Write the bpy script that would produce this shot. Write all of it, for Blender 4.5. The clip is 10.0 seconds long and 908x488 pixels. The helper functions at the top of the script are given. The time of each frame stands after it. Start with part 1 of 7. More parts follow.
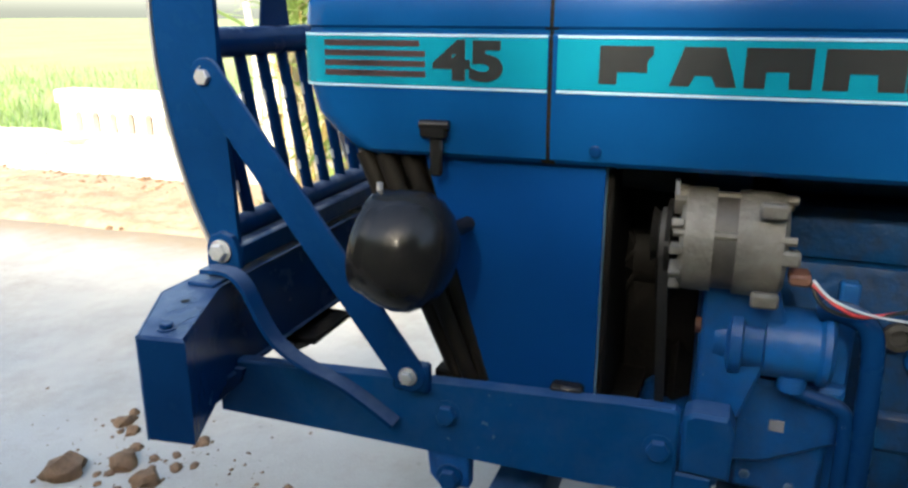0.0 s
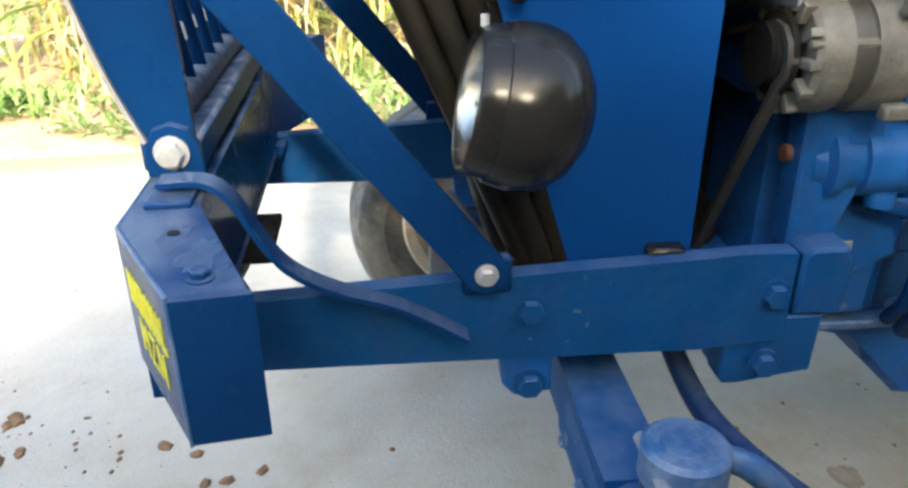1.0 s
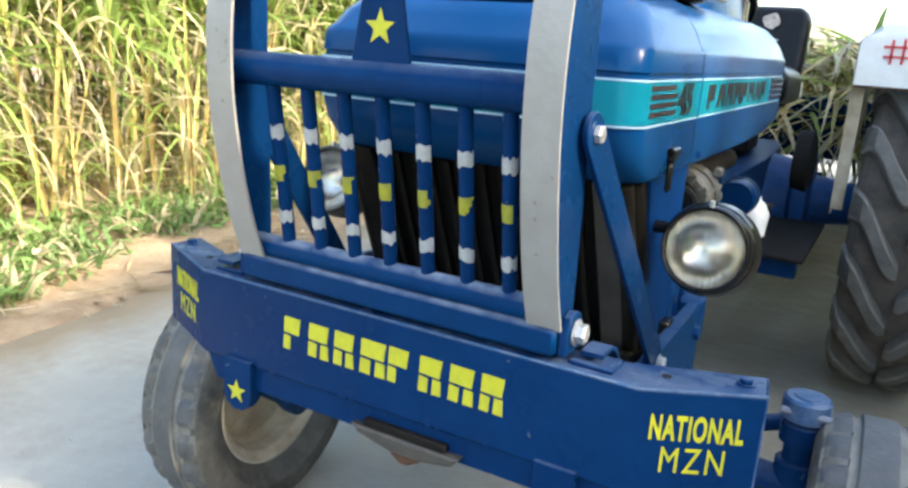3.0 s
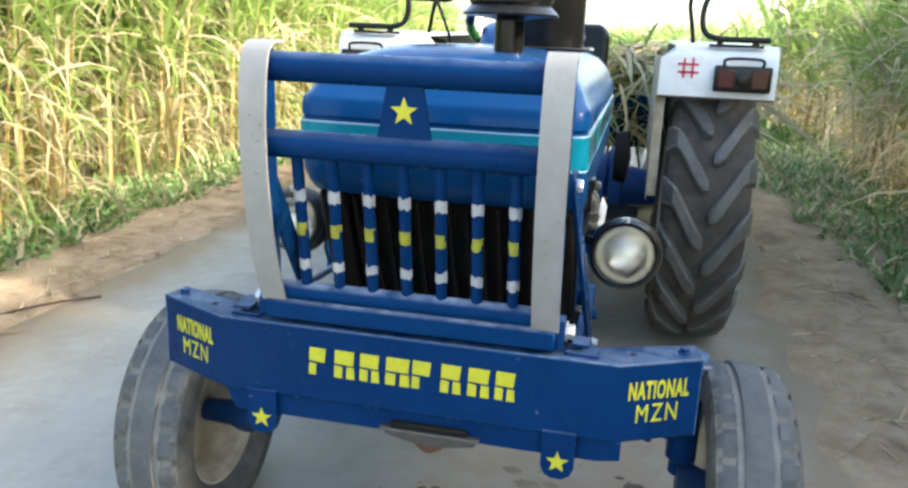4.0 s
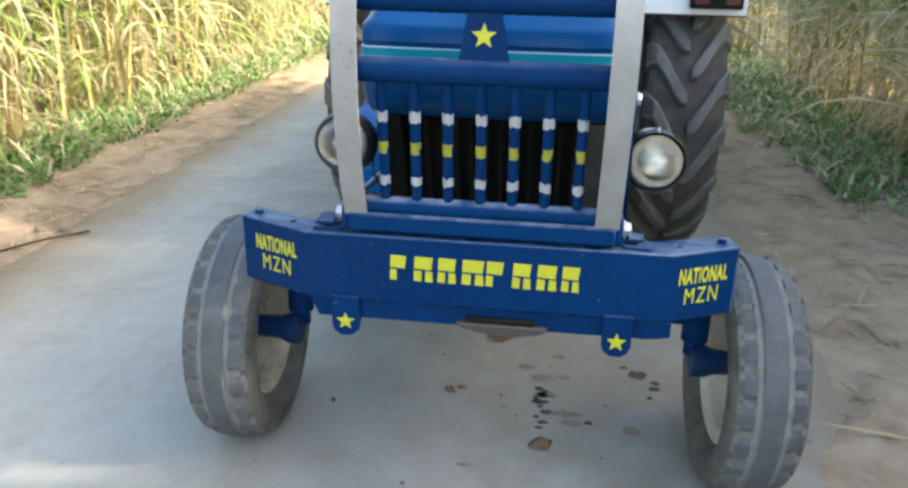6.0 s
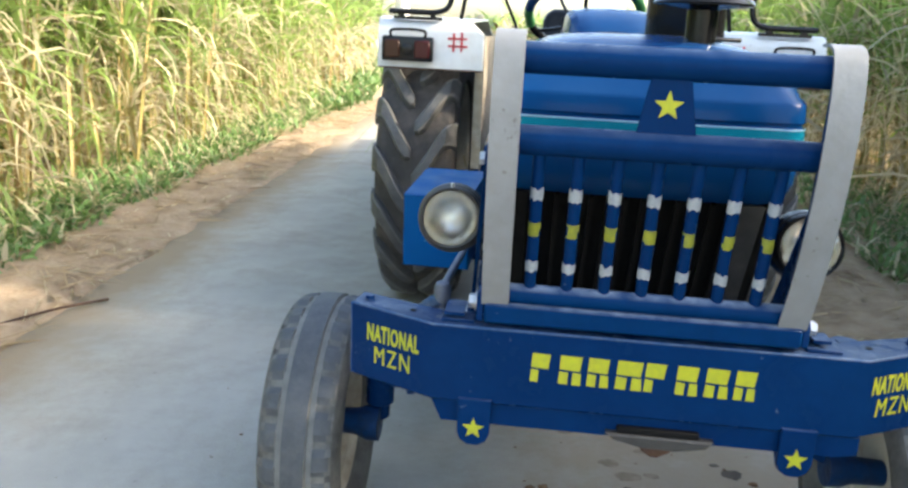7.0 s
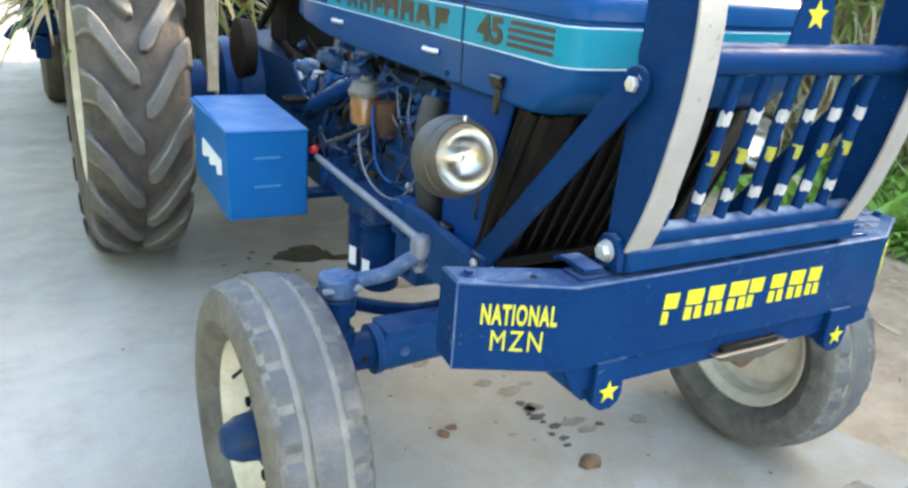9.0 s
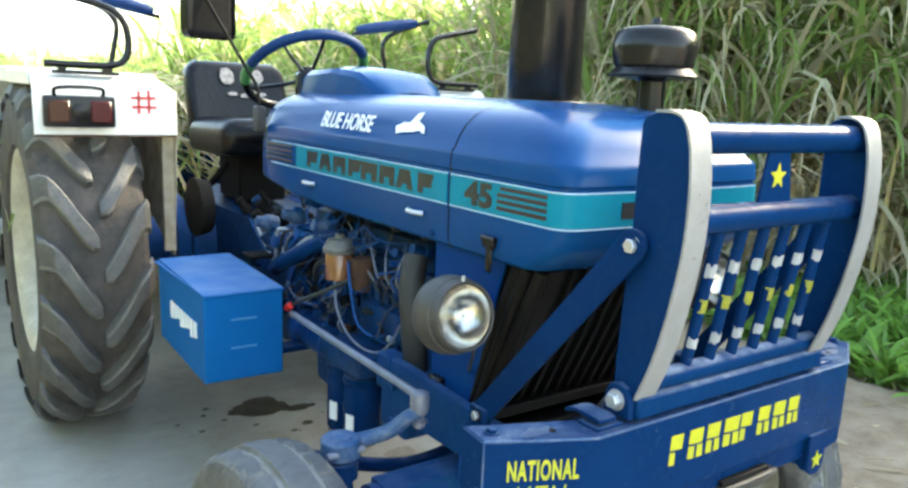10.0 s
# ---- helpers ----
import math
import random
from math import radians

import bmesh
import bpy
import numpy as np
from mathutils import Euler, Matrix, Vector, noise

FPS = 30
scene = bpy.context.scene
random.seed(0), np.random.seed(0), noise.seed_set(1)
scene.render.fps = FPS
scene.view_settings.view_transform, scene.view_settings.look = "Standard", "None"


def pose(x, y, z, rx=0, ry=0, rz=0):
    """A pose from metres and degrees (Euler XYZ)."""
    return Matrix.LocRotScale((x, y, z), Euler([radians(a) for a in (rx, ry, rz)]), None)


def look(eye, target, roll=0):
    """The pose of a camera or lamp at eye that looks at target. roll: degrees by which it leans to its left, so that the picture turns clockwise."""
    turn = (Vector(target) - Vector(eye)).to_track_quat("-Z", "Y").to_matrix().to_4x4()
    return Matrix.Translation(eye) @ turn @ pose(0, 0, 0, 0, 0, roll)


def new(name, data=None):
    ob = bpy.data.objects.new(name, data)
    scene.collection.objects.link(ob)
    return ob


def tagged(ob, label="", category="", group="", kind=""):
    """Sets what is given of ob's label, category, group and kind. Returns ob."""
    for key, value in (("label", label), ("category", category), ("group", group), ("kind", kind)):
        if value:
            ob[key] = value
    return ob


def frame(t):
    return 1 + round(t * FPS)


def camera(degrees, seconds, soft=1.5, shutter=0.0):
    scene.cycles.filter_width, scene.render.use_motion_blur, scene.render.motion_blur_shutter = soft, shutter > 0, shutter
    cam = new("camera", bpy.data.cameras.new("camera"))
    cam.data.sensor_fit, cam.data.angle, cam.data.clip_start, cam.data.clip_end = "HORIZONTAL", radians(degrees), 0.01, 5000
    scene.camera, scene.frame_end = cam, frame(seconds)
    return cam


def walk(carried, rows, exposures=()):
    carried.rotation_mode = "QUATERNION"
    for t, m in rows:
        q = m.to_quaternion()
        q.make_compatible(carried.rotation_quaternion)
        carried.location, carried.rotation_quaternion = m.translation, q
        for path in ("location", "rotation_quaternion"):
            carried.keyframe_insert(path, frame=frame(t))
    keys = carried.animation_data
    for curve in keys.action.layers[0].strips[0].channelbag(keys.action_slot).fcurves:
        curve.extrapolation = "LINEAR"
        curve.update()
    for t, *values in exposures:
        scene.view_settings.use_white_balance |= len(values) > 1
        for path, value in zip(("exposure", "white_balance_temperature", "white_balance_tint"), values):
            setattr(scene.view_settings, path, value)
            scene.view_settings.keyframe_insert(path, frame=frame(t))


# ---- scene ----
cam = camera(60.3, 10.0, soft=2.6)
PATH = [
    (0, (1.245, 0.751, 1.176), (-0.565, 0.118, 0.608), 0.1),
    (0.5, (1.19, 0.508, 1.102), (-0.607, 0.284, 0.254), 1.6),
    (1, (1.07, 0.255, 1.091), (-0.72, 0.424, 0.216), -0.3),
    (1.5, (1.009, -0.027, 1.097), (-0.792, 0.555, 0.453), 3.6),
    (2, (0.914, -0.34, 1.071), (-0.749, 0.596, 0.47), 4.8),
    (2.5, (0.723, -0.636, 1.128), (-0.728, 0.648, 0.631), 0.7),
    (3, (0.61, -0.885, 1.186), (-0.331, 0.807, 0.684), 3.8),
    (3.2, (0.583, -0.988, 1.222), (-0.178, 0.797, 0.74), 2.9),
    (4.3, (0.277, -1.363, 1.35), (-0.07, 0.529, 0.803), 1.0),
    (4.5, (0.226, -1.436, 1.367), (-0.107, 0.442, 0.768), -1.2),
    (5, (0.172, -1.503, 1.36), (-0.127, 0.383, 0.765), -0.4),
    (6.3, (0.1, -1.44, 1.326), (-0.131, 0.419, 0.624), 1.5),
    (6.5, (0.021, -1.388, 1.327), (-0.264, 0.48, 0.674), 0.9),
    (7, (-0.199, -1.291, 1.301), (-0.393, 0.626, 0.766), 2.8),
    (7.5, (-0.5, -1.254, 1.333), (-0.15, 0.644, 0.809), 3.3),
    (8, (-0.714, -1.116, 1.275), (-0.253, 0.74, 0.691), 4.5),
    (8.5, (-0.883, -0.925, 1.252), (-0.297, 0.854, 0.551), 3.4),
    (9, (-1.068, -0.836, 1.248), (-0.133, 0.787, 0.548), 4.4),
    (9.5, (-1.22, -0.81, 1.287), (-0.089, 0.764, 0.794), 3.5),
    (10, (-1.227, -0.793, 1.312), (-0.084, 0.804, 0.935), 2.5),
]
walk(cam, [(t, look(eye, target, roll)) for t, eye, target, roll in PATH], exposures=[(0.0, 2.3, 6800, 6), (0.5, 3.0, 7200, 7), (1.0, 3.0, 7200, 7), (1.5, 2.9, 7200, 6), (2.0, 2.65, 7150, 5), (2.5, 2.65, 7100, 6), (3.0, 2.75, 7050, 6), (5.0, 2.6, 6950, 6), (6.5, 2.65, 6900, 7), (7.0, 2.4, 6850, 7), (8.0, 2.7, 7200, 8), (8.5, 3.0, 7400, 8), (9.0, 3.6, 7550, 7), (9.5, 3.72, 7350, 4), (10.0, 3.25, 7300, 2)])

# ---- light ----
world = bpy.data.worlds.new("world")
scene.world = world
world.use_nodes = True
wn = world.node_tree
sky = wn.nodes.new("ShaderNodeTexSky")
sky.sky_type = "NISHITA"
sky.sun_disc = False
SUN_EL, SUN_AZ = 30.0, 90.0          # azimuth clockwise from +Y
sky.sun_elevation, sky.sun_rotation = radians(SUN_EL), radians(SUN_AZ)
sky.air_density, sky.dust_density = 1.0, 2.5
bg = wn.nodes["Background"]
bg.inputs["Strength"].default_value = 0.15
wn.links.new(sky.outputs[0], bg.inputs["Color"])
sun_data = bpy.data.lights.new("sun", "SUN")
sun_data.energy, sun_data.angle, sun_data.color = 2.7, radians(3.0), (1.0, 0.91, 0.76)
sun = new("sun", sun_data)
sun_from = Vector((math.sin(radians(SUN_AZ)) * math.cos(radians(SUN_EL)), math.cos(radians(SUN_AZ)) * math.cos(radians(SUN_EL)), math.sin(radians(SUN_EL))))
sun.matrix_world = look(sun_from * 30, (0, 0, 0))

# ---- materials ----
def shader(name, colour, rough=0.5, metal=0.0, second=None, scale=8.0, amount=0.5, bump=0.0, bump_scale=60.0, coat=0.0, dust=None, dust_amount=0.0,
           island=0.0, thing=0.0, translucent=0.0, spec=0.5, rough_var=0.0, top=None, top_amount=0.0, chips=None, chip_level=0.70):
    """A surface of two mottled colours with fine relief; dust lies over it in patches."""
    m = bpy.data.materials.new(name)
    m.use_nodes = True
    nt = m.node_tree
    n, l = nt.nodes, nt.links
    b = n["Principled BSDF"]
    co = n.new("ShaderNodeTexCoord")
    big = n.new("ShaderNodeTexNoise")
    big.inputs["Scale"].default_value, big.inputs["Detail"].default_value, big.inputs["Roughness"].default_value = scale, 6.0, 0.62
    l.new(co.outputs["Object"], big.inputs["Vector"])
    ramp = n.new("ShaderNodeMapRange")
    ramp.inputs[1].default_value, ramp.inputs[2].default_value = 0.35, 0.65
    ramp.inputs[4].default_value = amount
    l.new(big.outputs["Fac"], ramp.inputs[0])
    mix = n.new("ShaderNodeMix")
    mix.data_type = "RGBA"
    mix.inputs["A"].default_value = (*colour, 1)
    mix.inputs["B"].default_value = (*(second or [c * 0.7 for c in colour]), 1)
    l.new(ramp.outputs[0], mix.inputs["Factor"])
    out = mix.outputs["Result"]
    if dust:
        dn = n.new("ShaderNodeTexNoise")
        dn.inputs["Scale"].default_value, dn.inputs["Detail"].default_value, dn.inputs["Roughness"].default_value = scale * 2.3, 8.0, 0.7
        l.new(co.outputs["Object"], dn.inputs["Vector"])
        dr = n.new("ShaderNodeMapRange")
        dr.inputs[1].default_value, dr.inputs[2].default_value, dr.inputs[4].default_value = 0.42, 0.7, dust_amount
        l.new(dn.outputs["Fac"], dr.inputs[0])
        dm = n.new("ShaderNodeMix")
        dm.data_type = "RGBA"
        dm.inputs["B"].default_value = (*dust, 1)
        l.new(out, dm.inputs["A"])
        l.new(dr.outputs[0], dm.inputs["Factor"])
        out = dm.outputs["Result"]
    if chips:
        # small flakes of lost paint, in clusters
        c1 = n.new("ShaderNodeTexNoise")
        c1.inputs["Scale"].default_value, c1.inputs["Detail"].default_value, c1.inputs["Roughness"].default_value = 70.0, 4.0, 0.6
        l.new(co.outputs["Object"], c1.inputs["Vector"])
        c2 = n.new("ShaderNodeTexNoise")
        c2.inputs["Scale"].default_value, c2.inputs["Detail"].default_value = 5.5, 3.0
        l.new(co.outputs["Object"], c2.inputs["Vector"])
        ca = n.new("ShaderNodeMath")
        ca.operation = "MULTIPLY_ADD"
        ca.inputs[1].default_value = 0.45
        l.new(c2.outputs["Fac"], ca.inputs[0])
        l.new(c1.outputs["Fac"], ca.inputs[2])
        cr = n.new("ShaderNodeMapRange")
        cr.inputs[1].default_value, cr.inputs[2].default_value, cr.inputs[4].default_value = chip_level + 0.20, chip_level + 0.225, 0.5
        l.new(ca.outputs[0], cr.inputs[0])
        cm = n.new("ShaderNodeMix")
        cm.data_type = "RGBA"
        cm.inputs["B"].default_value = (*chips, 1)
        l.new(out, cm.inputs["A"])
        l.new(cr.outputs[0], cm.inputs["Factor"])
        out = cm.outputs["Result"]
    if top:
        # faces that look up are paler: settled dust, with sheen put into the colour
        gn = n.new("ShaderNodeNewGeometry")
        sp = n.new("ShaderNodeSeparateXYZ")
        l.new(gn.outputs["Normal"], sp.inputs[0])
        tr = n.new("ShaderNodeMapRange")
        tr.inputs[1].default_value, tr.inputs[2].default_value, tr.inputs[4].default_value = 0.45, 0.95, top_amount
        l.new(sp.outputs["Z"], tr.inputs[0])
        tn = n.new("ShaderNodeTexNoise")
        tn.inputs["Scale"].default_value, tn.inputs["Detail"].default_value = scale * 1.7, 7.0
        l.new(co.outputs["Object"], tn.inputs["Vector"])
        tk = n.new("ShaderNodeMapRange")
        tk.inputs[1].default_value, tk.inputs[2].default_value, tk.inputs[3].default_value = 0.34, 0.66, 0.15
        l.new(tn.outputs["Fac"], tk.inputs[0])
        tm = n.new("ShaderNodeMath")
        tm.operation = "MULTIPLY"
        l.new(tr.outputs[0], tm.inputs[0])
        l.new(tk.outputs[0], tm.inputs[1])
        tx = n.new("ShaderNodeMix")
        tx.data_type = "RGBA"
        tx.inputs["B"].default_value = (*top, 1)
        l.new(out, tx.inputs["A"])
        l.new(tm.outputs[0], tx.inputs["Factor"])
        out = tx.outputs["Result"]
    if island or thing:
        if island:
            src = n.new("ShaderNodeNewGeometry").outputs["Random Per Island"]
        else:
            src = n.new("ShaderNodeObjectInfo").outputs["Random"]
        vr = n.new("ShaderNodeMapRange")
        k = island or thing
        vr.inputs[3].default_value, vr.inputs[4].default_value = 1 - k, 1 + k
        l.new(src, vr.inputs[0])
        hs = n.new("ShaderNodeHueSaturation")
        l.new(vr.outputs[0], hs.inputs["Value"])
        l.new(out, hs.inputs["Color"])
        out = hs.outputs["Color"]
    l.new(out, b.inputs["Base Color"])
    b.inputs["Roughness"].default_value, b.inputs["Metallic"].default_value = rough, metal
    b.inputs["Specular IOR Level"].default_value = spec
    b.inputs["Coat Weight"].default_value = coat
    b.inputs["Coat Roughness"].default_value = 0.12
    if rough_var:
        rr = n.new("ShaderNodeMapRange")
        rr.inputs[3].default_value, rr.inputs[4].default_value = rough - rough_var, rough + rough_var
        l.new(big.outputs["Fac"], rr.inputs[0])
        l.new(rr.outputs[0], b.inputs["Roughness"])
    if bump:
        fine = n.new("ShaderNodeTexNoise")
        fine.inputs["Scale"].default_value, fine.inputs["Detail"].default_value = bump_scale, 5.0
        l.new(co.outputs["Object"], fine.inputs["Vector"])
        bp = n.new("ShaderNodeBump")
        bp.inputs["Strength"].default_value, bp.inputs["Distance"].default_value = bump, 0.01
        l.new(fine.outputs["Fac"], bp.inputs["Height"])
        l.new(bp.outputs["Normal"], b.inputs["Normal"])
    if translucent:
        tr = n.new("ShaderNodeBsdfTranslucent")
        l.new(out, tr.inputs["Color"])
        ms = n.new("ShaderNodeMixShader")
        ms.inputs[0].default_value = translucent
        l.new(b.outputs[0], ms.inputs[1])
        l.new(tr.outputs[0], ms.inputs[2])
        l.new(ms.outputs[0], n["Material Output"].inputs["Surface"])
    return m


DUST = (0.30, 0.25, 0.19)
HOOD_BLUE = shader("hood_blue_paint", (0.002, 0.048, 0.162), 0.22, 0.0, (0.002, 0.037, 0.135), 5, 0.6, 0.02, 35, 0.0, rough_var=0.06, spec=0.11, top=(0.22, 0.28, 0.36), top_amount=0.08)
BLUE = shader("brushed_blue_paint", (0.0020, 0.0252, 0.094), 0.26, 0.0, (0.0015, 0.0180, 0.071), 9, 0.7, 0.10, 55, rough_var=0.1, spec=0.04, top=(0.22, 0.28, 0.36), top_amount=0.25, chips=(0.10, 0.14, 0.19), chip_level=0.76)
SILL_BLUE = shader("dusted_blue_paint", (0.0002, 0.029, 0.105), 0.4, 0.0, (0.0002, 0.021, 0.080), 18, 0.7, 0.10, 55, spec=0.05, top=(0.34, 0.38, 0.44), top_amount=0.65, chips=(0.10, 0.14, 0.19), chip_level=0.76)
# same paint as BLUE, lightened for the light on the side
CHASSIS_BLUE = shader("side_lit_chassis_blue", (0.0015, 0.042, 0.142), 0.45, 0.0, (0.001, 0.032, 0.110), 12, 0.7, 0.15, 55, 0.0, (0.10, 0.11, 0.12), 0.08, spec=0.06, top=(0.22, 0.28, 0.36), top_amount=0.15, chips=(0.10, 0.14, 0.19), chip_level=0.76)
PANEL_BLUE = shader("panel_blue_paint", (0.0010, 0.035, 0.152), 0.40, 0.0, (0.0008, 0.029, 0.126), 5, 0.6, 0.03, 40, spec=0.06)
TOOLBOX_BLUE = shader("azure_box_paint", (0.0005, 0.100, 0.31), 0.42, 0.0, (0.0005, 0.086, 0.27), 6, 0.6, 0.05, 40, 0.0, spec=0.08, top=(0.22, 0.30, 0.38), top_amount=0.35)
SLOT_BLUE = shader("rubbed_box_paint", (0.045, 0.20, 0.42), 0.5, 0.0, (0.02, 0.14, 0.34), 30, 0.7)
ENGINE_BLUE = shader("greasy_engine_blue", (0.0015, 0.064, 0.235), 0.42, 0.0, (0.001, 0.040, 0.155), 14, 0.8, 0.30, 50, 0.0, (0.05, 0.045, 0.04), 0.22, rough_var=0.12, spec=0.22, chips=(0.20, 0.21, 0.21), chip_level=0.74)
WORN_BLUE = shader("dusty_worn_blue", (0.010, 0.065, 0.175), 0.55, 0.0, (0.004, 0.040, 0.12), 16, 0.7, 0.25, 60, 0.0, (0.24, 0.26, 0.29), 0.40)
STRIP = shader("dulled_steel_strip", (0.26, 0.26, 0.26), 0.5, 0.12, (0.21, 0.208, 0.204), 14, 0.7, 0.08, 90, 0.0, (0.19, 0.17, 0.15), 0.28, chips=(0.10, 0.075, 0.055), chip_level=0.735)
SCRAPE_SHEEN = shader("scraped_sheen_steel", (0.018, 0.048, 0.115), 0.5, 0.1, (0.005, 0.030, 0.095), 60, 0.9, 0.15, 90, 0.0, (0.11, 0.13, 0.17), 0.3)
BOLT = shader("zinc_bolt", (0.55, 0.56, 0.58), 0.38, 0.7, (0.40, 0.40, 0.40), 60, 0.6, 0.1, 200)
YELLOW = shader("stencil_yellow_paint", (0.47, 0.47, 0.012), 0.5, 0.0, (0.42, 0.40, 0.015), 40, 0.7, 0.1, 90, 0.0, (0.10, 0.14, 0.06), 0.25)
WHITE_BAND = shader("white_band_paint", (0.36, 0.37, 0.37), 0.5, 0.0, (0.28, 0.29, 0.30), 60, 0.8, 0.1, 90, 0.0, (0.06, 0.09, 0.16), 0.3)
TEAL = shader("teal_decal", (0.001, 0.185, 0.265), 0.35, 0.0, (0.001, 0.15, 0.22), 6, 0.6, spec=0.10)
DECAL_BLACK = shader("black_decal", (0.012, 0.014, 0.016), 0.35, 0.0, (0.02, 0.022, 0.024), 20, 0.6)
DECAL_BROWN = shader("brown_decal", (0.038, 0.018, 0.021), 0.4, 0.0, (0.02, 0.012, 0.015), 30, 0.7)
DECAL_WHITE = shader("white_decal", (0.78, 0.78, 0.78), 0.4, 0.0, (0.7, 0.7, 0.7), 20, 0.4)
PIPING = shader("pale_piping", (0.30, 0.50, 0.62), 0.35, 0.0, (0.2, 0.38, 0.52), 20, 0.5)
BLACK = shader("satin_black", (0.008, 0.008, 0.009), 0.20, 0.0, (0.013, 0.0125, 0.012), 12, 0.6, 0.05, 60, 0.0, DUST, 0.015, spec=0.24)
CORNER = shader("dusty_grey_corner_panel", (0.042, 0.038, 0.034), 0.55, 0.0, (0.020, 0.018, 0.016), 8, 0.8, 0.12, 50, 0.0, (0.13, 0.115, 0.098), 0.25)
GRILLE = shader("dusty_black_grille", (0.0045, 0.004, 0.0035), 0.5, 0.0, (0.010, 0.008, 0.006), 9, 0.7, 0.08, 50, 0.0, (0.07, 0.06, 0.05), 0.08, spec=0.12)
DARK = shader("flat_black", (0.006, 0.006, 0.006), 0.8, 0.0, (0.012, 0.010, 0.009), 20, 0.6, 0.3, 80, spec=0.15)
RUBBER = shader("black_rubber", (0.02, 0.02, 0.02), 0.62, 0.0, (0.035, 0.033, 0.03), 20, 0.6, 0.2, 90)
TYRE_FRONT = shader("dusty_grey_rubber", (0.105, 0.100, 0.092), 0.85, 0.0, (0.040, 0.038, 0.035), 9, 0.8, 0.35, 70, 0.0, (0.21, 0.195, 0.17), 0.45)
TYRE_GROOVE = shader("dust_packed_groove", (0.215, 0.208, 0.19), 0.9, 0.0, (0.125, 0.12, 0.108), 20, 0.8, 0.3, 70)
TYRE_GAP = shader("dusty_block_gap", (0.165, 0.158, 0.144), 0.9, 0.0, (0.085, 0.081, 0.074), 24, 0.9, 0.3, 70)
TYRE_RIB = shader("scuffed_tread_rib", (0.072, 0.076, 0.083), 0.62, 0.0, (0.050, 0.053, 0.058), 12, 0.8, 0.3, 90, 0.0, (0.14, 0.14, 0.135), 0.38)
TYRE_REAR = shader("dusty_carcass_rubber", (0.062, 0.053, 0.046), 0.85, 0.0, (0.036, 0.031, 0.027), 5, 0.9, 0.4, 50, 0.0, (0.15, 0.12, 0.098), 0.5)
LUG = shader("worn_lug_rubber", (0.100, 0.097, 0.093), 0.6, 0.0, (0.050, 0.048, 0.046), 6, 0.8, 0.4, 60, 0.0, (0.17, 0.15, 0.13), 0.45, thing=0.12)
LUG_EDGE = shader("pale_lug_edge", (0.20, 0.19, 0.175), 0.8, 0.0, (0.11, 0.104, 0.096), 9, 0.9, 0.4, 60, 0.0, (0.08, 0.07, 0.06), 0.35)
RIM = shader("soiled_cream_rim", (0.58, 0.55, 0.47), 0.5, 0.0, (0.42, 0.38, 0.30), 9, 0.7, 0.12, 60, 0.1, (0.16, 0.12, 0.08), 0.35)
FENDER = shader("white_fender_paint", (0.70, 0.70, 0.69), 0.35, 0.0, (0.60, 0.59, 0.56), 6, 0.5, 0.04, 40, 0.2, DUST, 0.22, chips=(0.22, 0.14, 0.08), chip_level=0.74)
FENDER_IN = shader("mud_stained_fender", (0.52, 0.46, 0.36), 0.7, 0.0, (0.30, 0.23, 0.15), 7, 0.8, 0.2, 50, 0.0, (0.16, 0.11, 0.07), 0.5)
ALU = shader("oxidised_cast_aluminium", (0.17, 0.162, 0.146), 0.6, 0.3, (0.09, 0.084, 0.072), 22, 0.8, 0.3, 120, 0.0, (0.09, 0.075, 0.06), 0.5)
CHROME = shader("chrome_reflector", (0.76, 0.72, 0.65), 0.20, 1.0, (0.50, 0.46, 0.40), 30, 0.7, 0.06, 60)
RUST = shader("rusty_iron", (0.095, 0.045, 0.026), 0.85, 0.1, (0.05, 0.027, 0.018), 30, 0.8, 0.4, 120)
COPPER = shader("brown_copper_terminal", (0.11, 0.045, 0.028), 0.6, 0.0, (0.07, 0.03, 0.02), 40, 0.6, 0.2, 100)
AMBER = shader("diesel_amber_bowl", (0.22, 0.09, 0.04), 0.25, 0.0, (0.12, 0.045, 0.02), 20, 0.5, coat=0.5)
RED = shader("red_cap", (0.60, 0.03, 0.03), 0.4)
RED_PAINT = shader("red_paint_mark", (0.65, 0.05, 0.07), 0.5, 0.0, (0.6, 0.1, 0.1), 30, 0.5)
LENS_RED = shader("red_lamp_lens", (0.055, 0.004, 0.007), 0.25, spec=0.3)
DULL_YELLOW = shader("thin_yellow_paint", (0.27, 0.27, 0.012), 0.55, 0.0, (0.16, 0.17, 0.03), 60, 0.8)
LENS_AMBER = shader("amber_lamp_lens", (0.050, 0.014, 0.007), 0.25, spec=0.3)
SEAT = shader("black_vinyl", (0.004, 0.004, 0.005), 0.28, 0.0, (0.008, 0.008, 0.008), 10, 0.5, 0.25, 60, spec=0.2)
FOAM = shader("pale_worn_foam", (0.50, 0.44, 0.40), 0.8, 0.0, (0.20, 0.17, 0.16), 60, 0.9, 0.4, 120)
WIRE_RED = shader("red_wire", (0.5, 0.05, 0.06), 0.5)
WIRE_PALE = shader("pale_wire", (0.4, 0.45, 0.5), 0.5)
GRIP = shader("blue_grip_wrap", (0.003, 0.032, 0.115), 0.5, 0.0, (0.002, 0.018, 0.10), 30, 0.7, 0.4, 120, spec=0.2)
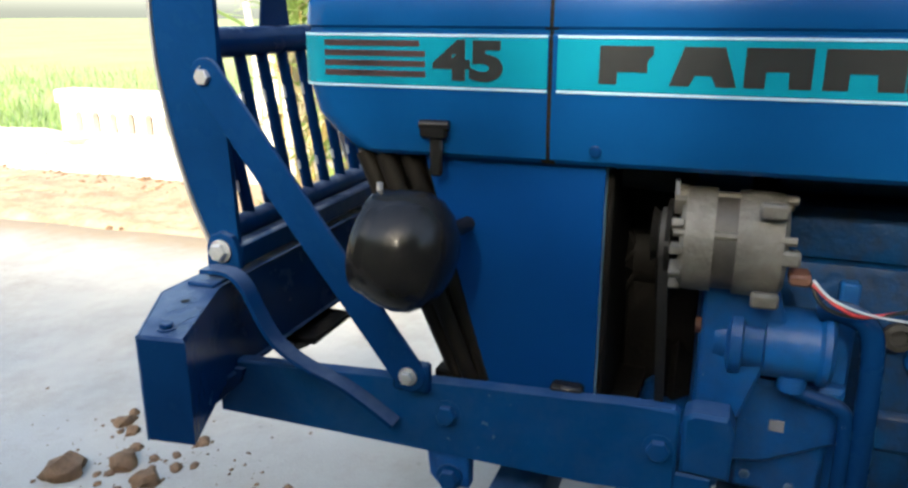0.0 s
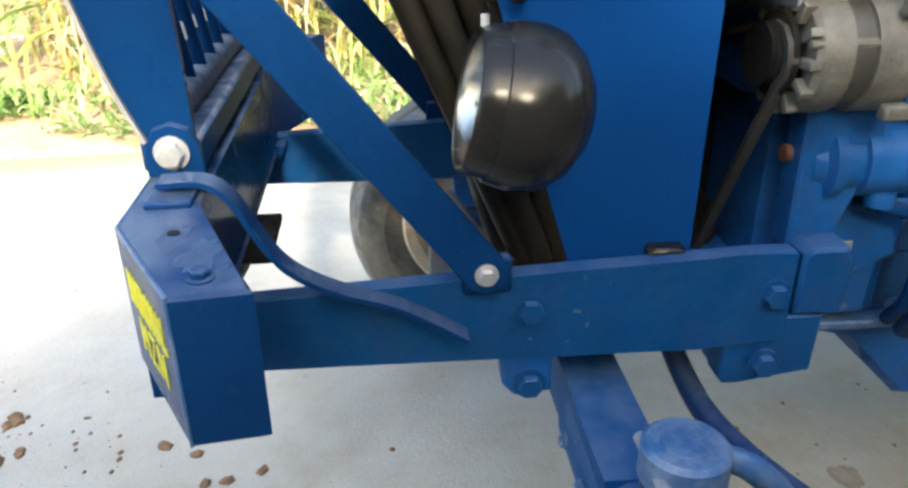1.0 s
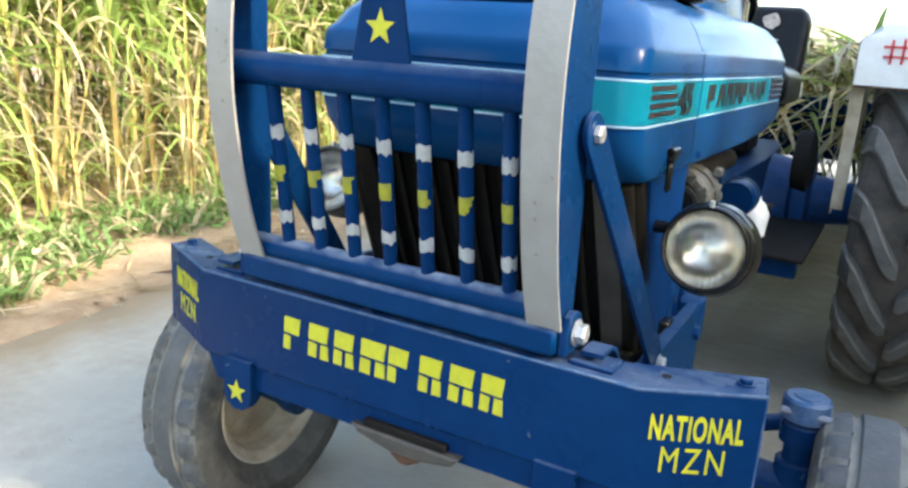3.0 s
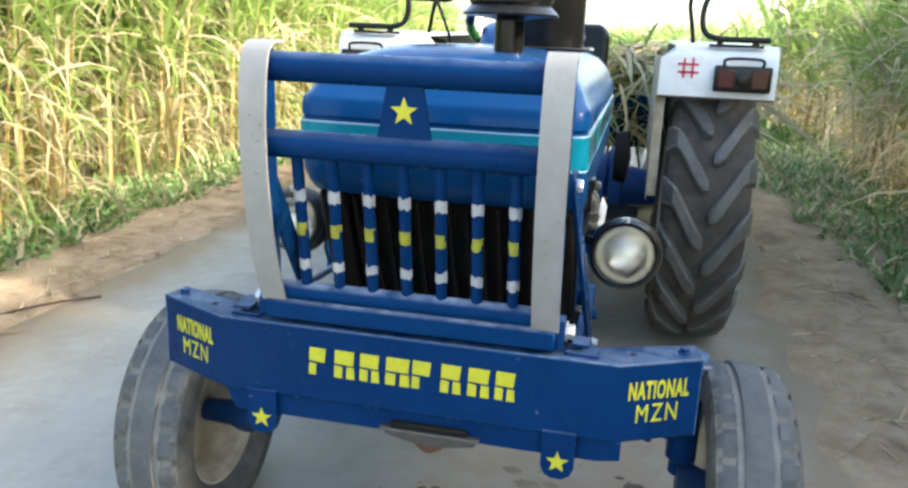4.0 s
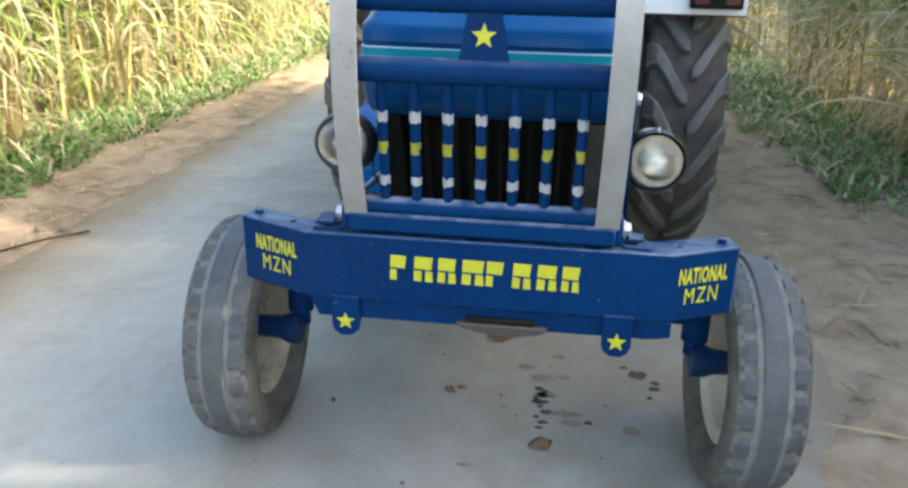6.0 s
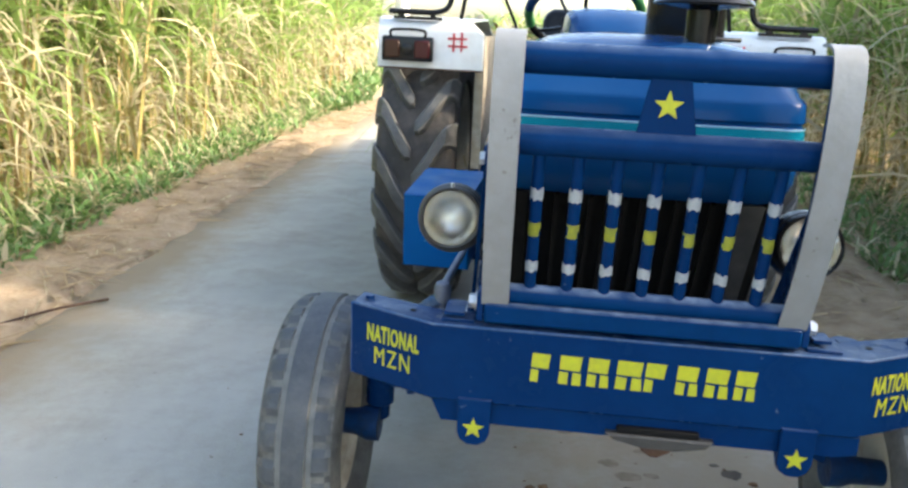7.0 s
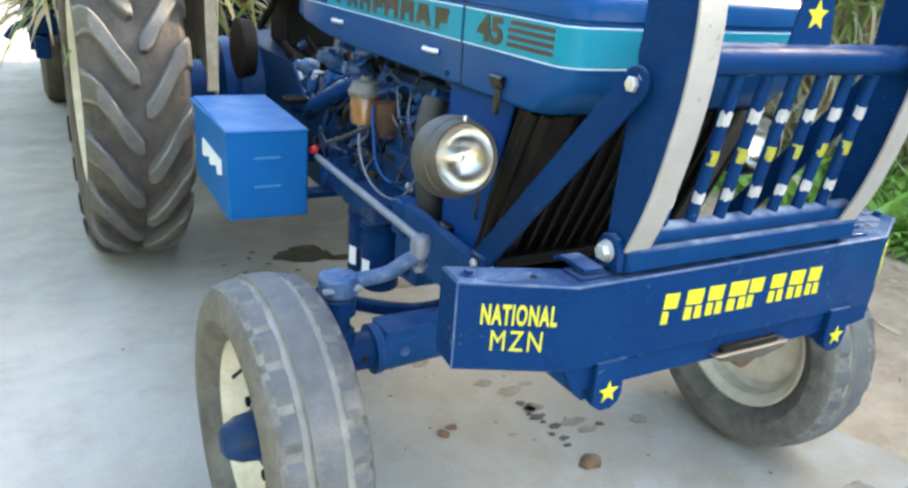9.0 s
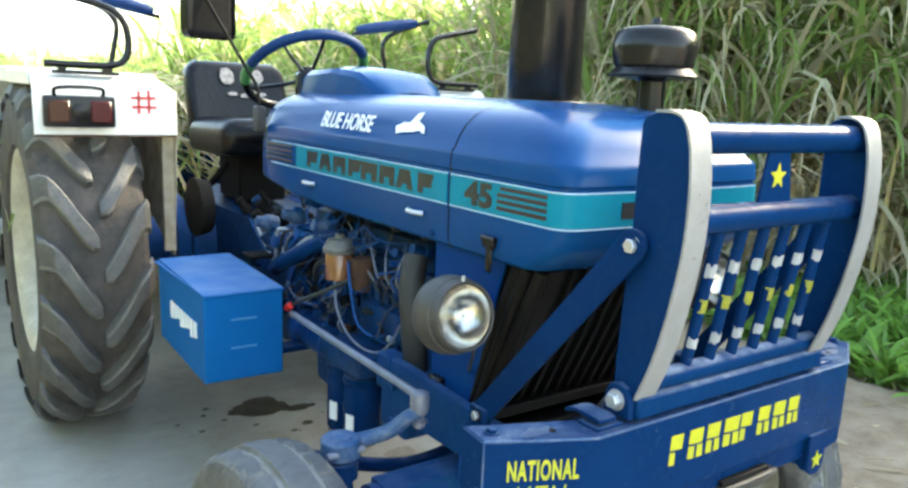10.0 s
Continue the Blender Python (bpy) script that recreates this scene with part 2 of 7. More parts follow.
GREEN_TAPE = shader("green_grip_tape", (0.03, 0.17, 0.05), 0.5, 0.0, (0.02, 0.10, 0.03), 40, 0.6)
# darker engine blue: grime, with the bay's shade put into the colour
ENGINE_DARK = shader("grimy_dark_blue", (0.0008, 0.040, 0.135), 0.45, 0.0, (0.0006, 0.018, 0.065), 12, 0.8, 0.35, 50, 0.0, (0.018, 0.016, 0.014), 0.6, spec=0.2)
STEEL = shader("greyed_bare_steel", (0.20, 0.21, 0.25), 0.5, 0.3, (0.11, 0.13, 0.19), 25, 0.7, 0.2, 100)


def glass(name, tint=(0.93, 0.95, 0.96), rough=0.03):
    m = bpy.data.materials.new(name)
    m.use_nodes = True
    b = m.node_tree.nodes["Principled BSDF"]
    b.inputs["Base Color"].default_value = (*tint, 1)
    b.inputs["Transmission Weight"].default_value, b.inputs["Roughness"].default_value, b.inputs["IOR"].default_value = 1.0, rough, 1.35
    n, l = m.node_tree.nodes, m.node_tree.links
    w = n.new("ShaderNodeTexWave")
    w.inputs["Scale"].default_value = 34.0
    co = n.new("ShaderNodeTexCoord")
    l.new(co.outputs["Object"], w.inputs["Vector"])
    bp = n.new("ShaderNodeBump")
    bp.inputs["Strength"].default_value, bp.inputs["Distance"].default_value = 0.3, 0.002
    l.new(w.outputs["Fac"], bp.inputs["Height"])
    l.new(bp.outputs["Normal"], b.inputs["Normal"])
    return m


LAMP_GLASS = glass("fluted_lamp_glass", rough=0.03)

# ---- mesh tools ----
def part(name, bm, material, parent=None, label="", smooth=40):
    """Links a bmesh as one mesh object under a thing or a part."""
    me = bpy.data.meshes.new(name)
    bmesh.ops.recalc_face_normals(bm, faces=bm.faces)
    bm.to_mesh(me)
    bm.free()
    for mat in material if isinstance(material, (list, tuple)) else [material]:
        me.materials.append(mat)
    if smooth:
        me.shade_smooth()
        me.set_sharp_from_angle(angle=radians(smooth))
    ob = new(name, me)
    ob.parent = parent
    if label:
        ob["label"] = label
    return ob


def thing(name, label, category, group="", kind="", at=(0, 0, 0)):
    e = new(name)
    e.empty_display_size = 0.1
    e.location = at
    return tagged(e, label, category, group, kind)


def add_box(bm, x0, x1, y0, y1, z0, z1, bevel=0.004, seg=1, m=None):
    r = bmesh.ops.create_cube(bm, size=1)
    vs = r["verts"]
    for v in vs:
        v.co = Vector(((x0 + x1) / 2 + v.co.x * (x1 - x0), (y0 + y1) / 2 + v.co.y * (y1 - y0), (z0 + z1) / 2 + v.co.z * (z1 - z0)))
    if m:
        for v in vs:
            v.co = m @ v.co
    if bevel:
        es = list({e for v in vs for e in v.link_edges})
        bmesh.ops.bevel(bm, geom=es, offset=bevel, segments=seg, affect="EDGES", profile=0.6)
    return bm


def box(*a, **k):
    return add_box(bmesh.new(), *a, **k)


def frame_of(d):
    d = Vector(d).normalized()
    a = Vector((0, 0, 1)) if abs(d.z) < 0.9 else Vector((1, 0, 0))
    u = d.cross(a).normalized()
    return d, u, d.cross(u).normalized()


def add_cyl(bm, p0, p1, r0, r1=None, seg=20, cap=True, bevel=0.0):
    p0, p1 = Vector(p0), Vector(p1)
    r1 = r0 if r1 is None else r1
    d, u, w = frame_of(p1 - p0)
    prof = [(p0, r0), (p1, r1)]
    if bevel:
        prof = [(p0, r0 - bevel), (p0 + d * bevel, r0), (p1 - d * bevel, r1), (p1, r1 - bevel)]
    rings = [[bm.verts.new(p + (u * math.cos(2 * math.pi * i / seg) + w * math.sin(2 * math.pi * i / seg)) * r) for i in range(seg)] for p, r in prof]
    for a, b in zip(rings, rings[1:]):
        for i in range(seg):
            bm.faces.new((a[i], a[(i + 1) % seg], b[(i + 1) % seg], b[i]))
    if cap:
        bm.faces.new(rings[0][::-1])
        bm.faces.new(rings[-1])
    return bm


def cyl(*a, **k):
    return add_cyl(bmesh.new(), *a, **k)


def add_lathe(bm, origin, axis, prof, seg=32, wobble=None):
    """prof: (along the axis, radius); open unless the radius is 0 at an end."""
    o = Vector(origin)
    d, u, w = frame_of(axis)
    rings = []
    for j, (h, r) in enumerate(prof):
        if r < 1e-6:
            rings.append([bm.verts.new(o + d * h)])
            continue
        ring = []
        for i in range(seg):
            a = 2 * math.pi * i / seg
            rr = r + (wobble(j, i) if wobble else 0)
            ring.append(bm.verts.new(o + d * h + (u * math.cos(a) + w * math.sin(a)) * rr))
        rings.append(ring)
    for a, b in zip(rings, rings[1:]):
        for i in range(seg):
            k = (i + 1) % seg
            if len(a) == 1 and len(b) > 1:
                bm.faces.new((a[0], b[k], b[i]))
            elif len(b) == 1 and len(a) > 1:
                bm.faces.new((a[i], a[k], b[0]))
            elif len(a) > 1:
                bm.faces.new((a[i], a[k], b[k], b[i]))
    return bm


def lathe(*a, **k):
    return add_lathe(bmesh.new(), *a, **k)


def smooth_line(pts, n=6):
    """A rounded line through the points."""
    ps = [Vector(p) for p in pts]
    out = []
    for i in range(len(ps) - 1):
        p0, p1, p2, p3 = ps[max(i - 1, 0)], ps[i], ps[i + 1], ps[min(i + 2, len(ps) - 1)]
        for j in range(n):
            t = j / n
            out.append(0.5 * ((2 * p1) + (p2 - p0) * t + (2 * p0 - 5 * p1 + 4 * p2 - p3) * t * t + (3 * p1 - p0 - 3 * p2 + p3) * t ** 3))
    return out + [ps[-1]]


def add_tube(bm, pts, r, seg=10, n=6, flat=None, up=None):
    """A round pipe, or with flat=(width, thickness) a flat bar, along a line."""
    line = smooth_line(pts, n) if n else [Vector(p) for p in pts]
    rings = []
    u = None
    for i, p in enumerate(line):
        d = (line[min(i + 1, len(line) - 1)] - line[max(i - 1, 0)]).normalized()
        if u is None:
            u = Vector(up) if up else frame_of(d)[1]
        u = (u - d * u.dot(d)).normalized()
        w = d.cross(u)
        if flat:
            a, b = flat[0] / 2, flat[1] / 2
            ring = [p + u * sx * a + w * sy * b for sx, sy in ((-1, -1), (1, -1), (1, 1), (-1, 1))]
        else:
            ring = [p + (u * math.cos(2 * math.pi * k / seg) + w * math.sin(2 * math.pi * k / seg)) * r for k in range(seg)]
        rings.append([bm.verts.new(q) for q in ring])
    for a, b in zip(rings, rings[1:]):
        m = len(a)
        for k in range(m):
            bm.faces.new((a[k], a[(k + 1) % m], b[(k + 1) % m], b[k]))
    bm.faces.new(rings[0][::-1])
    bm.faces.new(rings[-1])
    return bm


def tube(*a, **k):
    return add_tube(bmesh.new(), *a, **k)


def add_prism(bm, pts, offset, bevel=0.0):
    """A flat outline (3D points in one plane) pushed along offset."""
    o = Vector(offset)
    a = [bm.verts.new(Vector(p)) for p in pts]
    b = [bm.verts.new(Vector(p) + o) for p in pts]
    n = len(a)
    fs = [bm.faces.new(a[::-1]), bm.faces.new(b)]
    for i in range(n):
        fs.append(bm.faces.new((a[i], a[(i + 1) % n], b[(i + 1) % n], b[i])))
    if bevel:
        es = list({e for f in fs[:2] for e in f.edges})
        bmesh.ops.bevel(bm, geom=es, offset=bevel, segments=1, affect="EDGES")
    return bm


def prism(*a, **k):
    return add_prism(bmesh.new(), *a, **k)


def hexbolt(bm, p, axis, r=0.013, h=0.009, washer=True):
    p = Vector(p)
    d = Vector(axis).normalized()
    if washer:
        add_cyl(bm, p, p + d * 0.003, r * 1.35, seg=16)
        p = p + d * 0.003
    add_cyl(bm, p, p + d * h, r, seg=6, bevel=0.0015)
    return bm


def lettering(body, size, depth, m, parent, material, name="lettering", weight=0.0, stretch=1.0, spacing=1.0):
    cu = bpy.data.curves.new(name, "FONT")
    cu.body, cu.size, cu.extrude, cu.align_x, cu.align_y, cu.offset = body, size, depth, "CENTER", "CENTER", weight
    cu.space_character = spacing
    tmp = new(name, cu)
    me = bpy.data.meshes.new_from_object(tmp.evaluated_get(bpy.context.evaluated_depsgraph_get()))
    bpy.data.objects.remove(tmp)
    me.transform(m @ Matrix.Diagonal((stretch, 1, 1, 1)))
    # one mesh for each letter
    b = bmesh.new()
    b.from_mesh(me)
    b.verts.index_update()
    bpy.data.meshes.remove(me)
    left = set(b.verts)
    while left:
        seed = left.pop()
        found, edge = {seed}, [seed]
        while edge:
            v = edge.pop()
            for e in v.link_edges:
                w = e.other_vert(v)
                if w in left:
                    left.discard(w)
                    found.add(w)
                    edge.append(w)
        c = bmesh.new()
        pair = {v: c.verts.new(v.co) for v in sorted(found, key=lambda v: v.index)}
        for f in b.faces:
            if f.verts[0] in pair:
                c.faces.new([pair[v] for v in f.verts])
        part(name, c, material, parent, smooth=0)
    b.free()


def star(centre, r, depth, axis="y"):
    pts = []
    for i in range(10):
        a = math.pi / 2 + i * math.pi / 5
        q = r if i % 2 == 0 else r * 0.42
        pts.append((centre[0] + q * math.cos(a), centre[1], centre[2] + q * math.sin(a)))
    return prism(pts, (0, -depth, 0))

# ---- the tractor ----
tractor = thing("tractor", "blue farm tractor with front bumper guard standing on a concrete road", "tractor")
T = tractor
SIDE_L = Matrix(((0, 0, 1, 0), (1, 0, 0, 0), (0, 1, 0, 0), (0, 0, 0, 1)))
SIDE_R = Matrix(((0, 0, -1, 0), (-1, 0, 0, 0), (0, 1, 0, 0), (0, 0, 0, 1)))


def at(x, y, z, m):
    return Matrix.Translation((x, y, z)) @ m


# front bumper, a folded steel channel
BZ0, BZ1 = 0.642, 0.790
plan = [(-0.528, 0.082), (-0.36, 0.004), (0.386, 0.004), (0.527, 0.0805), (0.519, 0.148), (0.34, 0.068), (-0.34, 0.068), (-0.520, 0.149)]
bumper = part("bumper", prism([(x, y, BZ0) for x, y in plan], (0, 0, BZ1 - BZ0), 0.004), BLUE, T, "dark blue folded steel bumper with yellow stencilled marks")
part("lower_plate", prism([(-0.36, 0.012, 0.64), (0.40, 0.012, 0.64), (0.40, 0.012, 0.606), (0.36, 0.012, 0.600), (-0.34, 0.012, 0.598)], (0, 0.012, 0), 0.001), BLUE, bumper)
edge = [(-0.526, 0.0815), (-0.36, 0.0035), (0.386, 0.0035), (0.5255, 0.080)]
part("worn_edge", tube([(x, y + 0.002, BZ1 - 0.0016) for x, y in edge], 0.0022, 6, 0), WORN_BLUE, bumper, "paint worn pale along the edge")
for s in (-1, 1):
    ex, ey = (-0.527, 0.0825) if s < 0 else (0.526, 0.081)
    part("worn_edge", tube([(ex, ey, BZ1), (ex, ey, BZ0 + 0.002)], 0.0018, 6, 0), WORN_BLUE, bumper, "paint worn pale along the edge")
    b = bmesh.new()
    lx = -0.278 if s < 0 else 0.292
    pts = [(0.030, 0.652), (0.030, 0.585), (0.024, 0.570), (0.010, 0.561), (-0.010, 0.561), (-0.024, 0.570), (-0.030, 0.585), (-0.030, 0.652)]
    add_prism(b, [(lx + x, -0.003, z) for x, z in pts], (0, 0.008, 0), 0.0012)
    add_prism(b, [(lx - 0.026, y + 0.005, z) for y, z in ((0, 0.65), (0.08, 0.65), (0.07, 0.625), (0.012, 0.572), (0, 0.570))], (0.052, 0, 0), 0.001)
    part("star_lug", b, BLUE, bumper)
    part("star_mark", star((lx, -0.0035, 0.595), 0.021, 0.0012), YELLOW, bumper, smooth=0)
b = bmesh.new()
add_box(b, -0.02, 0.125, 0.000, 0.10, 0.612, 0.624, 0.002)
part("tow_slot", b, DARK, T)
b = bmesh.new()
add_prism(b, [(-0.040, -0.006, 0.612), (0.150, -0.006, 0.612), (0.138, -0.006, 0.598), (0.085, -0.006, 0.588), (0.03, -0.006, 0.588), (-0.025, -0.006, 0.600)], (0, 0.07, 0), 0.003)
part("tow_bracket", b, CORNER, T, "grimy steel tow bracket")
part("tow_pin", prism([(0.020, 0.004, 0.590), (0.086, 0.004, 0.590), (0.078, 0.004, 0.578), (0.056, 0.004, 0.566), (0.044, 0.004, 0.567), (0.028, 0.004, 0.578)], (0, 0.018, 0), 0.004), RUST, T, "rusty tow plate")
# stencilled word as plain yellow blocks with stencil gaps
for i in range(8):
    x = -0.182 + i * 0.0500 + (0.004 if i > 4 else 0)
    w = (0.034, 0.040, 0.038, 0.046, 0.036, 0.038, 0.040, 0.036)[i]
    b = bmesh.new()
    add_prism(b, [(x + 0.001, 0.004, 0.7245), (x + w - 0.003, 0.004, 0.7225), (x + w, 0.004, 0.750), (x + 0.002, 0.004, 0.751)], (0, -0.0012, 0))
    add_prism(b, [(x, 0.004, 0.697), (x + w * 0.40, 0.004, 0.696), (x + w * 0.42, 0.004, 0.7185), (x + 0.001, 0.004, 0.7205)], (0, -0.0012, 0))
    if i not in (0, 4):
        add_prism(b, [(x + w * 0.60, 0.004, 0.696), (x + w, 0.004, 0.696), (x + w * 0.97, 0.004, 0.7185), (x + w * 0.62, 0.004, 0.7195)], (0, -0.0012, 0))
    part("stencil_block", b, YELLOW, bumper, smooth=0)
for s in (-1, 1):
    turn = math.atan2(0.078, 0.168) if s < 0 else math.atan2(0.0765, 0.141)
    c, k = math.cos(turn), math.sin(turn)
    fm = Matrix(((c, 0, s * k, 0), (s * k, 0, -c, 0), (0, 1, 0, 0), (0, 0, 0, 1)))
    mid = Vector((-0.440, 0.0411, 0)) if s < 0 else Vector((0.455, 0.0414, 0))
    lettering("NATIONAL", 0.046, 0.0006, at(mid.x + s * k * 0.0005, mid.y - c * 0.0005, 0.738, fm), bumper, YELLOW, "stencil_word", 0.0014, 0.46, 1.14)
    lettering("MZN", 0.050, 0.0006, at(mid.x + s * k * 0.0005, mid.y - c * 0.0005, 0.694, fm), bumper, YELLOW, "stencil_word", 0.0, 0.70, 1.22)
    b = hexbolt(bmesh.new(), (s * 0.496, 0.103, BZ1 - 0.001), (0, 0, 1), 0.009, 0.007)
    part("bumper_bolt", b, BLUE, bumper)
    part("bolt_hole", cyl((s * 0.406, 0.062, BZ1 - 0.001), (s * 0.406, 0.062, BZ1 + 0.0012), 0.006, seg=12), DARK, bumper)
    part("seat_plate", box(s * 0.318 - 0.030, s * 0.318 + 0.030, 0.020, 0.066, BZ1 - 0.001, BZ1 + 0.006, 0.002), BLUE, bumper)

def patch(x, y, r, seed, z, mat, parent, label):
    b = bmesh.new()
    ring = []
    for i in range(26):
        a = 2 * math.pi * i / 26
        k = 1 + 0.55 * noise.noise((math.cos(a) * 1.7 + seed, math.sin(a) * 1.7, seed)) + 0.3 * noise.noise((math.cos(a) * 6 + seed, math.sin(a) * 6, 1))
        ring.append((x + r * k * math.cos(a), y + 0.5 * r * k * math.sin(a), z))
    add_prism(b, ring, (0, 0, 0.0005))
    return part("scrape_sheen", b, mat, parent, label, smooth=0)


# scraped spots on the bumper top, paled by a grazing sheen in the colour
patch(0.455, 0.094, 0.034, 3, BZ1 - 0.0001, SCRAPE_SHEEN, bumper, "paint scraped to dull bare steel")
patch(0.415, 0.062, 0.026, 8, BZ1 - 0.0002, SCRAPE_SHEEN, bumper, "paint scraped to dull bare steel")
patch(0.492, 0.118, 0.018, 5, BZ1 - 0.0002, SCRAPE_SHEEN, bumper, "paint scraped to dull bare steel")
patch(-0.43, 0.070, 0.030, 6, BZ1 - 0.0001, SCRAPE_SHEEN, bumper, "paint scraped to dull bare steel")
patch(-0.335, 0.040, 0.024, 7, BZ1 - 0.0002, SCRAPE_SHEEN, bumper, "paint scraped to dull bare steel")

# bumper guard
front_edge = [(0.020, 1.297), (-0.012, 1.297), (-0.034, 1.286), (-0.046, 1.255), (-0.052, 1.215), (-0.055, 1.165), (-0.053, 1.10), (-0.045, 1.04), (-0.030, 0.965), (-0.010, 0.895), (0.014, 0.835)]
edge_line = [(p.y, p.z) for p in smooth_line([(0, y, z) for y, z in front_edge], 4)]
rear_edge = [(0.062, 0.815), (0.060, 0.90), (0.056, 1.00), (0.050, 1.10), (0.050, 1.20), (0.049, 1.28), (0.040, 1.293)]
for s in (-1, 1):
    x = s * 0.262
    part("guard_plate", prism([(x, y, z) for y, z in edge_line + rear_edge], (s * 0.010, 0, 0), 0.0015), BLUE, T, "dark blue curved steel side plate of the bumper guard")
    b = bmesh.new()
    ys = []
    for i, (y, z) in enumerate(edge_line):
        a, c = edge_line[max(i - 1, 0)], edge_line[min(i + 1, len(edge_line) - 1)]
        d = Vector((c[0] - a[0], c[1] - a[1])).normalized()
        nrm = Vector((d.y, -d.x))
        ys.append((y, z, nrm))
    rows = []
    for y, z, nrm in ys:
        o1 = 0.0006
        o2 = 0.0052
        rows.append([b.verts.new((s * xx, y + nrm.x * o, z + nrm.y * o)) for xx, o in ((0.229, o1), (0.277, o1), (0.277, o2), (0.229, o2))])
    for r0, r1 in zip(rows, rows[1:]):
        for k in range(4):
            b.faces.new((r0[k], r0[(k + 1) % 4], r1[(k + 1) % 4], r1[k]))
    b.faces.new(rows[0])
    b.faces.new(rows[-1][::-1])
    part("steel_strip", b, STRIP, T, "dull bright steel strip")
    part("guard_bolt", hexbolt(bmesh.new(), (s * 0.283, 0.036, 1.087), (s, 0, 0), 0.012, 0.010), BOLT, T)
    part("guard_bolt", hexbolt(bmesh.new(), (s * 0.287, 0.040, 0.827), (s, 0, 0), 0.0135, 0.012), BOLT, T)
    # upright ear that the guard is bolted to
    ear = [(0.012, 0.80), (0.070, 0.80), (0.068, 0.832), (0.058, 0.850), (0.040, 0.856), (0.022, 0.850), (0.013, 0.832)]
    part("guard_ear", prism([(s * 0.2735, y, z) for y, z in ear], (s * 0.012, 0, 0), 0.0015), BLUE, T)
    # brace from guard to chassis rail
    p0, p1 = Vector((s * 0.279, 0.036, 1.087)), Vector((s * 0.315, 0.361, 0.687))
    d = (p1 - p0).normalized()
    side = Vector((1, 0, 0)).cross(d).normalized()
    outline = []
    for k in range(9):
        a = math.pi / 2 + math.pi * k / 8
        outline.append(p0 + side * 0.027 * math.sin(a) + d * 0.027 * math.cos(a))
    for k in range(9):
        a = -math.pi / 2 + math.pi * k / 8
        outline.append(p1 + side * 0.025 * math.sin(a) + d * 0.025 * math.cos(a))
    part("brace_bar", prism(outline, (s * 0.008, 0, 0), 0.0012), BLUE, T)
    part("brace_bolt", hexbolt(bmesh.new(), (s * 0.324, 0.361, 0.687), (s, 0, 0), 0.010, 0.009), BOLT, T)
    part("weld_tab", box(s * 0.315 - 0.012, s * 0.315 + 0.006, 0.335, 0.39, 0.66, 0.705, 0.004), BLUE, T)
part("guard_tube", cyl((-0.262, -0.010, 1.260), (0.262, -0.010, 1.260), 0.0255, seg=28), BLUE, T)
part("guard_tube", cyl((-0.262, -0.014, 1.130), (0.262, -0.014, 1.130), 0.0245, seg=28), BLUE, T)
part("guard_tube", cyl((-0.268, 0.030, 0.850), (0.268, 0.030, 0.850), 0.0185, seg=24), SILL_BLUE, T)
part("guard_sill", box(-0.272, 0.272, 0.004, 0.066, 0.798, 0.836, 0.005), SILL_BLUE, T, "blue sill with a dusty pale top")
trap = [(-0.030, 1.243), (0.031, 1.243), (0.049, 1.146), (-0.047, 1.146)]
emblem = part("emblem_plate", prism([(x, -0.022, z) for x, z in trap], (0, 0.006, 0), 0.001), BLUE, T)
part("star_mark", star((0.0, -0.0225, 1.197), 0.024, 0.0012), YELLOW, emblem, smooth=0)
dab = random.Random(9)
for i in range(7):
    x = -0.1945 + i * 0.0643
    lo, hi = Vector((x, 0.031, 0.855)), Vector((x, -0.013, 1.122))
    bar = part("guard_bar", cyl(lo, hi, 0.0104, seg=16), BLUE, T)
    for z0, z1, mat, nm in ((1.031, 1.051, WHITE_BAND, "white_band"), (0.900, 0.919, WHITE_BAND, "white_band")):
        a, c = (z0 - lo.z) / (hi.z - lo.z), (z1 - lo.z) / (hi.z - lo.z)
        b = cyl(lo.lerp(hi, a), lo.lerp(hi, c), 0.0111, seg=16)
        for v in b.verts:
            v.co += (hi - lo).normalized() * dab.uniform(-0.0035, 0.0035)
        mid = lo.lerp(hi, (a + c) / 2)
        for v in [v for v in b.verts if v.co.y > mid.y + 0.004]:
            b.verts.remove(v)
        part(nm, b, mat, bar)
    # yellow dab on the front of the bar
    b = bmesh.new()
    q = lo.lerp(hi, (0.978 - lo.z) / (hi.z - lo.z))
    add_lathe(b, q - (hi - lo).normalized() * 0.016, hi - lo, [(0.003, 0.0106), (0.007, 0.0110), (0.015, 0.0112), (0.024, 0.0110), (0.028, 0.0106)], 16)
    for v in [v for v in b.verts if v.co.y > q.y - 0.007 + dab.uniform(0.0, 0.010)]:
        b.verts.remove(v)
    part("yellow_dab", b, DULL_YELLOW, bar)

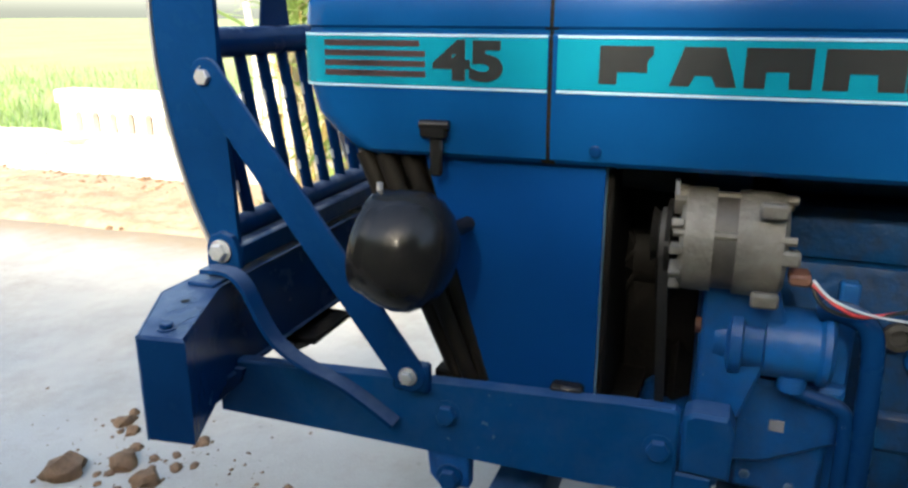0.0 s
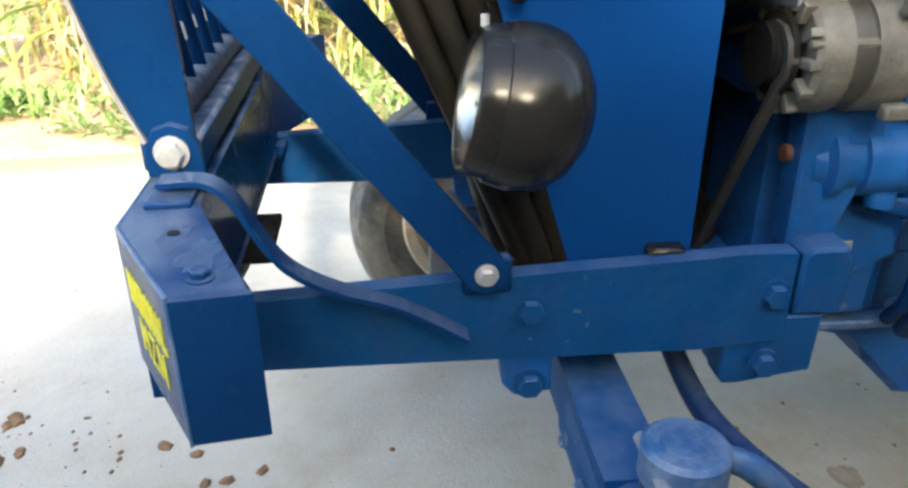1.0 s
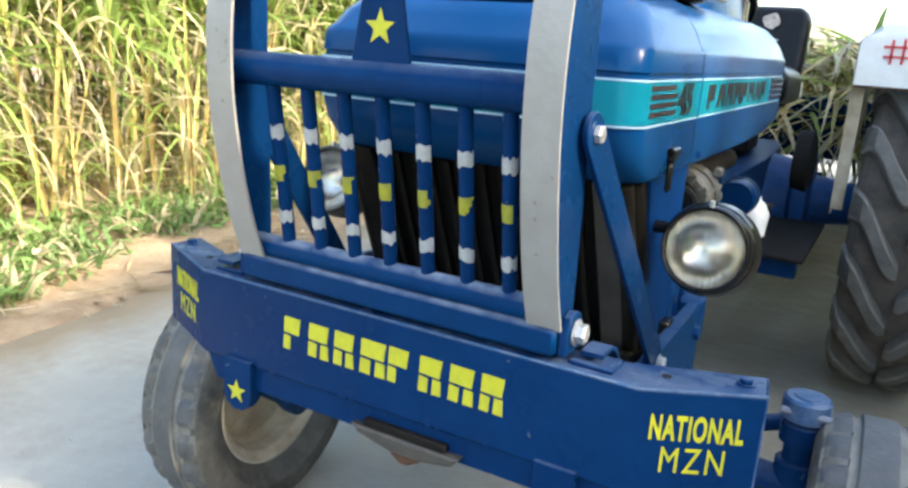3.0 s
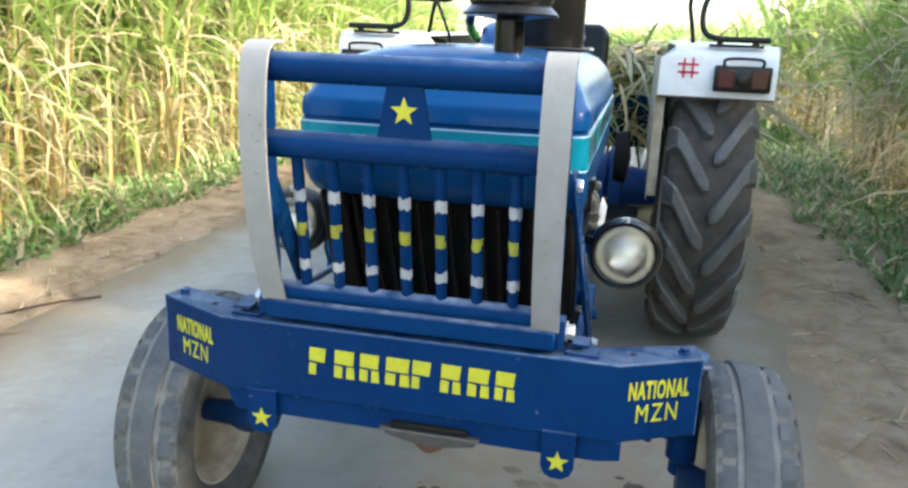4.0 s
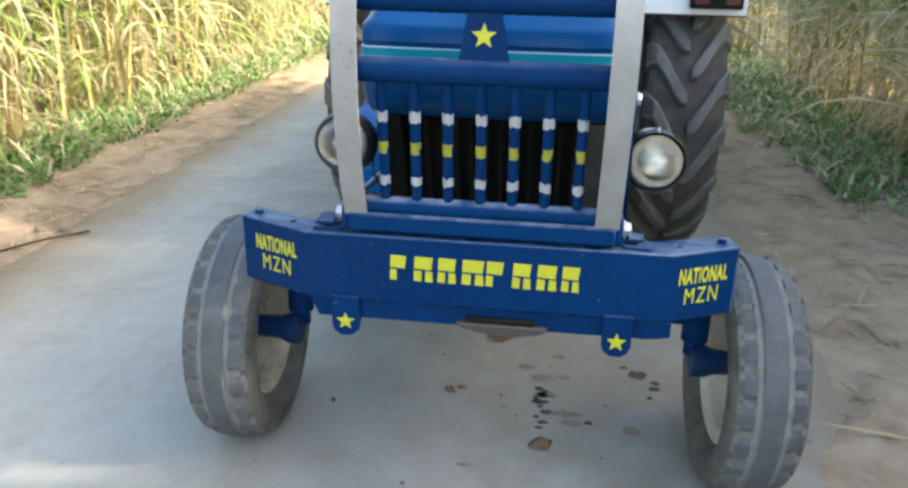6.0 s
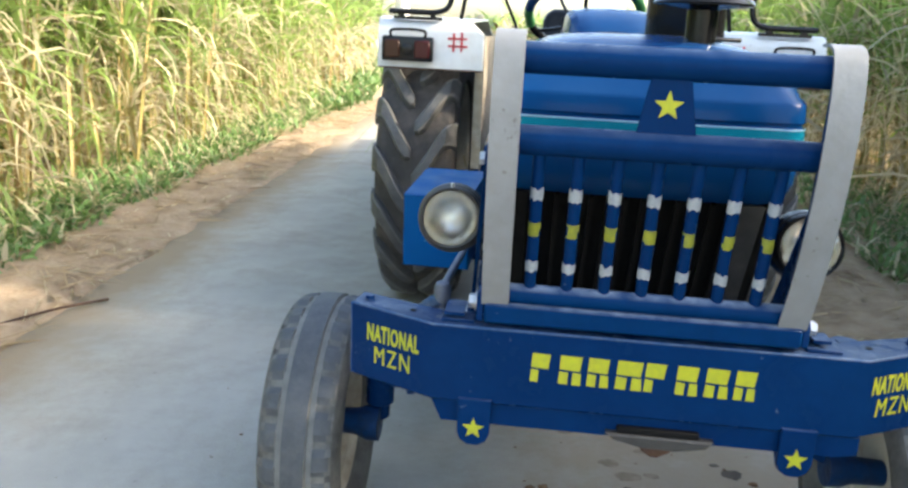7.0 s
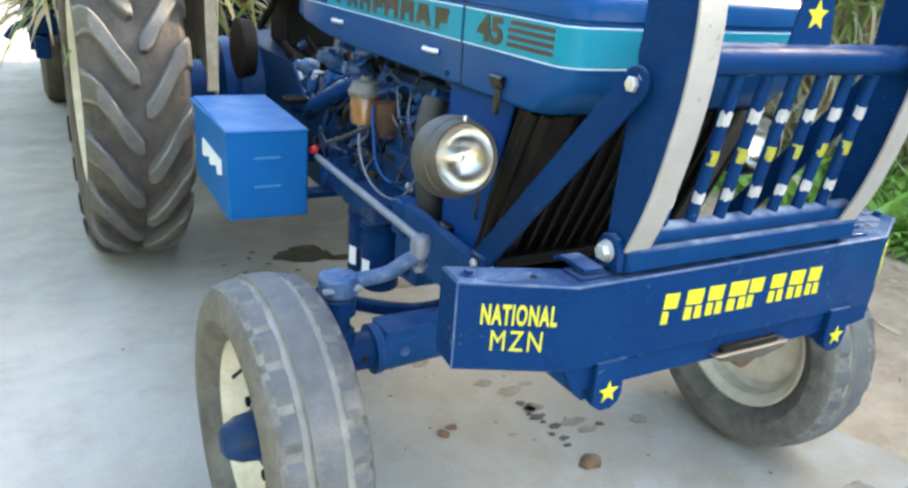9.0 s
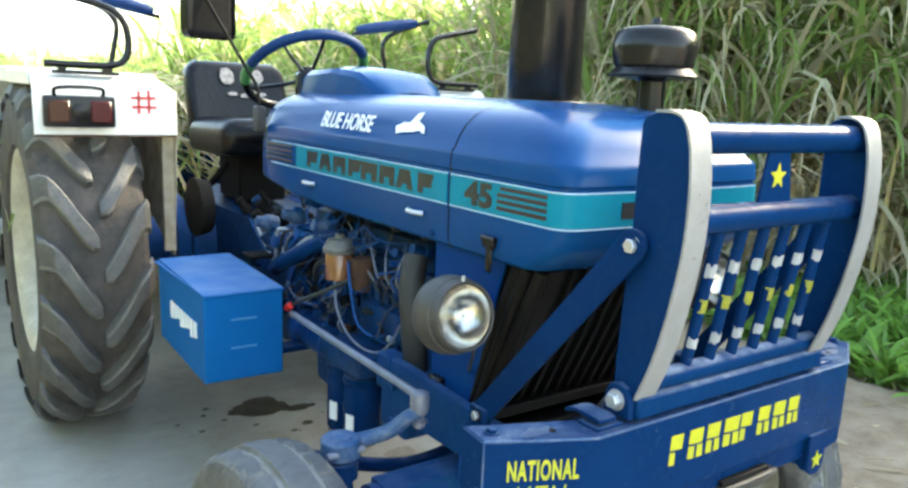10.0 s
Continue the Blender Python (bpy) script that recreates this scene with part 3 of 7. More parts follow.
# chassis rails with bolts, lugs and the flat S-bent stay
for s in (-1, 1):
    b = bmesh.new()
    pts = [(0.03, 0.566), (0.03, 0.658), (0.33, 0.672), (0.46, 0.678), (0.60, 0.684), (0.66, 0.688), (0.722, 0.690), (0.729, 0.683), (0.729, 0.572), (0.722, 0.565), (0.62, 0.562)]
    add_prism(b, [(s * 0.285, y, z) for y, z in pts], (s * 0.024, 0, 0), 0.004)
    part("chassis_rail", b, CHASSIS_BLUE, T, "dusty blue chassis rail")
    part("axle_lug", prism([(s * 0.278, y, z) for y, z in ((0.38, 0.57), (0.445, 0.57), (0.445, 0.512), (0.40, 0.508), (0.385, 0.525))], (s * 0.028, 0, 0), 0.003), ENGINE_BLUE, T)
    part("axle_lug", prism([(s * 0.27, y, z) for y, z in ((0.655, 0.60), (0.775, 0.60), (0.773, 0.518), (0.688, 0.512), (0.682, 0.505), (0.662, 0.506), (0.655, 0.515))], (s * 0.036, 0, 0), 0.003), CHASSIS_BLUE, T)
    part("engine_mount_ear", prism([(s * 0.262, y, z) for y, z in ((0.733, 0.603), (0.795, 0.600), (0.797, 0.668), (0.788, 0.690), (0.745, 0.691), (0.733, 0.682))], (s * 0.048, 0, 0), 0.005), CHASSIS_BLUE, T, "dusty blue engine mount")
    for y, z in ((0.414, 0.631), (0.705, 0.633), (0.417, 0.528), (0.707, 0.536)):
        part("rail_bolt", hexbolt(bmesh.new(), (s * 0.307, y, z), (s, 0, 0), 0.015, 0.012), CHASSIS_BLUE, T)
part("bent_stay", tube([(0.315, 0.030, 0.806), (0.315, 0.072, 0.806), (0.315, 0.098, 0.788), (0.316, 0.122, 0.744), (0.318, 0.150, 0.705), (0.320, 0.200, 0.676), (0.322, 0.265, 0.654), (0.323, 0.340, 0.609)], 0, n=5, flat=(0.030, 0.006), up=(1, 0, 0)), BLUE, T, "blue flat bar bent in an S")
part("bent_tab", tube([(-0.325, 0.020, 0.806), (-0.325, 0.075, 0.808), (-0.325, 0.100, 0.800)], 0, n=4, flat=(0.036, 0.006), up=(1, 0, 0)), BLUE, T)

# front axle with spindles, steering arm and links
AXY, AXZ = 0.508, 0.320
part("axle_beam", box(-0.46, 0.46, AXY - 0.039, AXY + 0.039, 0.428, 0.508, 0.006, 2), CHASSIS_BLUE, T, "blue square axle beam with rust streaks")
part("axle_pivot", cyl((0, AXY - 0.12, 0.53), (0, AXY + 0.16, 0.53), 0.05, seg=18), ENGINE_BLUE, T)
part("axle_saddle", box(-0.12, 0.12, AXY - 0.07, AXY + 0.07, 0.47, 0.60, 0.012), ENGINE_BLUE, T)
for s in (-1, 1):
    part("axle_sleeve", lathe((s * 0.300, AXY, 0.462), (s, 0, -0.05), [(0, 0.030), (0, 0.050), (0.164, 0.050), (0.166, 0.054), (0.179, 0.054), (0.181, 0.040)], 24), CHASSIS_BLUE, T)
    part("axle_tube", cyl((s * 0.46, AXY, 0.456), (s * 0.548, AXY, 0.450), 0.040, seg=20), BLUE, T)
    for k in (0.34, 0.42):
        part("axle_bolt", hexbolt(bmesh.new(), (s * k, AXY - 0.049, 0.462), (0, -1, 0), 0.0075, 0.006), WORN_BLUE, T)
    part("pin_hole", cyl((s * 0.505, AXY - 0.0415, 0.455), (s * 0.505, AXY - 0.036, 0.455), 0.007, seg=12), DARK, T)
    b = bmesh.new()
    add_cyl(b, (s * 0.552, AXY, 0.325), (s * 0.552, AXY, 0.60), 0.026, seg=18, bevel=0.003)
    add_cyl(b, (s * 0.552, AXY, 0.365), (s * 0.552, AXY, 0.515), 0.036, seg=18, bevel=0.004)
    part("king_pin", b, BLUE, T)
    part("stub_axle", lathe((s * 0.545, AXY - 0.03, AXZ), (s, 0, 0), [(0, 0), (0, 0.045), (0.03, 0.045), (0.06, 0.034), (0.14, 0.03), (0.14, 0)], 18), ENGINE_DARK, T)
    b = bmesh.new()
    add_cyl(b, (s * 0.552, AXY, 0.592), (s * 0.552, AXY, 0.634), 0.040, seg=22, bevel=0.005)
    if s < 0:
        add_tube(b, [(-0.54, AXY, 0.618), (-0.50, AXY - 0.006, 0.620), (-0.455, AXY - 0.022, 0.632), (-0.425, AXY - 0.040, 0.660), (-0.398, AXY - 0.047, 0.672)], 0.0155, 10, 5)
    else:
        add_tube(b, [(0.55, AXY + 0.02, 0.618), (0.560, AXY + 0.055, 0.610), (0.558, AXY + 0.095, 0.570), (0.552, AXY + 0.125, 0.520)], 0.013, 10, 5)
    part("steering_arm", b, WORN_BLUE, T, "cast steering arm, blue paint worn and dusty")
    part("pin_collar", lathe((s * 0.552, AXY, 0.548), (0, 0, 1), [(0, 0.030), (0.002, 0.036), (0.036, 0.036), (0.040, 0.031)], 20), BLUE, T)
    part("pin_cap", lathe((s * 0.552, AXY, 0.632), (0, 0, 1), [(0, 0.024), (0.004, 0.022), (0.005, 0.0)], 18), WORN_BLUE, T)
    part("clamp_bolt", cyl((s * 0.515, AXY - 0.028, 0.612), (s * 0.595, AXY - 0.028, 0.612), 0.007, seg=8), STEEL, T)
    part("radius_rod", tube([(s * 0.03, 0.66, 0.50), (s * 0.16, 0.655, 0.462), (s * 0.28, 0.655, 0.448), (s * 0.40, 0.66, 0.470), (s * 0.545, AXY + 0.15, 0.525)], 0.0165, 10, 5), BLUE, T)
part("ball_joint", lathe((-0.398, AXY - 0.047, 0.668), (0, 0, 1), [(-0.014, 0), (-0.014, 0.011), (0.0, 0.011), (0.001, 0.016), (0.014, 0.020), (0.034, 0.0205), (0.046, 0.017), (0.050, 0.010), (0.051, 0.0)], 16), STEEL, T)
part("joint_nut", hexbolt(bmesh.new(), (-0.398, AXY - 0.047, 0.654), (0, 0, -1), 0.013, 0.012), STEEL, T)
part("drag_link", tube([(-0.398, AXY - 0.045, 0.705), (-0.385, 0.75, 0.700), (-0.370, 1.16, 0.695)], 0.0095, 10, 0), STEEL, T)


# front wheels
def front_wheel(s):
    fit = 1.0 if s < 0 else 0.980          # one tyre is worn smaller
    c = Vector((-0.689 if s < 0 else 0.668, AXY - (0.022 if s < 0 else 0.055), AXZ * fit))
    ax = (s, 0, 0)
    R = 0.320
    disc = part("front_wheel", lathe(c, ax, [(-0.058, 0.190), (-0.056, 0.200), (-0.048, 0.192), (-0.040, 0.176), (-0.020, 0.170), (0.020, 0.170), (0.040, 0.176), (0.048, 0.192), (0.056, 0.200), (0.058, 0.190), (0.048, 0.180), (0.036, 0.168),
                                         (0.030, 0.156), (0.022, 0.142), (0.010, 0.115), (0.014, 0.092), (0.018, 0.070), (0.018, 0.0)], 48), RIM, T, "cream painted steel wheel, soiled")
    # one wheel's inside is darker: soil, with its shade put into the tone
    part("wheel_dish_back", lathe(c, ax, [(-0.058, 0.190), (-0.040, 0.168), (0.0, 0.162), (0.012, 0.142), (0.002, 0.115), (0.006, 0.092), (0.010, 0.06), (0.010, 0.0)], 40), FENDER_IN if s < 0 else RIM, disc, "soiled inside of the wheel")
    half = [(0.052, 0.196), (0.068, 0.212), (0.084, 0.240), (0.084, 0.270), (0.079, 0.290), (0.074, 0.299), (0.0705, 0.3055), (0.063, 0.3115), (0.050, 0.3145), (0.038, 0.3165), (0.0365, 0.3095), (0.0255, 0.3095), (0.0235, 0.3190), (0.010, R)]
    prof = [(-1.1 * x, r) for x, r in half] + [(1.1 * x, r) for x, r in half[::-1]]
    wear = random.Random(57 + s)
    chip = [[wear.uniform(0.0, 0.0035) for _ in range(24)] for _ in range(2)]

    def wob(j, i):
        k = min(j, 27 - j)
        side = int(j > 13)
        block = (i + 2 * side) % 120
        if k in (6, 7, 8, 9):               # shoulder blocks with gaps between them
            return -0.011 if block % 5 < 2 else -chip[side][block // 5] * (1.0 if k < 8 else 0.4)
        return 0.0
    b = lathe(c, ax, [(x, 0.196 + (r - 0.196) * (1 - (1 - fit) * 0.32 / 0.124)) for x, r in prof], 120, wob)
    tyre = part("tyre", b, [TYRE_FRONT, TYRE_RIB, TYRE_GROOVE, TYRE_GAP], disc, "worn ribbed front tyre, grey with dust", 30)
    for p in tyre.data.polygons:
        q = p.center - c
        rad = math.hypot(q.y, q.z) + 0.32 * (1 - fit)
        groove = 0.0264 < abs(q.x) < 0.0414
        gap = abs(q.x) > 0.0414 and rad < 0.3047
        p.material_index = 0 if rad < 0.2985 else 3 if gap else 2 if groove else 1
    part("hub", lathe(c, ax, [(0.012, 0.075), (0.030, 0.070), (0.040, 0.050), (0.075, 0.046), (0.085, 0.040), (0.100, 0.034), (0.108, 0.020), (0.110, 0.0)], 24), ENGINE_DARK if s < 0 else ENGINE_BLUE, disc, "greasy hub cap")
    for k in range(6):
        a = k * math.pi / 3 + 0.3
        p = c + Vector((s * 0.016, 0.088 * math.cos(a), 0.088 * math.sin(a)))
        part("wheel_nut", hexbolt(bmesh.new(), p, ax, 0.011, 0.014), DARK, disc)
    disc.matrix_basis = Matrix.Translation(c) @ Matrix.Rotation(radians(2.0), 4, "Z") @ Matrix.Translation(-c)
    part("valve", cyl(c + Vector((s * 0.03, 0.11, 0.09)), c + Vector((s * 0.055, 0.10, 0.08)), 0.004, seg=8), RUBBER, disc)


front_wheel(-1)
front_wheel(1)

# hood
LEVELS = [(0.993, 0.281, 0.262, 0.05), (0.999, 0.287, 0.250, 0.05), (1.020, 0.2895, 0.225, 0.048), (1.045, 0.290, 0.203, 0.046), (1.080, 0.290, 0.193, 0.045), (1.150, 0.290, 0.190, 0.045), (1.152, 0.2865, 0.194, 0.043), (1.157, 0.2865, 0.194, 0.043),
          (1.160, 0.290, 0.190, 0.045), (1.190, 0.289, 0.192, 0.048), (1.198, 0.286, 0.196, 0.05), (1.204, 0.280, 0.203, 0.052), (1.225, 0.271, 0.214, 0.058), (1.250, 0.254, 0.236, 0.07), (1.272, 0.228, 0.270, 0.08), (1.288, 0.190, 0.315, 0.085), (1.299, 0.140, 0.365, 0.08), (1.304, 0.080, 0.42, 0.06)]


def nose_line(z, xh, yf, rc, y1):
    pts = [(-xh, y1, z), (-xh, (y1 + yf) / 2, z)]
    for k in range(7):
        a = math.pi + k * math.pi / 12
        pts.append((-xh + rc + rc * math.cos(a), yf + rc + rc * math.sin(a), z))
    for k in range(1, 8):
        u = -1 + k / 4
        pts.append((u * (xh - rc), yf - 0.010 * (1 - u * u), z))
    for k in range(7):
        a = 1.5 * math.pi + k * math.pi / 12
        pts.append((xh - rc + rc * math.cos(a), yf + rc + rc * math.sin(a), z))
    return pts + [(xh, (y1 + yf) / 2, z), (xh, y1, z)]


def skin(lines, cap=False):
    b = bmesh.new()
    rows = [[b.verts.new(p) for p in ln] for ln in lines]
    for r0, r1 in zip(rows, rows[1:]):
        for i in range(len(r0) - 1):
            b.faces.new((r0[i], r0[i + 1], r1[i + 1], r1[i]))
    if cap:
        b.faces.new(rows[-1])
    return b


nose = part("hood_nose", skin([nose_line(z, xh, yf, rc, 0.538) for z, xh, yf, rc in LEVELS], True), HOOD_BLUE, T, "glossy blue front hood panel", 32)
part("nose_band", skin([nose_line(z, 0.2914, 0.1886, 0.0452, 0.537) for z in (1.086, 1.146)]), TEAL, nose, "teal stripe")
for z in (1.0835, 1.1485):
    part("pinstripe", skin([nose_line(zz, 0.2916, 0.1884, 0.0452, 0.537) for zz in (z - 0.0016, z + 0.0016)]), PIPING, nose)
sect = []
for y, lift, shrink in ((0.543, 0, 0), (0.80, 0, 0), (1.15, 0, 0), (1.35, 0.012, 0), (1.52, 0.034, 0.002), (1.585, 0.048, 0.006), (1.60, 0.060, 0.016)):
    right = [(-xh + shrink, y, max(z, LEVELS[0][0] + lift) - shrink * 0.4) for z, xh, yf, rc in LEVELS]
    sect.append(right + [(-x, yy, z) for x, yy, z in reversed(right)])
hood = part("hood_rear", skin(sect), HOOD_BLUE, T, "glossy blue rear hood panel", 32)
endcap = sect[-1]
part("hood_end", prism([(x * 0.985, 1.598, z - 0.002) for x, y, z in endcap], (0, 0.012, 0)), HOOD_BLUE, hood)
part("hood_seam_strip", skin([[(x * 0.996, y, z - 0.0015) for x, y, z in [(a, yy, c) for a, _, c in sect[0]]] for yy in (0.532, 0.549)]), DARK, hood)
for s, M in ((1, SIDE_L), (-1, SIDE_R)):
    part("side_band", box(*sorted((s * 0.2895, s * 0.2914)), 0.549, 1.315, 1.086, 1.146, 0), TEAL, hood, "teal stripe")
    for z in (1.0835, 1.1485):
        part("pinstripe", box(*sorted((s * 0.2895, s * 0.2916)), 0.549, 1.50, z - 0.0016, z + 0.0016, 0), PIPING, hood)
    lettering("45", 0.064, 0.0005, at(s * 0.2922, 0.437, 1.1155, M), nose, DECAL_BLACK, "model_number", 0.0030, 1.42)
    for k in range(4):
        z = 1.096 + k * 0.0128
        x0, x1 = sorted((s * 0.2912, s * 0.2922))
        part("stripe", box(x0, x1, 0.235, 0.378 if k < 3 else 0.37, z, z + 0.0075, 0), DECAL_BROWN, nose, "brown stripe", smooth=0)
    for k in range(8):
        y = 0.600 + k * 0.0815
        w = (0.062, 0.074, 0.070, 0.080, 0.066, 0.070, 0.074, 0.070)[k]
        b = bmesh.new()
        X = s * 0.2910
        z0, z1, zm = 1.0945, 1.139, 1.117
        forms = ([(0, z0), (0.34, z0), (0.34, zm - 0.008), (0.9, zm - 0.008), (0.9, zm + 0.006), (1, zm + 0.012), (1, z1), (0, z1)],
                 [(0, z0), (0.30, z0), (0.38, zm - 0.010), (0.62, zm - 0.010), (0.70, z0), (1, z0), (0.80, z1), (0.20, z1)],
                 [(0, z0), (0.32, z0), (0.32, zm - 0.004), (0.66, zm - 0.004), (0.68, z0), (1, z0), (1, z1), (0, z1)])
        form = forms[(0, 1, 2, 2, 0, 2, 1, 0)[k]]
        add_prism(b, [(X, y + (w * u if s > 0 else w * (1 - u)), z) for u, z in form], (s * 0.0012, 0, 0))
        part("word_block", b, DECAL_BLACK, hood, smooth=0)
    # louvres at the rear of the stripe
    for k in range(4):
        part("louvre", box(*sorted((s * 0.288, s * 0.2925)), 1.345, 1.54, 1.094 + k * 0.014, 1.101 + k * 0.014, 0.001), DECAL_BLACK if k % 2 else DECAL_BROWN, hood)
    # rubber latch under the nose
    b = bmesh.new()
    add_box(b, *sorted((s * 0.289, s * 0.302)), 0.372, 0.410, 1.018, 1.042, 0.004)
    add_box(b, *sorted((s * 0.288, s * 0.297)), 0.384, 0.402, 0.968, 1.025, 0.004)
    add_cyl(b, (s * 0.296, 0.372, 1.036), (s * 0.296, 0.412, 1.036), 0.007, seg=10)
    part("rubber_latch", b, BLACK, nose, "black rubber hood latch")
    part("rivet", lathe((s * 0.2895, 0.600, 1.012), (s, 0, 0), [(0, 0.008), (0.003, 0.007), (0.005, 0.0)], 12), BLUE, nose)
for y in (0.665, 1.218):
    b = bmesh.new()
    add_tube(b, [(-0.292, y - 0.028, 1.050), (-0.304, y - 0.016, 1.051), (-0.304, y + 0.016, 1.051), (-0.292, y + 0.028, 1.050)], 0.006, 8, 4)
    part("hood_handle", b, BOLT, hood, "small pale metal handle")
lettering("BLUE HORSE", 0.062, 0.0006, at(-0.2715, 1.045, 1.2285, Matrix.Rotation(radians(24), 4, "Y") @ SIDE_R), hood, DECAL_WHITE, "hood_letter", 0.0006, 0.80)
blob = [(0.0, 0.0), (0.03, 0.012), (0.055, 0.012), (0.075, 0.036), (0.098, 0.040), (0.088, 0.018), (0.118, 0.006), (0.128, -0.012), (0.100, -0.004), (0.078, -0.010), (0.040, -0.012), (0.012, -0.018)]
part("pale_emblem", prism([Matrix.Translation((-0.2712, 0.795, 1.232)) @ Matrix.Rotation(radians(24), 4, "Y") @ Vector((0, -u, v)) for u, v in blob], (-0.0010, 0, 0.0004)), DECAL_WHITE, hood, smooth=0)
part("nose_word_block", prism([(-0.155, 0.1835, 1.10), (-0.155, 0.1835, 1.13), (-0.05, 0.180, 1.13), (-0.05, 0.180, 1.10)], (0, -0.003, 0)), DECAL_BLACK, nose, smooth=0)
# instrument cowl at the back of the hood
lines = []
for y, w, top in ((1.15, 0.10, 1.306), (1.19, 0.125, 1.335), (1.27, 0.140, 1.368), (1.40, 0.150, 1.380), (1.58, 0.150, 1.372), (1.66, 0.145, 1.350)):
    lines.append([(-w, y, 1.27), (-w * 0.93, y, top - 0.022), (-w * 0.80, y, top - 0.006), (-w * 0.5, y, top), (0, y, top + 0.003), (w * 0.5, y, top), (w * 0.80, y, top - 0.006), (w * 0.93, y, top - 0.022), (w, y, 1.27)])
part("instrument_cowl", skin(lines, True), HOOD_BLUE, T, "pale blue instrument cowl", 30)
part("dash_panel", box(-0.15, 0.15, 1.61, 1.655, 1.05, 1.36, 0.01), BLACK, T)

# grille and radiator
def slope(z):
    return 0.262 + (0.99 - z) / 0.32 * 0.145


b = prism([(0.030, y, z) for y, z in ((0.315, 0.540), (0.318, 0.655), (0.330, 0.672), (0.350, 0.670), (0.405, 0.590), (0.410, 0.540))], (0.014, 0, 0), 0.002)
hitch = part("front_hitch_plate", b, STEEL, T, "weathered grey steel plate with a hole")
part("hole", cyl((0.0285, 0.345, 0.61), (0.0455, 0.345, 0.61), 0.014, seg=18), DARK, hitch)
part("lamp_cable", tube([(-0.30, 0.43, 0.905), (-0.31, 0.40, 0.83), (-0.29, 0.44, 0.76), (-0.25, 0.50, 0.72)], 0.0035, 6, 6), RUBBER, T)
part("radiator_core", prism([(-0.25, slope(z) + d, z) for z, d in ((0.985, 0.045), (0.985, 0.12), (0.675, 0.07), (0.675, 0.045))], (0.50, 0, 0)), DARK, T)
b = bmesh.new()
add_box(b, -0.27, 0.27, 0.38, 0.46, 0.655, 0.678, 0.003)
part("grille_foot", b, GRILLE, T)
for i in range(12):
    x = -0.187 + i * 0.034
    part("grille_slat", tube([(x, slope(0.99), 0.99), (x, slope(0.85) - 0.004, 0.85), (x, slope(0.678), 0.678)], 0, n=4, flat=(0.009, 0.013), up=(1, 0, 0)), GRILLE, T)
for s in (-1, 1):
    # paler on the lit side, black on the shaded side: light in the colour
    part("corner_panel", prism([(s * 0.208, slope(z) + d, z) for z, d in ((0.99, -0.004), (0.99, 0.016), (0.676, 0.016), (0.676, -0.004))], (s * 0.046, 0, 0), 0.004), CORNER if s > 0 else GRILLE, T, "dusty dark grille corner, paler on the lit side")
    for k, off in enumerate((0.012, 0.044, 0.078)):
        part("grille_rib", tube([(s * (0.256 + 0.006 * (k % 2)), slope(0.99) + off, 0.99), (s * (0.260 + 0.006 * (k % 2)), slope(0.83) + off * 0.86, 0.83), (s * (0.258 + 0.005 * (k % 2)), slope(0.672) + off * 0.66, 0.672)], 0.0145, 10, 4), GRILLE, T)
    # blue side panel
    p = [(0.366, 0.998), (0.372, 0.982), (0.463, 0.672), (0.463, 0.662), (0.612, 0.668), (0.612, 0.998)]
    part("side_panel", prism([(s * 0.2655, y, z) for y, z in p], (s * 0.005, 0, 0), 0.0012), PANEL_BLUE, T, "bright blue sheet metal side panel")
    part("panel_lip", box(*sorted((s * 0.240, s * 0.2655)), 0.606, 0.612, 0.668, 0.995, 0.001), PIPING, T)
    part("panel_clip", box(*sorted((s * 0.262, s * 0.29)), 0.555, 0.60, 0.664, 0.690, 0.004), BLACK, T)


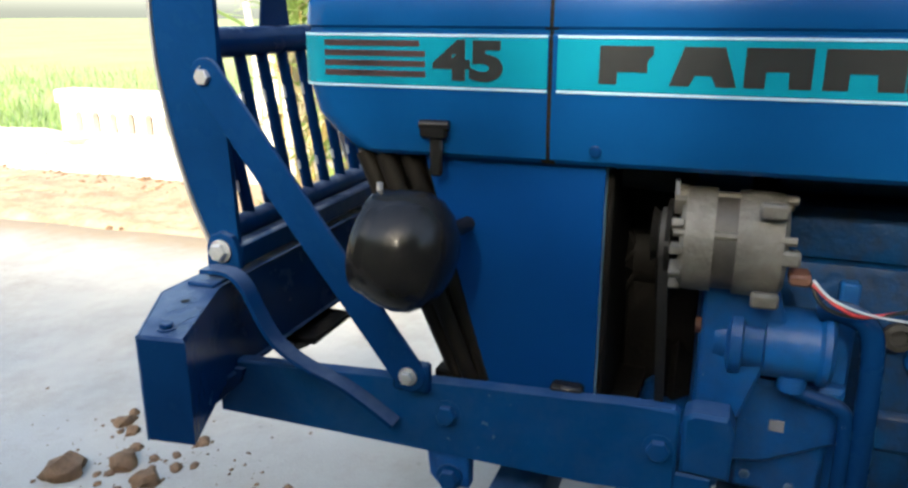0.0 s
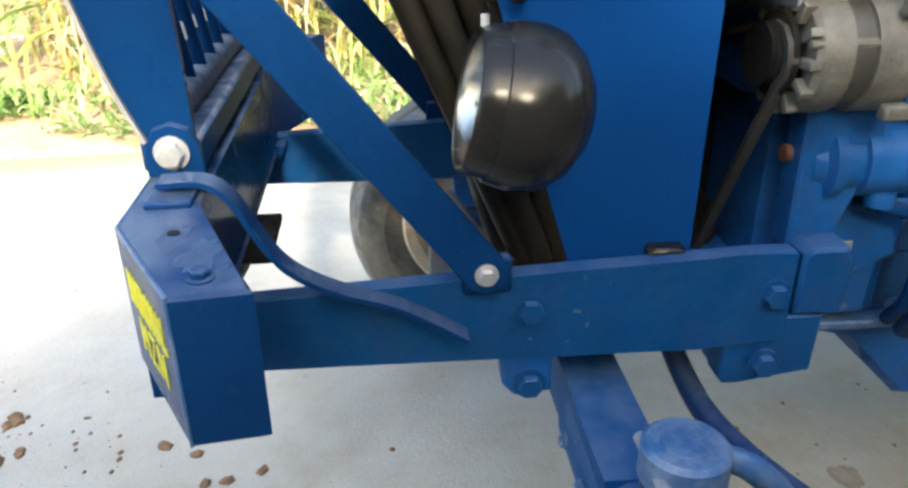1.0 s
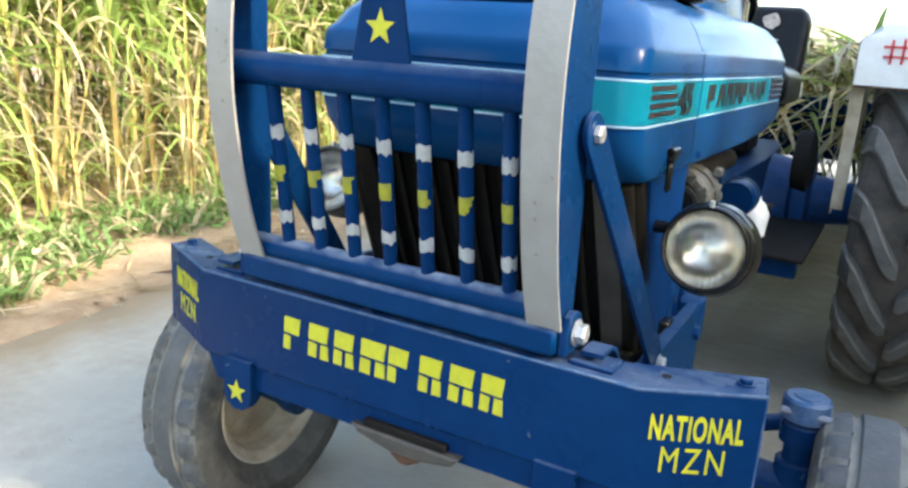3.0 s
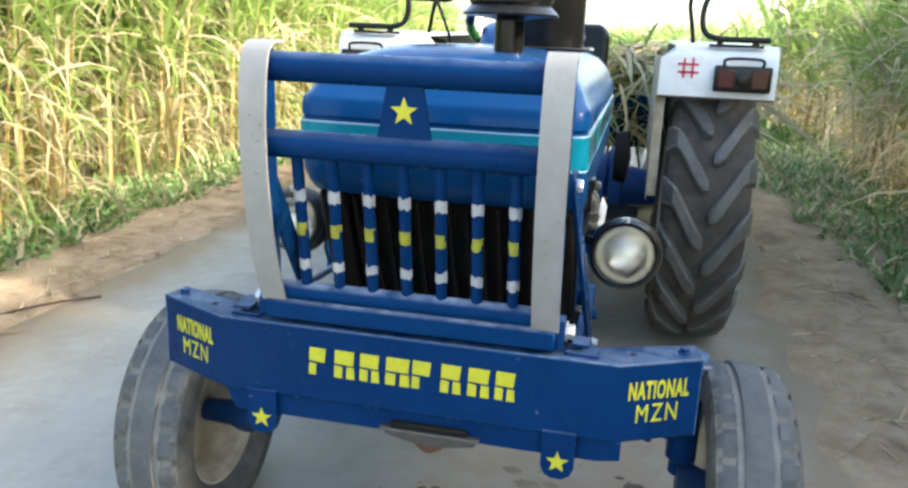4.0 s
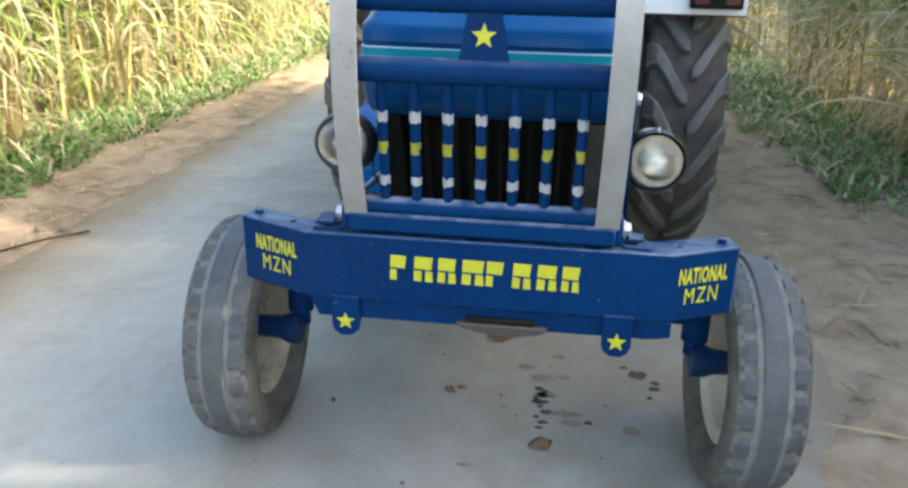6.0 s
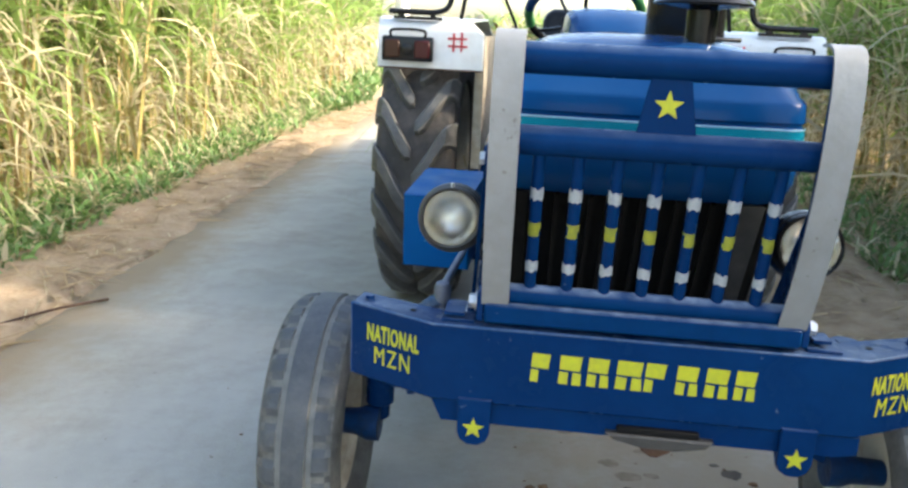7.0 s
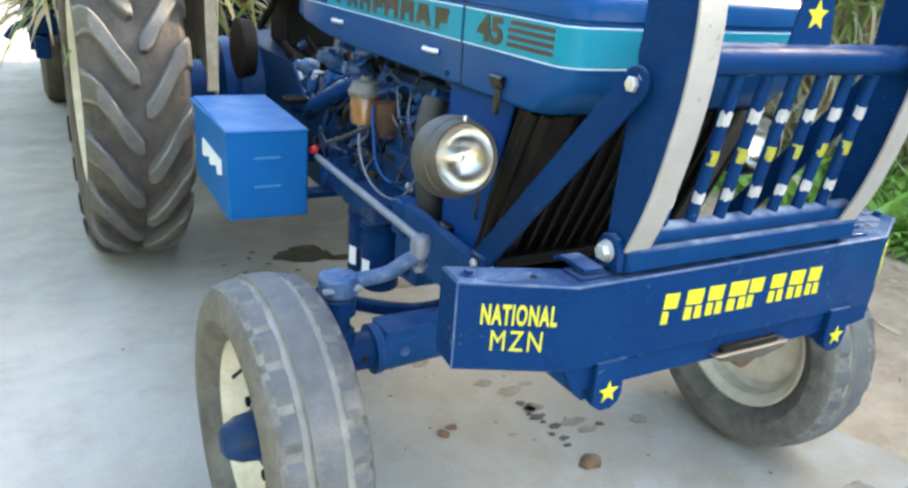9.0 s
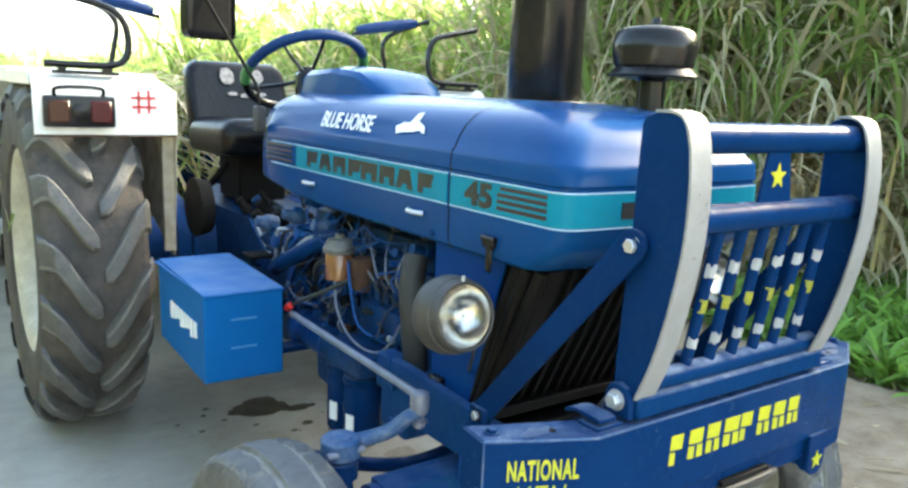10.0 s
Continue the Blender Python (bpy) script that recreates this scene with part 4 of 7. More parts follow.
# headlights
def headlight(x, y, z, r, s):
    o = Vector((x, y, z))
    ax = Vector((0, 1, -0.20)).normalized()
    shell = part("headlight", lathe(o, ax, [(-0.002, r * 0.93), (-0.008, r * 0.95), (-0.010, r), (0.0, r * 1.04), (0.008, r * 1.05), (0.011, r * 1.06), (0.012, r * 1.09), (0.030, r * 1.155), (0.048, r * 1.165), (0.066, r * 1.10), (0.084, r * 0.90), (0.098, r * 0.58), (0.104, 0.0)], 40), CORNER if s < 0 else BLACK, T, "round headlight with a dusty dark bowl" if s < 0 else "round headlight with a glossy black bowl")
    part("bezel", lathe(o, ax, [(-0.004, r * 0.90), (-0.011, r * 0.92), (-0.0125, r * 0.97), (-0.009, r * 1.015), (0.0, r * 1.045)], 40), CORNER if s < 0 else BLACK, shell, "rim with brown grime" if s < 0 else "")
    part("reflector", lathe(o, ax, [(-0.003, r * 0.91), (0.010, r * 0.80), (0.024, r * 0.58), (0.034, r * 0.30), (0.037, 0.0)], 36), CHROME, shell)
    part("bulb", lathe(o + ax * 0.034, -ax, [(0, 0.008), (0.016, 0.008), (0.024, 0.005), (0.026, 0)], 12), CHROME, shell)
    # domed glass with vertical flutes
    dome = [(0.016 * math.cos(k / 24 * math.pi / 2) ** 0.8 if k < 24 else -0.001, r * 0.925 * math.sin(k / 24 * math.pi / 2)) for k in range(24, -1, -1)]
    b = lathe(o, -ax, dome, 144)
    for v in b.verts:
        v.co -= ax * 0.0008 * math.sin((v.co.x - x) * 2 * math.pi / 0.0085)
    g = part("lens", b, LAMP_GLASS, shell, "fluted glass lens")
    g.visible_shadow = False
    part("top_screw", cyl((x, y + 0.004, z + r), (x, y + 0.004, z + r + 0.010), 0.004, seg=8), BOLT, shell)
    part("mount", tube([(x - s * r * 0.6, y + 0.07, z), (s * 0.30, y + 0.08, z + 0.005), (s * 0.268, y + 0.085, z + 0.005)], 0.011, 8, 3), BLACK, shell)


headlight(0.376, 0.345, 0.896, 0.067, 1)
headlight(-0.375, 0.358, 0.899, 0.067, -1)

# pre-cleaner and silencer on the hood
cleaner = part("air_cleaner", lathe((0.105, 0.365, 1.270), (0, 0, 1), [(0, 0.030), (0.085, 0.030), (0.088, 0.034), (0.092, 0.082), (0.094, 0.096), (0.098, 0.098), (0.116, 0.080), (0.118, 0.084), (0.150, 0.090), (0.160, 0.090), (0.185, 0.084), (0.196, 0.070), (0.200, 0.040), (0.203, 0.0)], 40), BLACK, T, "black mushroom air intake")
part("wing_nut", lathe((0.105, 0.365, 1.472), (0, 0, 1), [(0, 0.012), (0.008, 0.012), (0.016, 0.009), (0.018, 0)], 10), BLACK, cleaner)
part("silencer", lathe((0.135, 0.745, 1.290), (0, 0, 1), [(0, 0.0), (0, 0.088), (0.012, 0.094), (0.50, 0.094), (0.53, 0.06), (0.56, 0.028), (0.80, 0.028), (0.80, 0.0)], 32), BLACK, T, "black upright exhaust silencer")
part("silencer_base", box(0.02, 0.25, 0.63, 0.86, 1.296, 1.306, 0.004), BLACK, T)

# engine and transmission
b = bmesh.new()
add_box(b, -0.155, 0.155, 0.78, 1.50, 0.50, 0.86, 0.015, 2)
add_box(b, -0.165, 0.165, 0.80, 1.48, 0.60, 0.66, 0.008)
part("engine_block", b, ENGINE_DARK, T, "greasy blue engine block")
for k in range(4):
    y = 0.86 + k * 0.16
    for s in (-1, 1):
        part("frost_plug", cyl((s * 0.150, y, 0.74), (s * 0.168, y, 0.74), 0.022, seg=14, bevel=0.003), ENGINE_BLUE, T)
        part("block_web", box(*sorted((s * 0.15, s * 0.172)), y + 0.05, y + 0.075, 0.52, 0.84, 0.004), ENGINE_BLUE, T)
part("cylinder_head", box(-0.15, 0.15, 0.80, 1.48, 0.862, 0.935, 0.01, 2), ENGINE_DARK, T)
part("valve_cover", box(-0.11, 0.11, 0.82, 1.46, 0.937, 0.985, 0.02, 3), ENGINE_DARK, T)
part("oil_sump", prism([(-0.14, y, z) for y, z in ((0.78, 0.498), (1.50, 0.498), (1.48, 0.36), (1.12, 0.325), (1.04, 0.335), (0.975, 0.40), (0.945, 0.465), (0.80, 0.478))], (0.28, 0, 0), 0.012), ENGINE_BLUE, T)
part("timing_cover", box(-0.175, 0.175, 0.735, 0.790, 0.50, 0.84, 0.02, 2), ENGINE_BLUE, T)
part("water_pump", box(-0.14, 0.16, 0.70, 0.79, 0.83, 0.985, 0.02, 2), ENGINE_BLUE, T)
part("front_support", box(-0.28, 0.28, 0.66, 0.77, 0.50, 0.60, 0.012), ENGINE_BLUE, T)
# solid cowl; the black sheets below are added for the bay's deep shade
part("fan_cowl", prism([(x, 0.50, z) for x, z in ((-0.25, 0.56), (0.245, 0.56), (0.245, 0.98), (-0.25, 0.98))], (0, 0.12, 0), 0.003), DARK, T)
part("bay_shade_block", box(-0.10, 0.08, 0.62, 1.50, 0.93, 1.02, 0.01), DARK, T)
part("bay_shade_sheet", box(-0.27, 0.27, 0.40, 0.66, 0.60, 0.612, 0.002), DARK, T)
for k in range(6):
    a = k * math.pi / 3
    b = bmesh.new()
    m = Matrix.Translation((0, 0.645, 0.80)) @ Matrix.Rotation(a, 4, "Y") @ Matrix.Rotation(radians(28), 4, "X")
    add_box(b, -0.035, 0.035, -0.002, 0.002, 0.03, 0.165, 0.001, m=m)
    part("fan_blade", b, DARK, T)
part("fan_hub", cyl((0, 0.63, 0.80), (0, 0.665, 0.80), 0.045, seg=16), DARK, T)
part("fan_pulley", lathe((0, 0.668, 0.80), (0, 1, 0), [(0, 0), (0, 0.07), (0.008, 0.062), (0.016, 0.07), (0.05, 0.03), (0.08, 0.03)], 24), DARK, T)
part("crank_pulley", lathe((0.02, 0.690, 0.585), (0, 1, 0), [(0, 0), (0, 0.085), (0.010, 0.072), (0.020, 0.085), (0.05, 0.05)], 24), DARK, T)
# belt round alternator, fan and crank
loop = []
for cx, cz, r, a0, a1 in ((0.245, 0.900, 0.034, -60, 95), (0.0, 0.80, 0.07, 95, 180), (0.02, 0.585, 0.083, 180, 300)):
    for k in range(6):
        a = radians(a0 + (a1 - a0) * k / 5)
        loop.append((cx + r * math.cos(a), 0.690, cz + r * math.sin(a)))
b = tube(loop + loop[:1], 0, n=0, flat=(0.013, 0.009), up=(0, 1, 0))
part("fan_belt", b, RUBBER, T, "black fan belt")

# alternator
alt = part("alternator", lathe((0.235, 0.708, 0.900), (0, 1, 0), [(0.0, 0.02), (0.0, 0.060), (0.006, 0.066), (0.030, 0.067), (0.040, 0.066), (0.040, 0.060), (0.066, 0.060), (0.066, 0.066), (0.105, 0.067), (0.118, 0.064), (0.124, 0.055), (0.126, 0.0)], 28), ALU, T, "oxidised aluminium alternator")
for k in range(12):
    a = 2 * math.pi * k / 12
    m = Matrix.Translation((0.235, 0.708, 0.900)) @ Matrix.Rotation(a, 4, "Y")
    part("fin", box(0.044, 0.068, -0.010, 0.004, -0.005, 0.005, 0.001, m=m), ALU, alt)
part("stator", lathe((0.235, 0.748, 0.900), (0, 1, 0), [(0, 0.0615), (0.026, 0.0615)], 28), CORNER, alt, "brown stator band")
part("pulley", lathe((0.235, 0.672, 0.900), (0, 1, 0), [(0, 0), (0, 0.036), (0.008, 0.030), (0.016, 0.037), (0.018, 0.048), (0.024, 0.048), (0.036, 0.012)], 24), DARK, alt)
for k, (zz, dy) in enumerate(((0.955, 0.10), (0.845, 0.10), (0.90, 0.118))):
    b = bmesh.new()
    add_box(b, 0.282, 0.299, 0.708 + dy - 0.012, 0.708 + dy + 0.020, zz - 0.009, zz + 0.009, 0.003)
    part("lug", b, ALU, alt)
for k in range(3):
    a = radians(20 + k * 60)
    p = (0.235 + 0.060 * math.cos(a), 0.70, 0.900 + 0.060 * math.sin(a))
    part("through_bolt", cyl(p, (p[0], 0.84, p[2]), 0.0055, seg=8), ALU, alt)
part("terminal_block", box(0.262, 0.298, 0.836, 0.860, 0.868, 0.882, 0.003), COPPER, alt, "brown wire terminal")
part("wire", tube([(0.295, 0.862, 0.878), (0.302, 0.885, 0.858), (0.285, 0.935, 0.838), (0.24, 1.02, 0.822), (0.20, 1.15, 0.83)], 0.0015, 6, 6), WIRE_PALE, T)
part("wire", tube([(0.292, 0.862, 0.872), (0.300, 0.892, 0.850), (0.280, 0.925, 0.835), (0.235, 0.99, 0.835)], 0.0025, 6, 6), WIRE_RED, T)
part("wire", tube([(0.288, 0.86, 0.875), (0.296, 0.880, 0.845), (0.27, 0.94, 0.833), (0.20, 1.05, 0.85)], 0.0025, 6, 6), DECAL_BLACK, T)
part("alternator_bracket", prism([(0.20, y, z) for y, z in ((0.742, 0.85), (0.83, 0.85), (0.845, 0.80), (0.80, 0.66), (0.745, 0.66))], (0.045, 0, 0), 0.004), ENGINE_BLUE, T)
part("adjuster_link", tube([(0.255, 0.700, 0.965), (0.16, 0.695, 0.95), (0.05, 0.70, 0.92)], 0, n=3, flat=(0.022, 0.005), up=(0, 0, 1)), STEEL, T)
# pump under the alternator with its pipes
pump = part("power_pump", lathe((0.215, 0.760, 0.765), (0, 1, 0), [(0, 0), (0, 0.034), (0.015, 0.036), (0.020, 0.050), (0.034, 0.050), (0.036, 0.042), (0.060, 0.040), (0.062, 0.047), (0.125, 0.047), (0.130, 0.052), (0.138, 0.052), (0.144, 0.044), (0.146, 0.0)], 24), ENGINE_BLUE, T, "blue cylindrical pump")
part("pump_stub", cyl((0.215, 0.735, 0.775), (0.215, 0.765, 0.775), 0.011, seg=10), COPPER, pump)
part("pump_port", cyl((0.235, 0.86, 0.71), (0.235, 0.86, 0.73), 0.018, seg=12), ENGINE_BLUE, pump)
part("pipe", tube([(0.225, 0.885, 0.815), (0.235, 0.905, 0.822), (0.245, 0.935, 0.810), (0.248, 0.945, 0.77), (0.248, 0.948, 0.66), (0.240, 0.952, 0.56), (0.20, 0.97, 0.50)], 0.014, 10, 6), BLUE, T)
part("pipe", tube([(0.235, 0.862, 0.708), (0.240, 0.885, 0.704), (0.246, 0.918, 0.696), (0.247, 0.928, 0.67), (0.243, 0.930, 0.58), (0.20, 0.94, 0.52)], 0.010, 10, 6), BLUE, T)
part("core_plug", lathe((0.172, 0.985, 0.775), (1, 0, 0), [(0, 0.020), (0.008, 0.019), (0.010, 0.012), (0.004, 0.010), (0.004, 0.0)], 16), RUBBER, T)
part("lifter_cover", box(0.150, 0.185, 0.80, 0.92, 0.52, 0.66, 0.008), ENGINE_BLUE, T)
part("sump_flange", box(-0.175, 0.180, 0.785, 1.49, 0.490, 0.504, 0.003), WORN_BLUE, T)
part("pump_gusset", prism([(0.172, 0.80, 0.70), (0.172, 0.93, 0.70), (0.172, 0.93, 0.62), (0.172, 0.84, 0.575), (0.172, 0.79, 0.57)], (0.03, 0, 0), 0.006), ENGINE_BLUE, T)
part("name_plate", box(0.200, 0.204, 0.842, 0.862, 0.628, 0.645, 0.001), STEEL, T)
for y, z in ((0.82, 0.545), (0.88, 0.535), (0.96, 0.53), (1.03, 0.53)):
    part("flange_bolt", hexbolt(bmesh.new(), (0.176, y, z), (1, 0, 0), 0.008, 0.008), WORN_BLUE, T)
# black divider added to block the view through the bay
part("bay_shade_divider", box(-0.02, 0.02, 0.62, 0.80, 0.55, 0.98, 0.004), DARK, T)
for i in range(1, 5):
    part("block_rib", box(0.150, 0.185 - 0.006 * (i % 2), 0.90 + i * 0.13, 0.925 + i * 0.13, 0.50, 0.70, 0.006), ENGINE_BLUE, T)
part("exhaust_manifold", tube([(0.15, 1.02, 0.90), (0.20, 1.03, 0.92), (0.205, 1.18, 0.93), (0.20, 1.36, 0.92), (0.15, 1.40, 0.90)], 0.030, 12, 5), DARK, T)
part("inlet_hose", tube([(0.10, 0.50, 0.96), (0.14, 0.62, 0.97), (0.12, 0.78, 0.955)], 0.030, 12, 5), RUBBER, T)

# right side of the engine
fuel = part("fuel_filter", lathe((-0.270, 1.075, 0.800), (0, 0, 1), [(0, 0), (0.0, 0.030), (0.006, 0.038), (0.075, 0.040), (0.080, 0.036)], 20), AMBER, T, "amber diesel filter bowl with grey cap")
part("filter_cap", lathe((-0.270, 1.075, 0.877), (0, 0, 1), [(0, 0.044), (0.012, 0.046), (0.020, 0.040), (0.036, 0.034), (0.040, 0.014), (0.050, 0.012), (0.052, 0)], 20), ALU, fuel)
part("filter_bracket", box(-0.27, -0.14, 1.05, 1.11, 0.885, 0.905, 0.004), ENGINE_BLUE, fuel)
part("water_trap", lathe((-0.225, 1.03, 0.775), (0, 0, 1), [(0, 0), (0, 0.024), (0.05, 0.034), (0.09, 0.034), (0.1, 0.0)], 18), RUST, T)
for k, y in enumerate((0.985, 0.885)):
    can = part("oil_filter", lathe((-0.290 - 0.004 * k, y, 0.410), (0, 0, 1), [(0, 0), (0.0, 0.036), (0.006, 0.046), (0.012, 0.050), (0.150, 0.050), (0.160, 0.047), (0.170, 0.052), (0.185, 0.052), (0.190, 0.0)], 24), BLUE, T, "blue oil filter canister with a white label")
    part("label", prism([(-0.290 - 0.004 * k - 0.051 * math.cos(a) * 1.0, y - 0.051 * math.sin(a), 0.45) for a in [radians(t) for t in (5, 15, 25, 35)]] +
                        [(-0.290 - 0.004 * k - 0.0516 * math.cos(a), y - 0.0516 * math.sin(a), 0.45) for a in [radians(t) for t in (35, 25, 15, 5)]], (0, 0, 0.05)), DECAL_WHITE, can)
part("filter_head", box(-0.34, -0.15, 0.83, 1.05, 0.600, 0.655, 0.012, 2), ENGINE_DARK, T)
b = bmesh.new()
add_box(b, -0.235, -0.150, 0.82, 1.02, 0.66, 0.76, 0.012, 2)
add_cyl(b, (-0.195, 0.79, 0.71), (-0.195, 0.83, 0.71), 0.045, seg=18, bevel=0.004)
for k in range(4):
    add_cyl(b, (-0.20, 0.845 + k * 0.045, 0.755), (-0.20, 0.845 + k * 0.045, 0.80), 0.012, seg=10, bevel=0.002)
part("injection_pump", b, ENGINE_DARK, T, "blue fuel injection pump")
for k in range(4):
    part("injector_pipe", tube([(-0.20, 0.845 + k * 0.045, 0.795), (-0.225, 0.85 + k * 0.05, 0.84), (-0.195, 0.86 + k * 0.09, 0.905), (-0.13, 0.87 + k * 0.15, 0.945)], 0.003, 6, 5), STEEL, T)
    part("injector", cyl((-0.12, 0.87 + k * 0.15, 0.915), (-0.145, 0.87 + k * 0.15, 0.985), 0.011, seg=10), ALU if k % 2 else STEEL, T)
part("hose", tube([(-0.262, 1.04, 0.86), (-0.280, 0.99, 0.80), (-0.285, 0.93, 0.71), (-0.24, 0.86, 0.675)], 0.0042, 8, 6), ENGINE_BLUE, T, "blue painted fuel hose")
part("hose", tube([(-0.285, 1.07, 0.86), (-0.30, 1.03, 0.74), (-0.295, 0.95, 0.67), (-0.275, 0.85, 0.66), (-0.25, 0.80, 0.72), (-0.235, 0.77, 0.81)], 0.0035, 8, 6), STEEL, T, "grey fuel line")
part("hose", tube([(-0.22, 1.17, 0.84), (-0.25, 1.26, 0.80), (-0.20, 1.36, 0.70)], 0.008, 8, 6), RUBBER, T)
part("inlet_pipe", tube([(-0.17, 1.22, 0.88), (-0.25, 1.24, 0.87), (-0.30, 1.36, 0.80), (-0.27, 1.52, 0.74)], 0.024, 12, 5), BLUE, T)
part("starter_motor", lathe((-0.215, 1.22, 0.565), (0, 1, 0), [(0, 0), (0, 0.03), (0.01, 0.046), (0.16, 0.048), (0.17, 0.06), (0.20, 0.06), (0.20, 0)], 22), ENGINE_BLUE, T)
part("air_hose", tube([(-0.24, 0.735, 0.93), (-0.262, 0.72, 0.86), (-0.265, 0.70, 0.76), (-0.25, 0.705, 0.66)], 0.030, 12, 5), RUBBER, T, "black coolant hose")
part("dip_lever", tube([(-0.372, 1.175, 0.715), (-0.355, 1.14, 0.735), (-0.31, 1.06, 0.78), (-0.27, 1.00, 0.82)], 0.0055, 8, 4), DECAL_BLACK, T)
part("lever_knob", lathe((-0.378, 1.185, 0.705), (0.1, -0.4, 0.25), [(0, 0), (0.001, 0.008), (0.012, 0.012), (0.026, 0.010), (0.03, 0)], 12), RED, T, "red lever knob")
for k in range(7):
    random.seed(40 + k)
    y0 = 1.25 + 0.05 * k
    part("cable", tube([(-0.16, y0, 0.92 - 0.02 * k), (-0.24, y0 + 0.06, 0.86), (-0.25 + 0.01 * k, y0 + 0.20, 0.80 - 0.015 * k), (-0.18, y0 + 0.42, 0.82)], 0.004 + 0.001 * (k % 3), 6, 5), (RUBBER, WIRE_PALE, ENGINE_BLUE, STEEL)[k % 4], T)
for k, (y, z, r) in enumerate(((1.30, 0.90, 0.03), (1.42, 0.86, 0.035), (1.52, 0.90, 0.028), (1.60, 0.80, 0.04), (1.75, 0.84, 0.03))):
    part("valve_housing", lathe((-0.17, y, z), (-1, 0, 0.2), [(0, r), (0.04, r), (0.05, r * 0.7), (0.075, r * 0.6), (0.08, 0)], 14), ENGINE_BLUE if k % 2 else WORN_BLUE, T)
rr = random.Random(77)
for k in range(34):
    y, z = rr.uniform(0.78, 1.48), rr.uniform(0.56, 0.95)
    r = rr.uniform(0.006, 0.018)
    d = (-1, rr.uniform(-0.5, 0.5), rr.uniform(-0.4, 0.6))
    part("fitting", lathe((-0.155, y, z), d, [(0, r * 1.5), (0.012, r * 1.5), (0.014, r), (0.035, r), (0.037, r * 1.2), (0.05, r * 1.1), (0.052, 0)], 8), rr.choice((ENGINE_BLUE, ENGINE_DARK, ENGINE_DARK, STEEL, DARK, DARK)), T)
for k in range(16):
    y, z = rr.uniform(0.80, 1.45), rr.uniform(0.62, 0.93)
    pts = [(-0.16, y, z)]
    for q in range(3):
        pts.append((-rr.uniform(0.20, 0.27), pts[-1][1] + rr.uniform(-0.08, 0.12), pts[-1][2] + rr.uniform(-0.09, 0.07)))
    pts.append((-0.16, pts[-1][1] + rr.uniform(0, 0.08), pts[-1][2] + rr.uniform(-0.05, 0.03)))
    part("thin_pipe", tube(pts, rr.uniform(0.0025, 0.005), 6, 5), rr.choice((STEEL, RUBBER, ENGINE_BLUE, BLUE)), T)
for k in range(24):
    y, z = rr.uniform(0.80, 1.38), rr.uniform(0.66, 0.95)
    pts = [(-rr.uniform(0.16, 0.22), y, z)]
    for q in range(3):
        pts.append((-rr.uniform(0.20, 0.285), pts[-1][1] + rr.uniform(-0.07, 0.09), pts[-1][2] + rr.uniform(-0.10, 0.05)))
    part("thin_pipe", tube(pts, rr.uniform(0.0015, 0.0032), 6, 5), rr.choice((STEEL, RUBBER, RUBBER, ENGINE_BLUE, ENGINE_BLUE, ENGINE_BLUE, ENGINE_DARK)), T)
for k in range(26):
    y, z = rr.uniform(0.80, 1.45), rr.uniform(0.62, 0.96)
    part("union_nut", hexbolt(bmesh.new(), (-rr.uniform(0.165, 0.235), y, z), (-1, rr.uniform(-0.6, 0.3), rr.uniform(-0.2, 0.8)), rr.uniform(0.005, 0.010), rr.uniform(0.008, 0.022)), rr.choice((BOLT, STEEL, ENGINE_BLUE, ENGINE_BLUE, DARK, COPPER)), T)
for k in range(14):
    y, z = rr.uniform(1.52, 2.2), rr.uniform(0.70, 0.92)
    r = rr.uniform(0.010, 0.030)
    part("gearbox_fitting", lathe((rr.uniform(-0.17, -0.02), y, min(z, 0.86)), (-0.6, rr.uniform(-0.3, 0.3), 0.8), [(0, r * 1.3), (0.02, r * 1.3), (0.022, r), (0.06, r * 0.9), (0.062, 0)], 10), rr.choice((ENGINE_BLUE, ENGINE_DARK, DARK, DARK)), T)
b = bmesh.new()
add_prism(b, [(-0.17, y, z) for y, z in ((1.50, 0.46), (1.50, 0.90), (1.58, 0.88), (1.75, 0.80), (2.35, 0.82), (2.75, 0.86), (2.75, 0.42), (1.70, 0.44))], (0.34, 0, 0), 0.02)
part("gearbox", b, ENGINE_DARK, T, "blue gearbox housing")
part("bell_flange", lathe((0, 1.50, 0.66), (0, 1, 0), [(0, 0.23), (0.03, 0.23), (0.03, 0.2)], 32), ENGINE_BLUE, T)
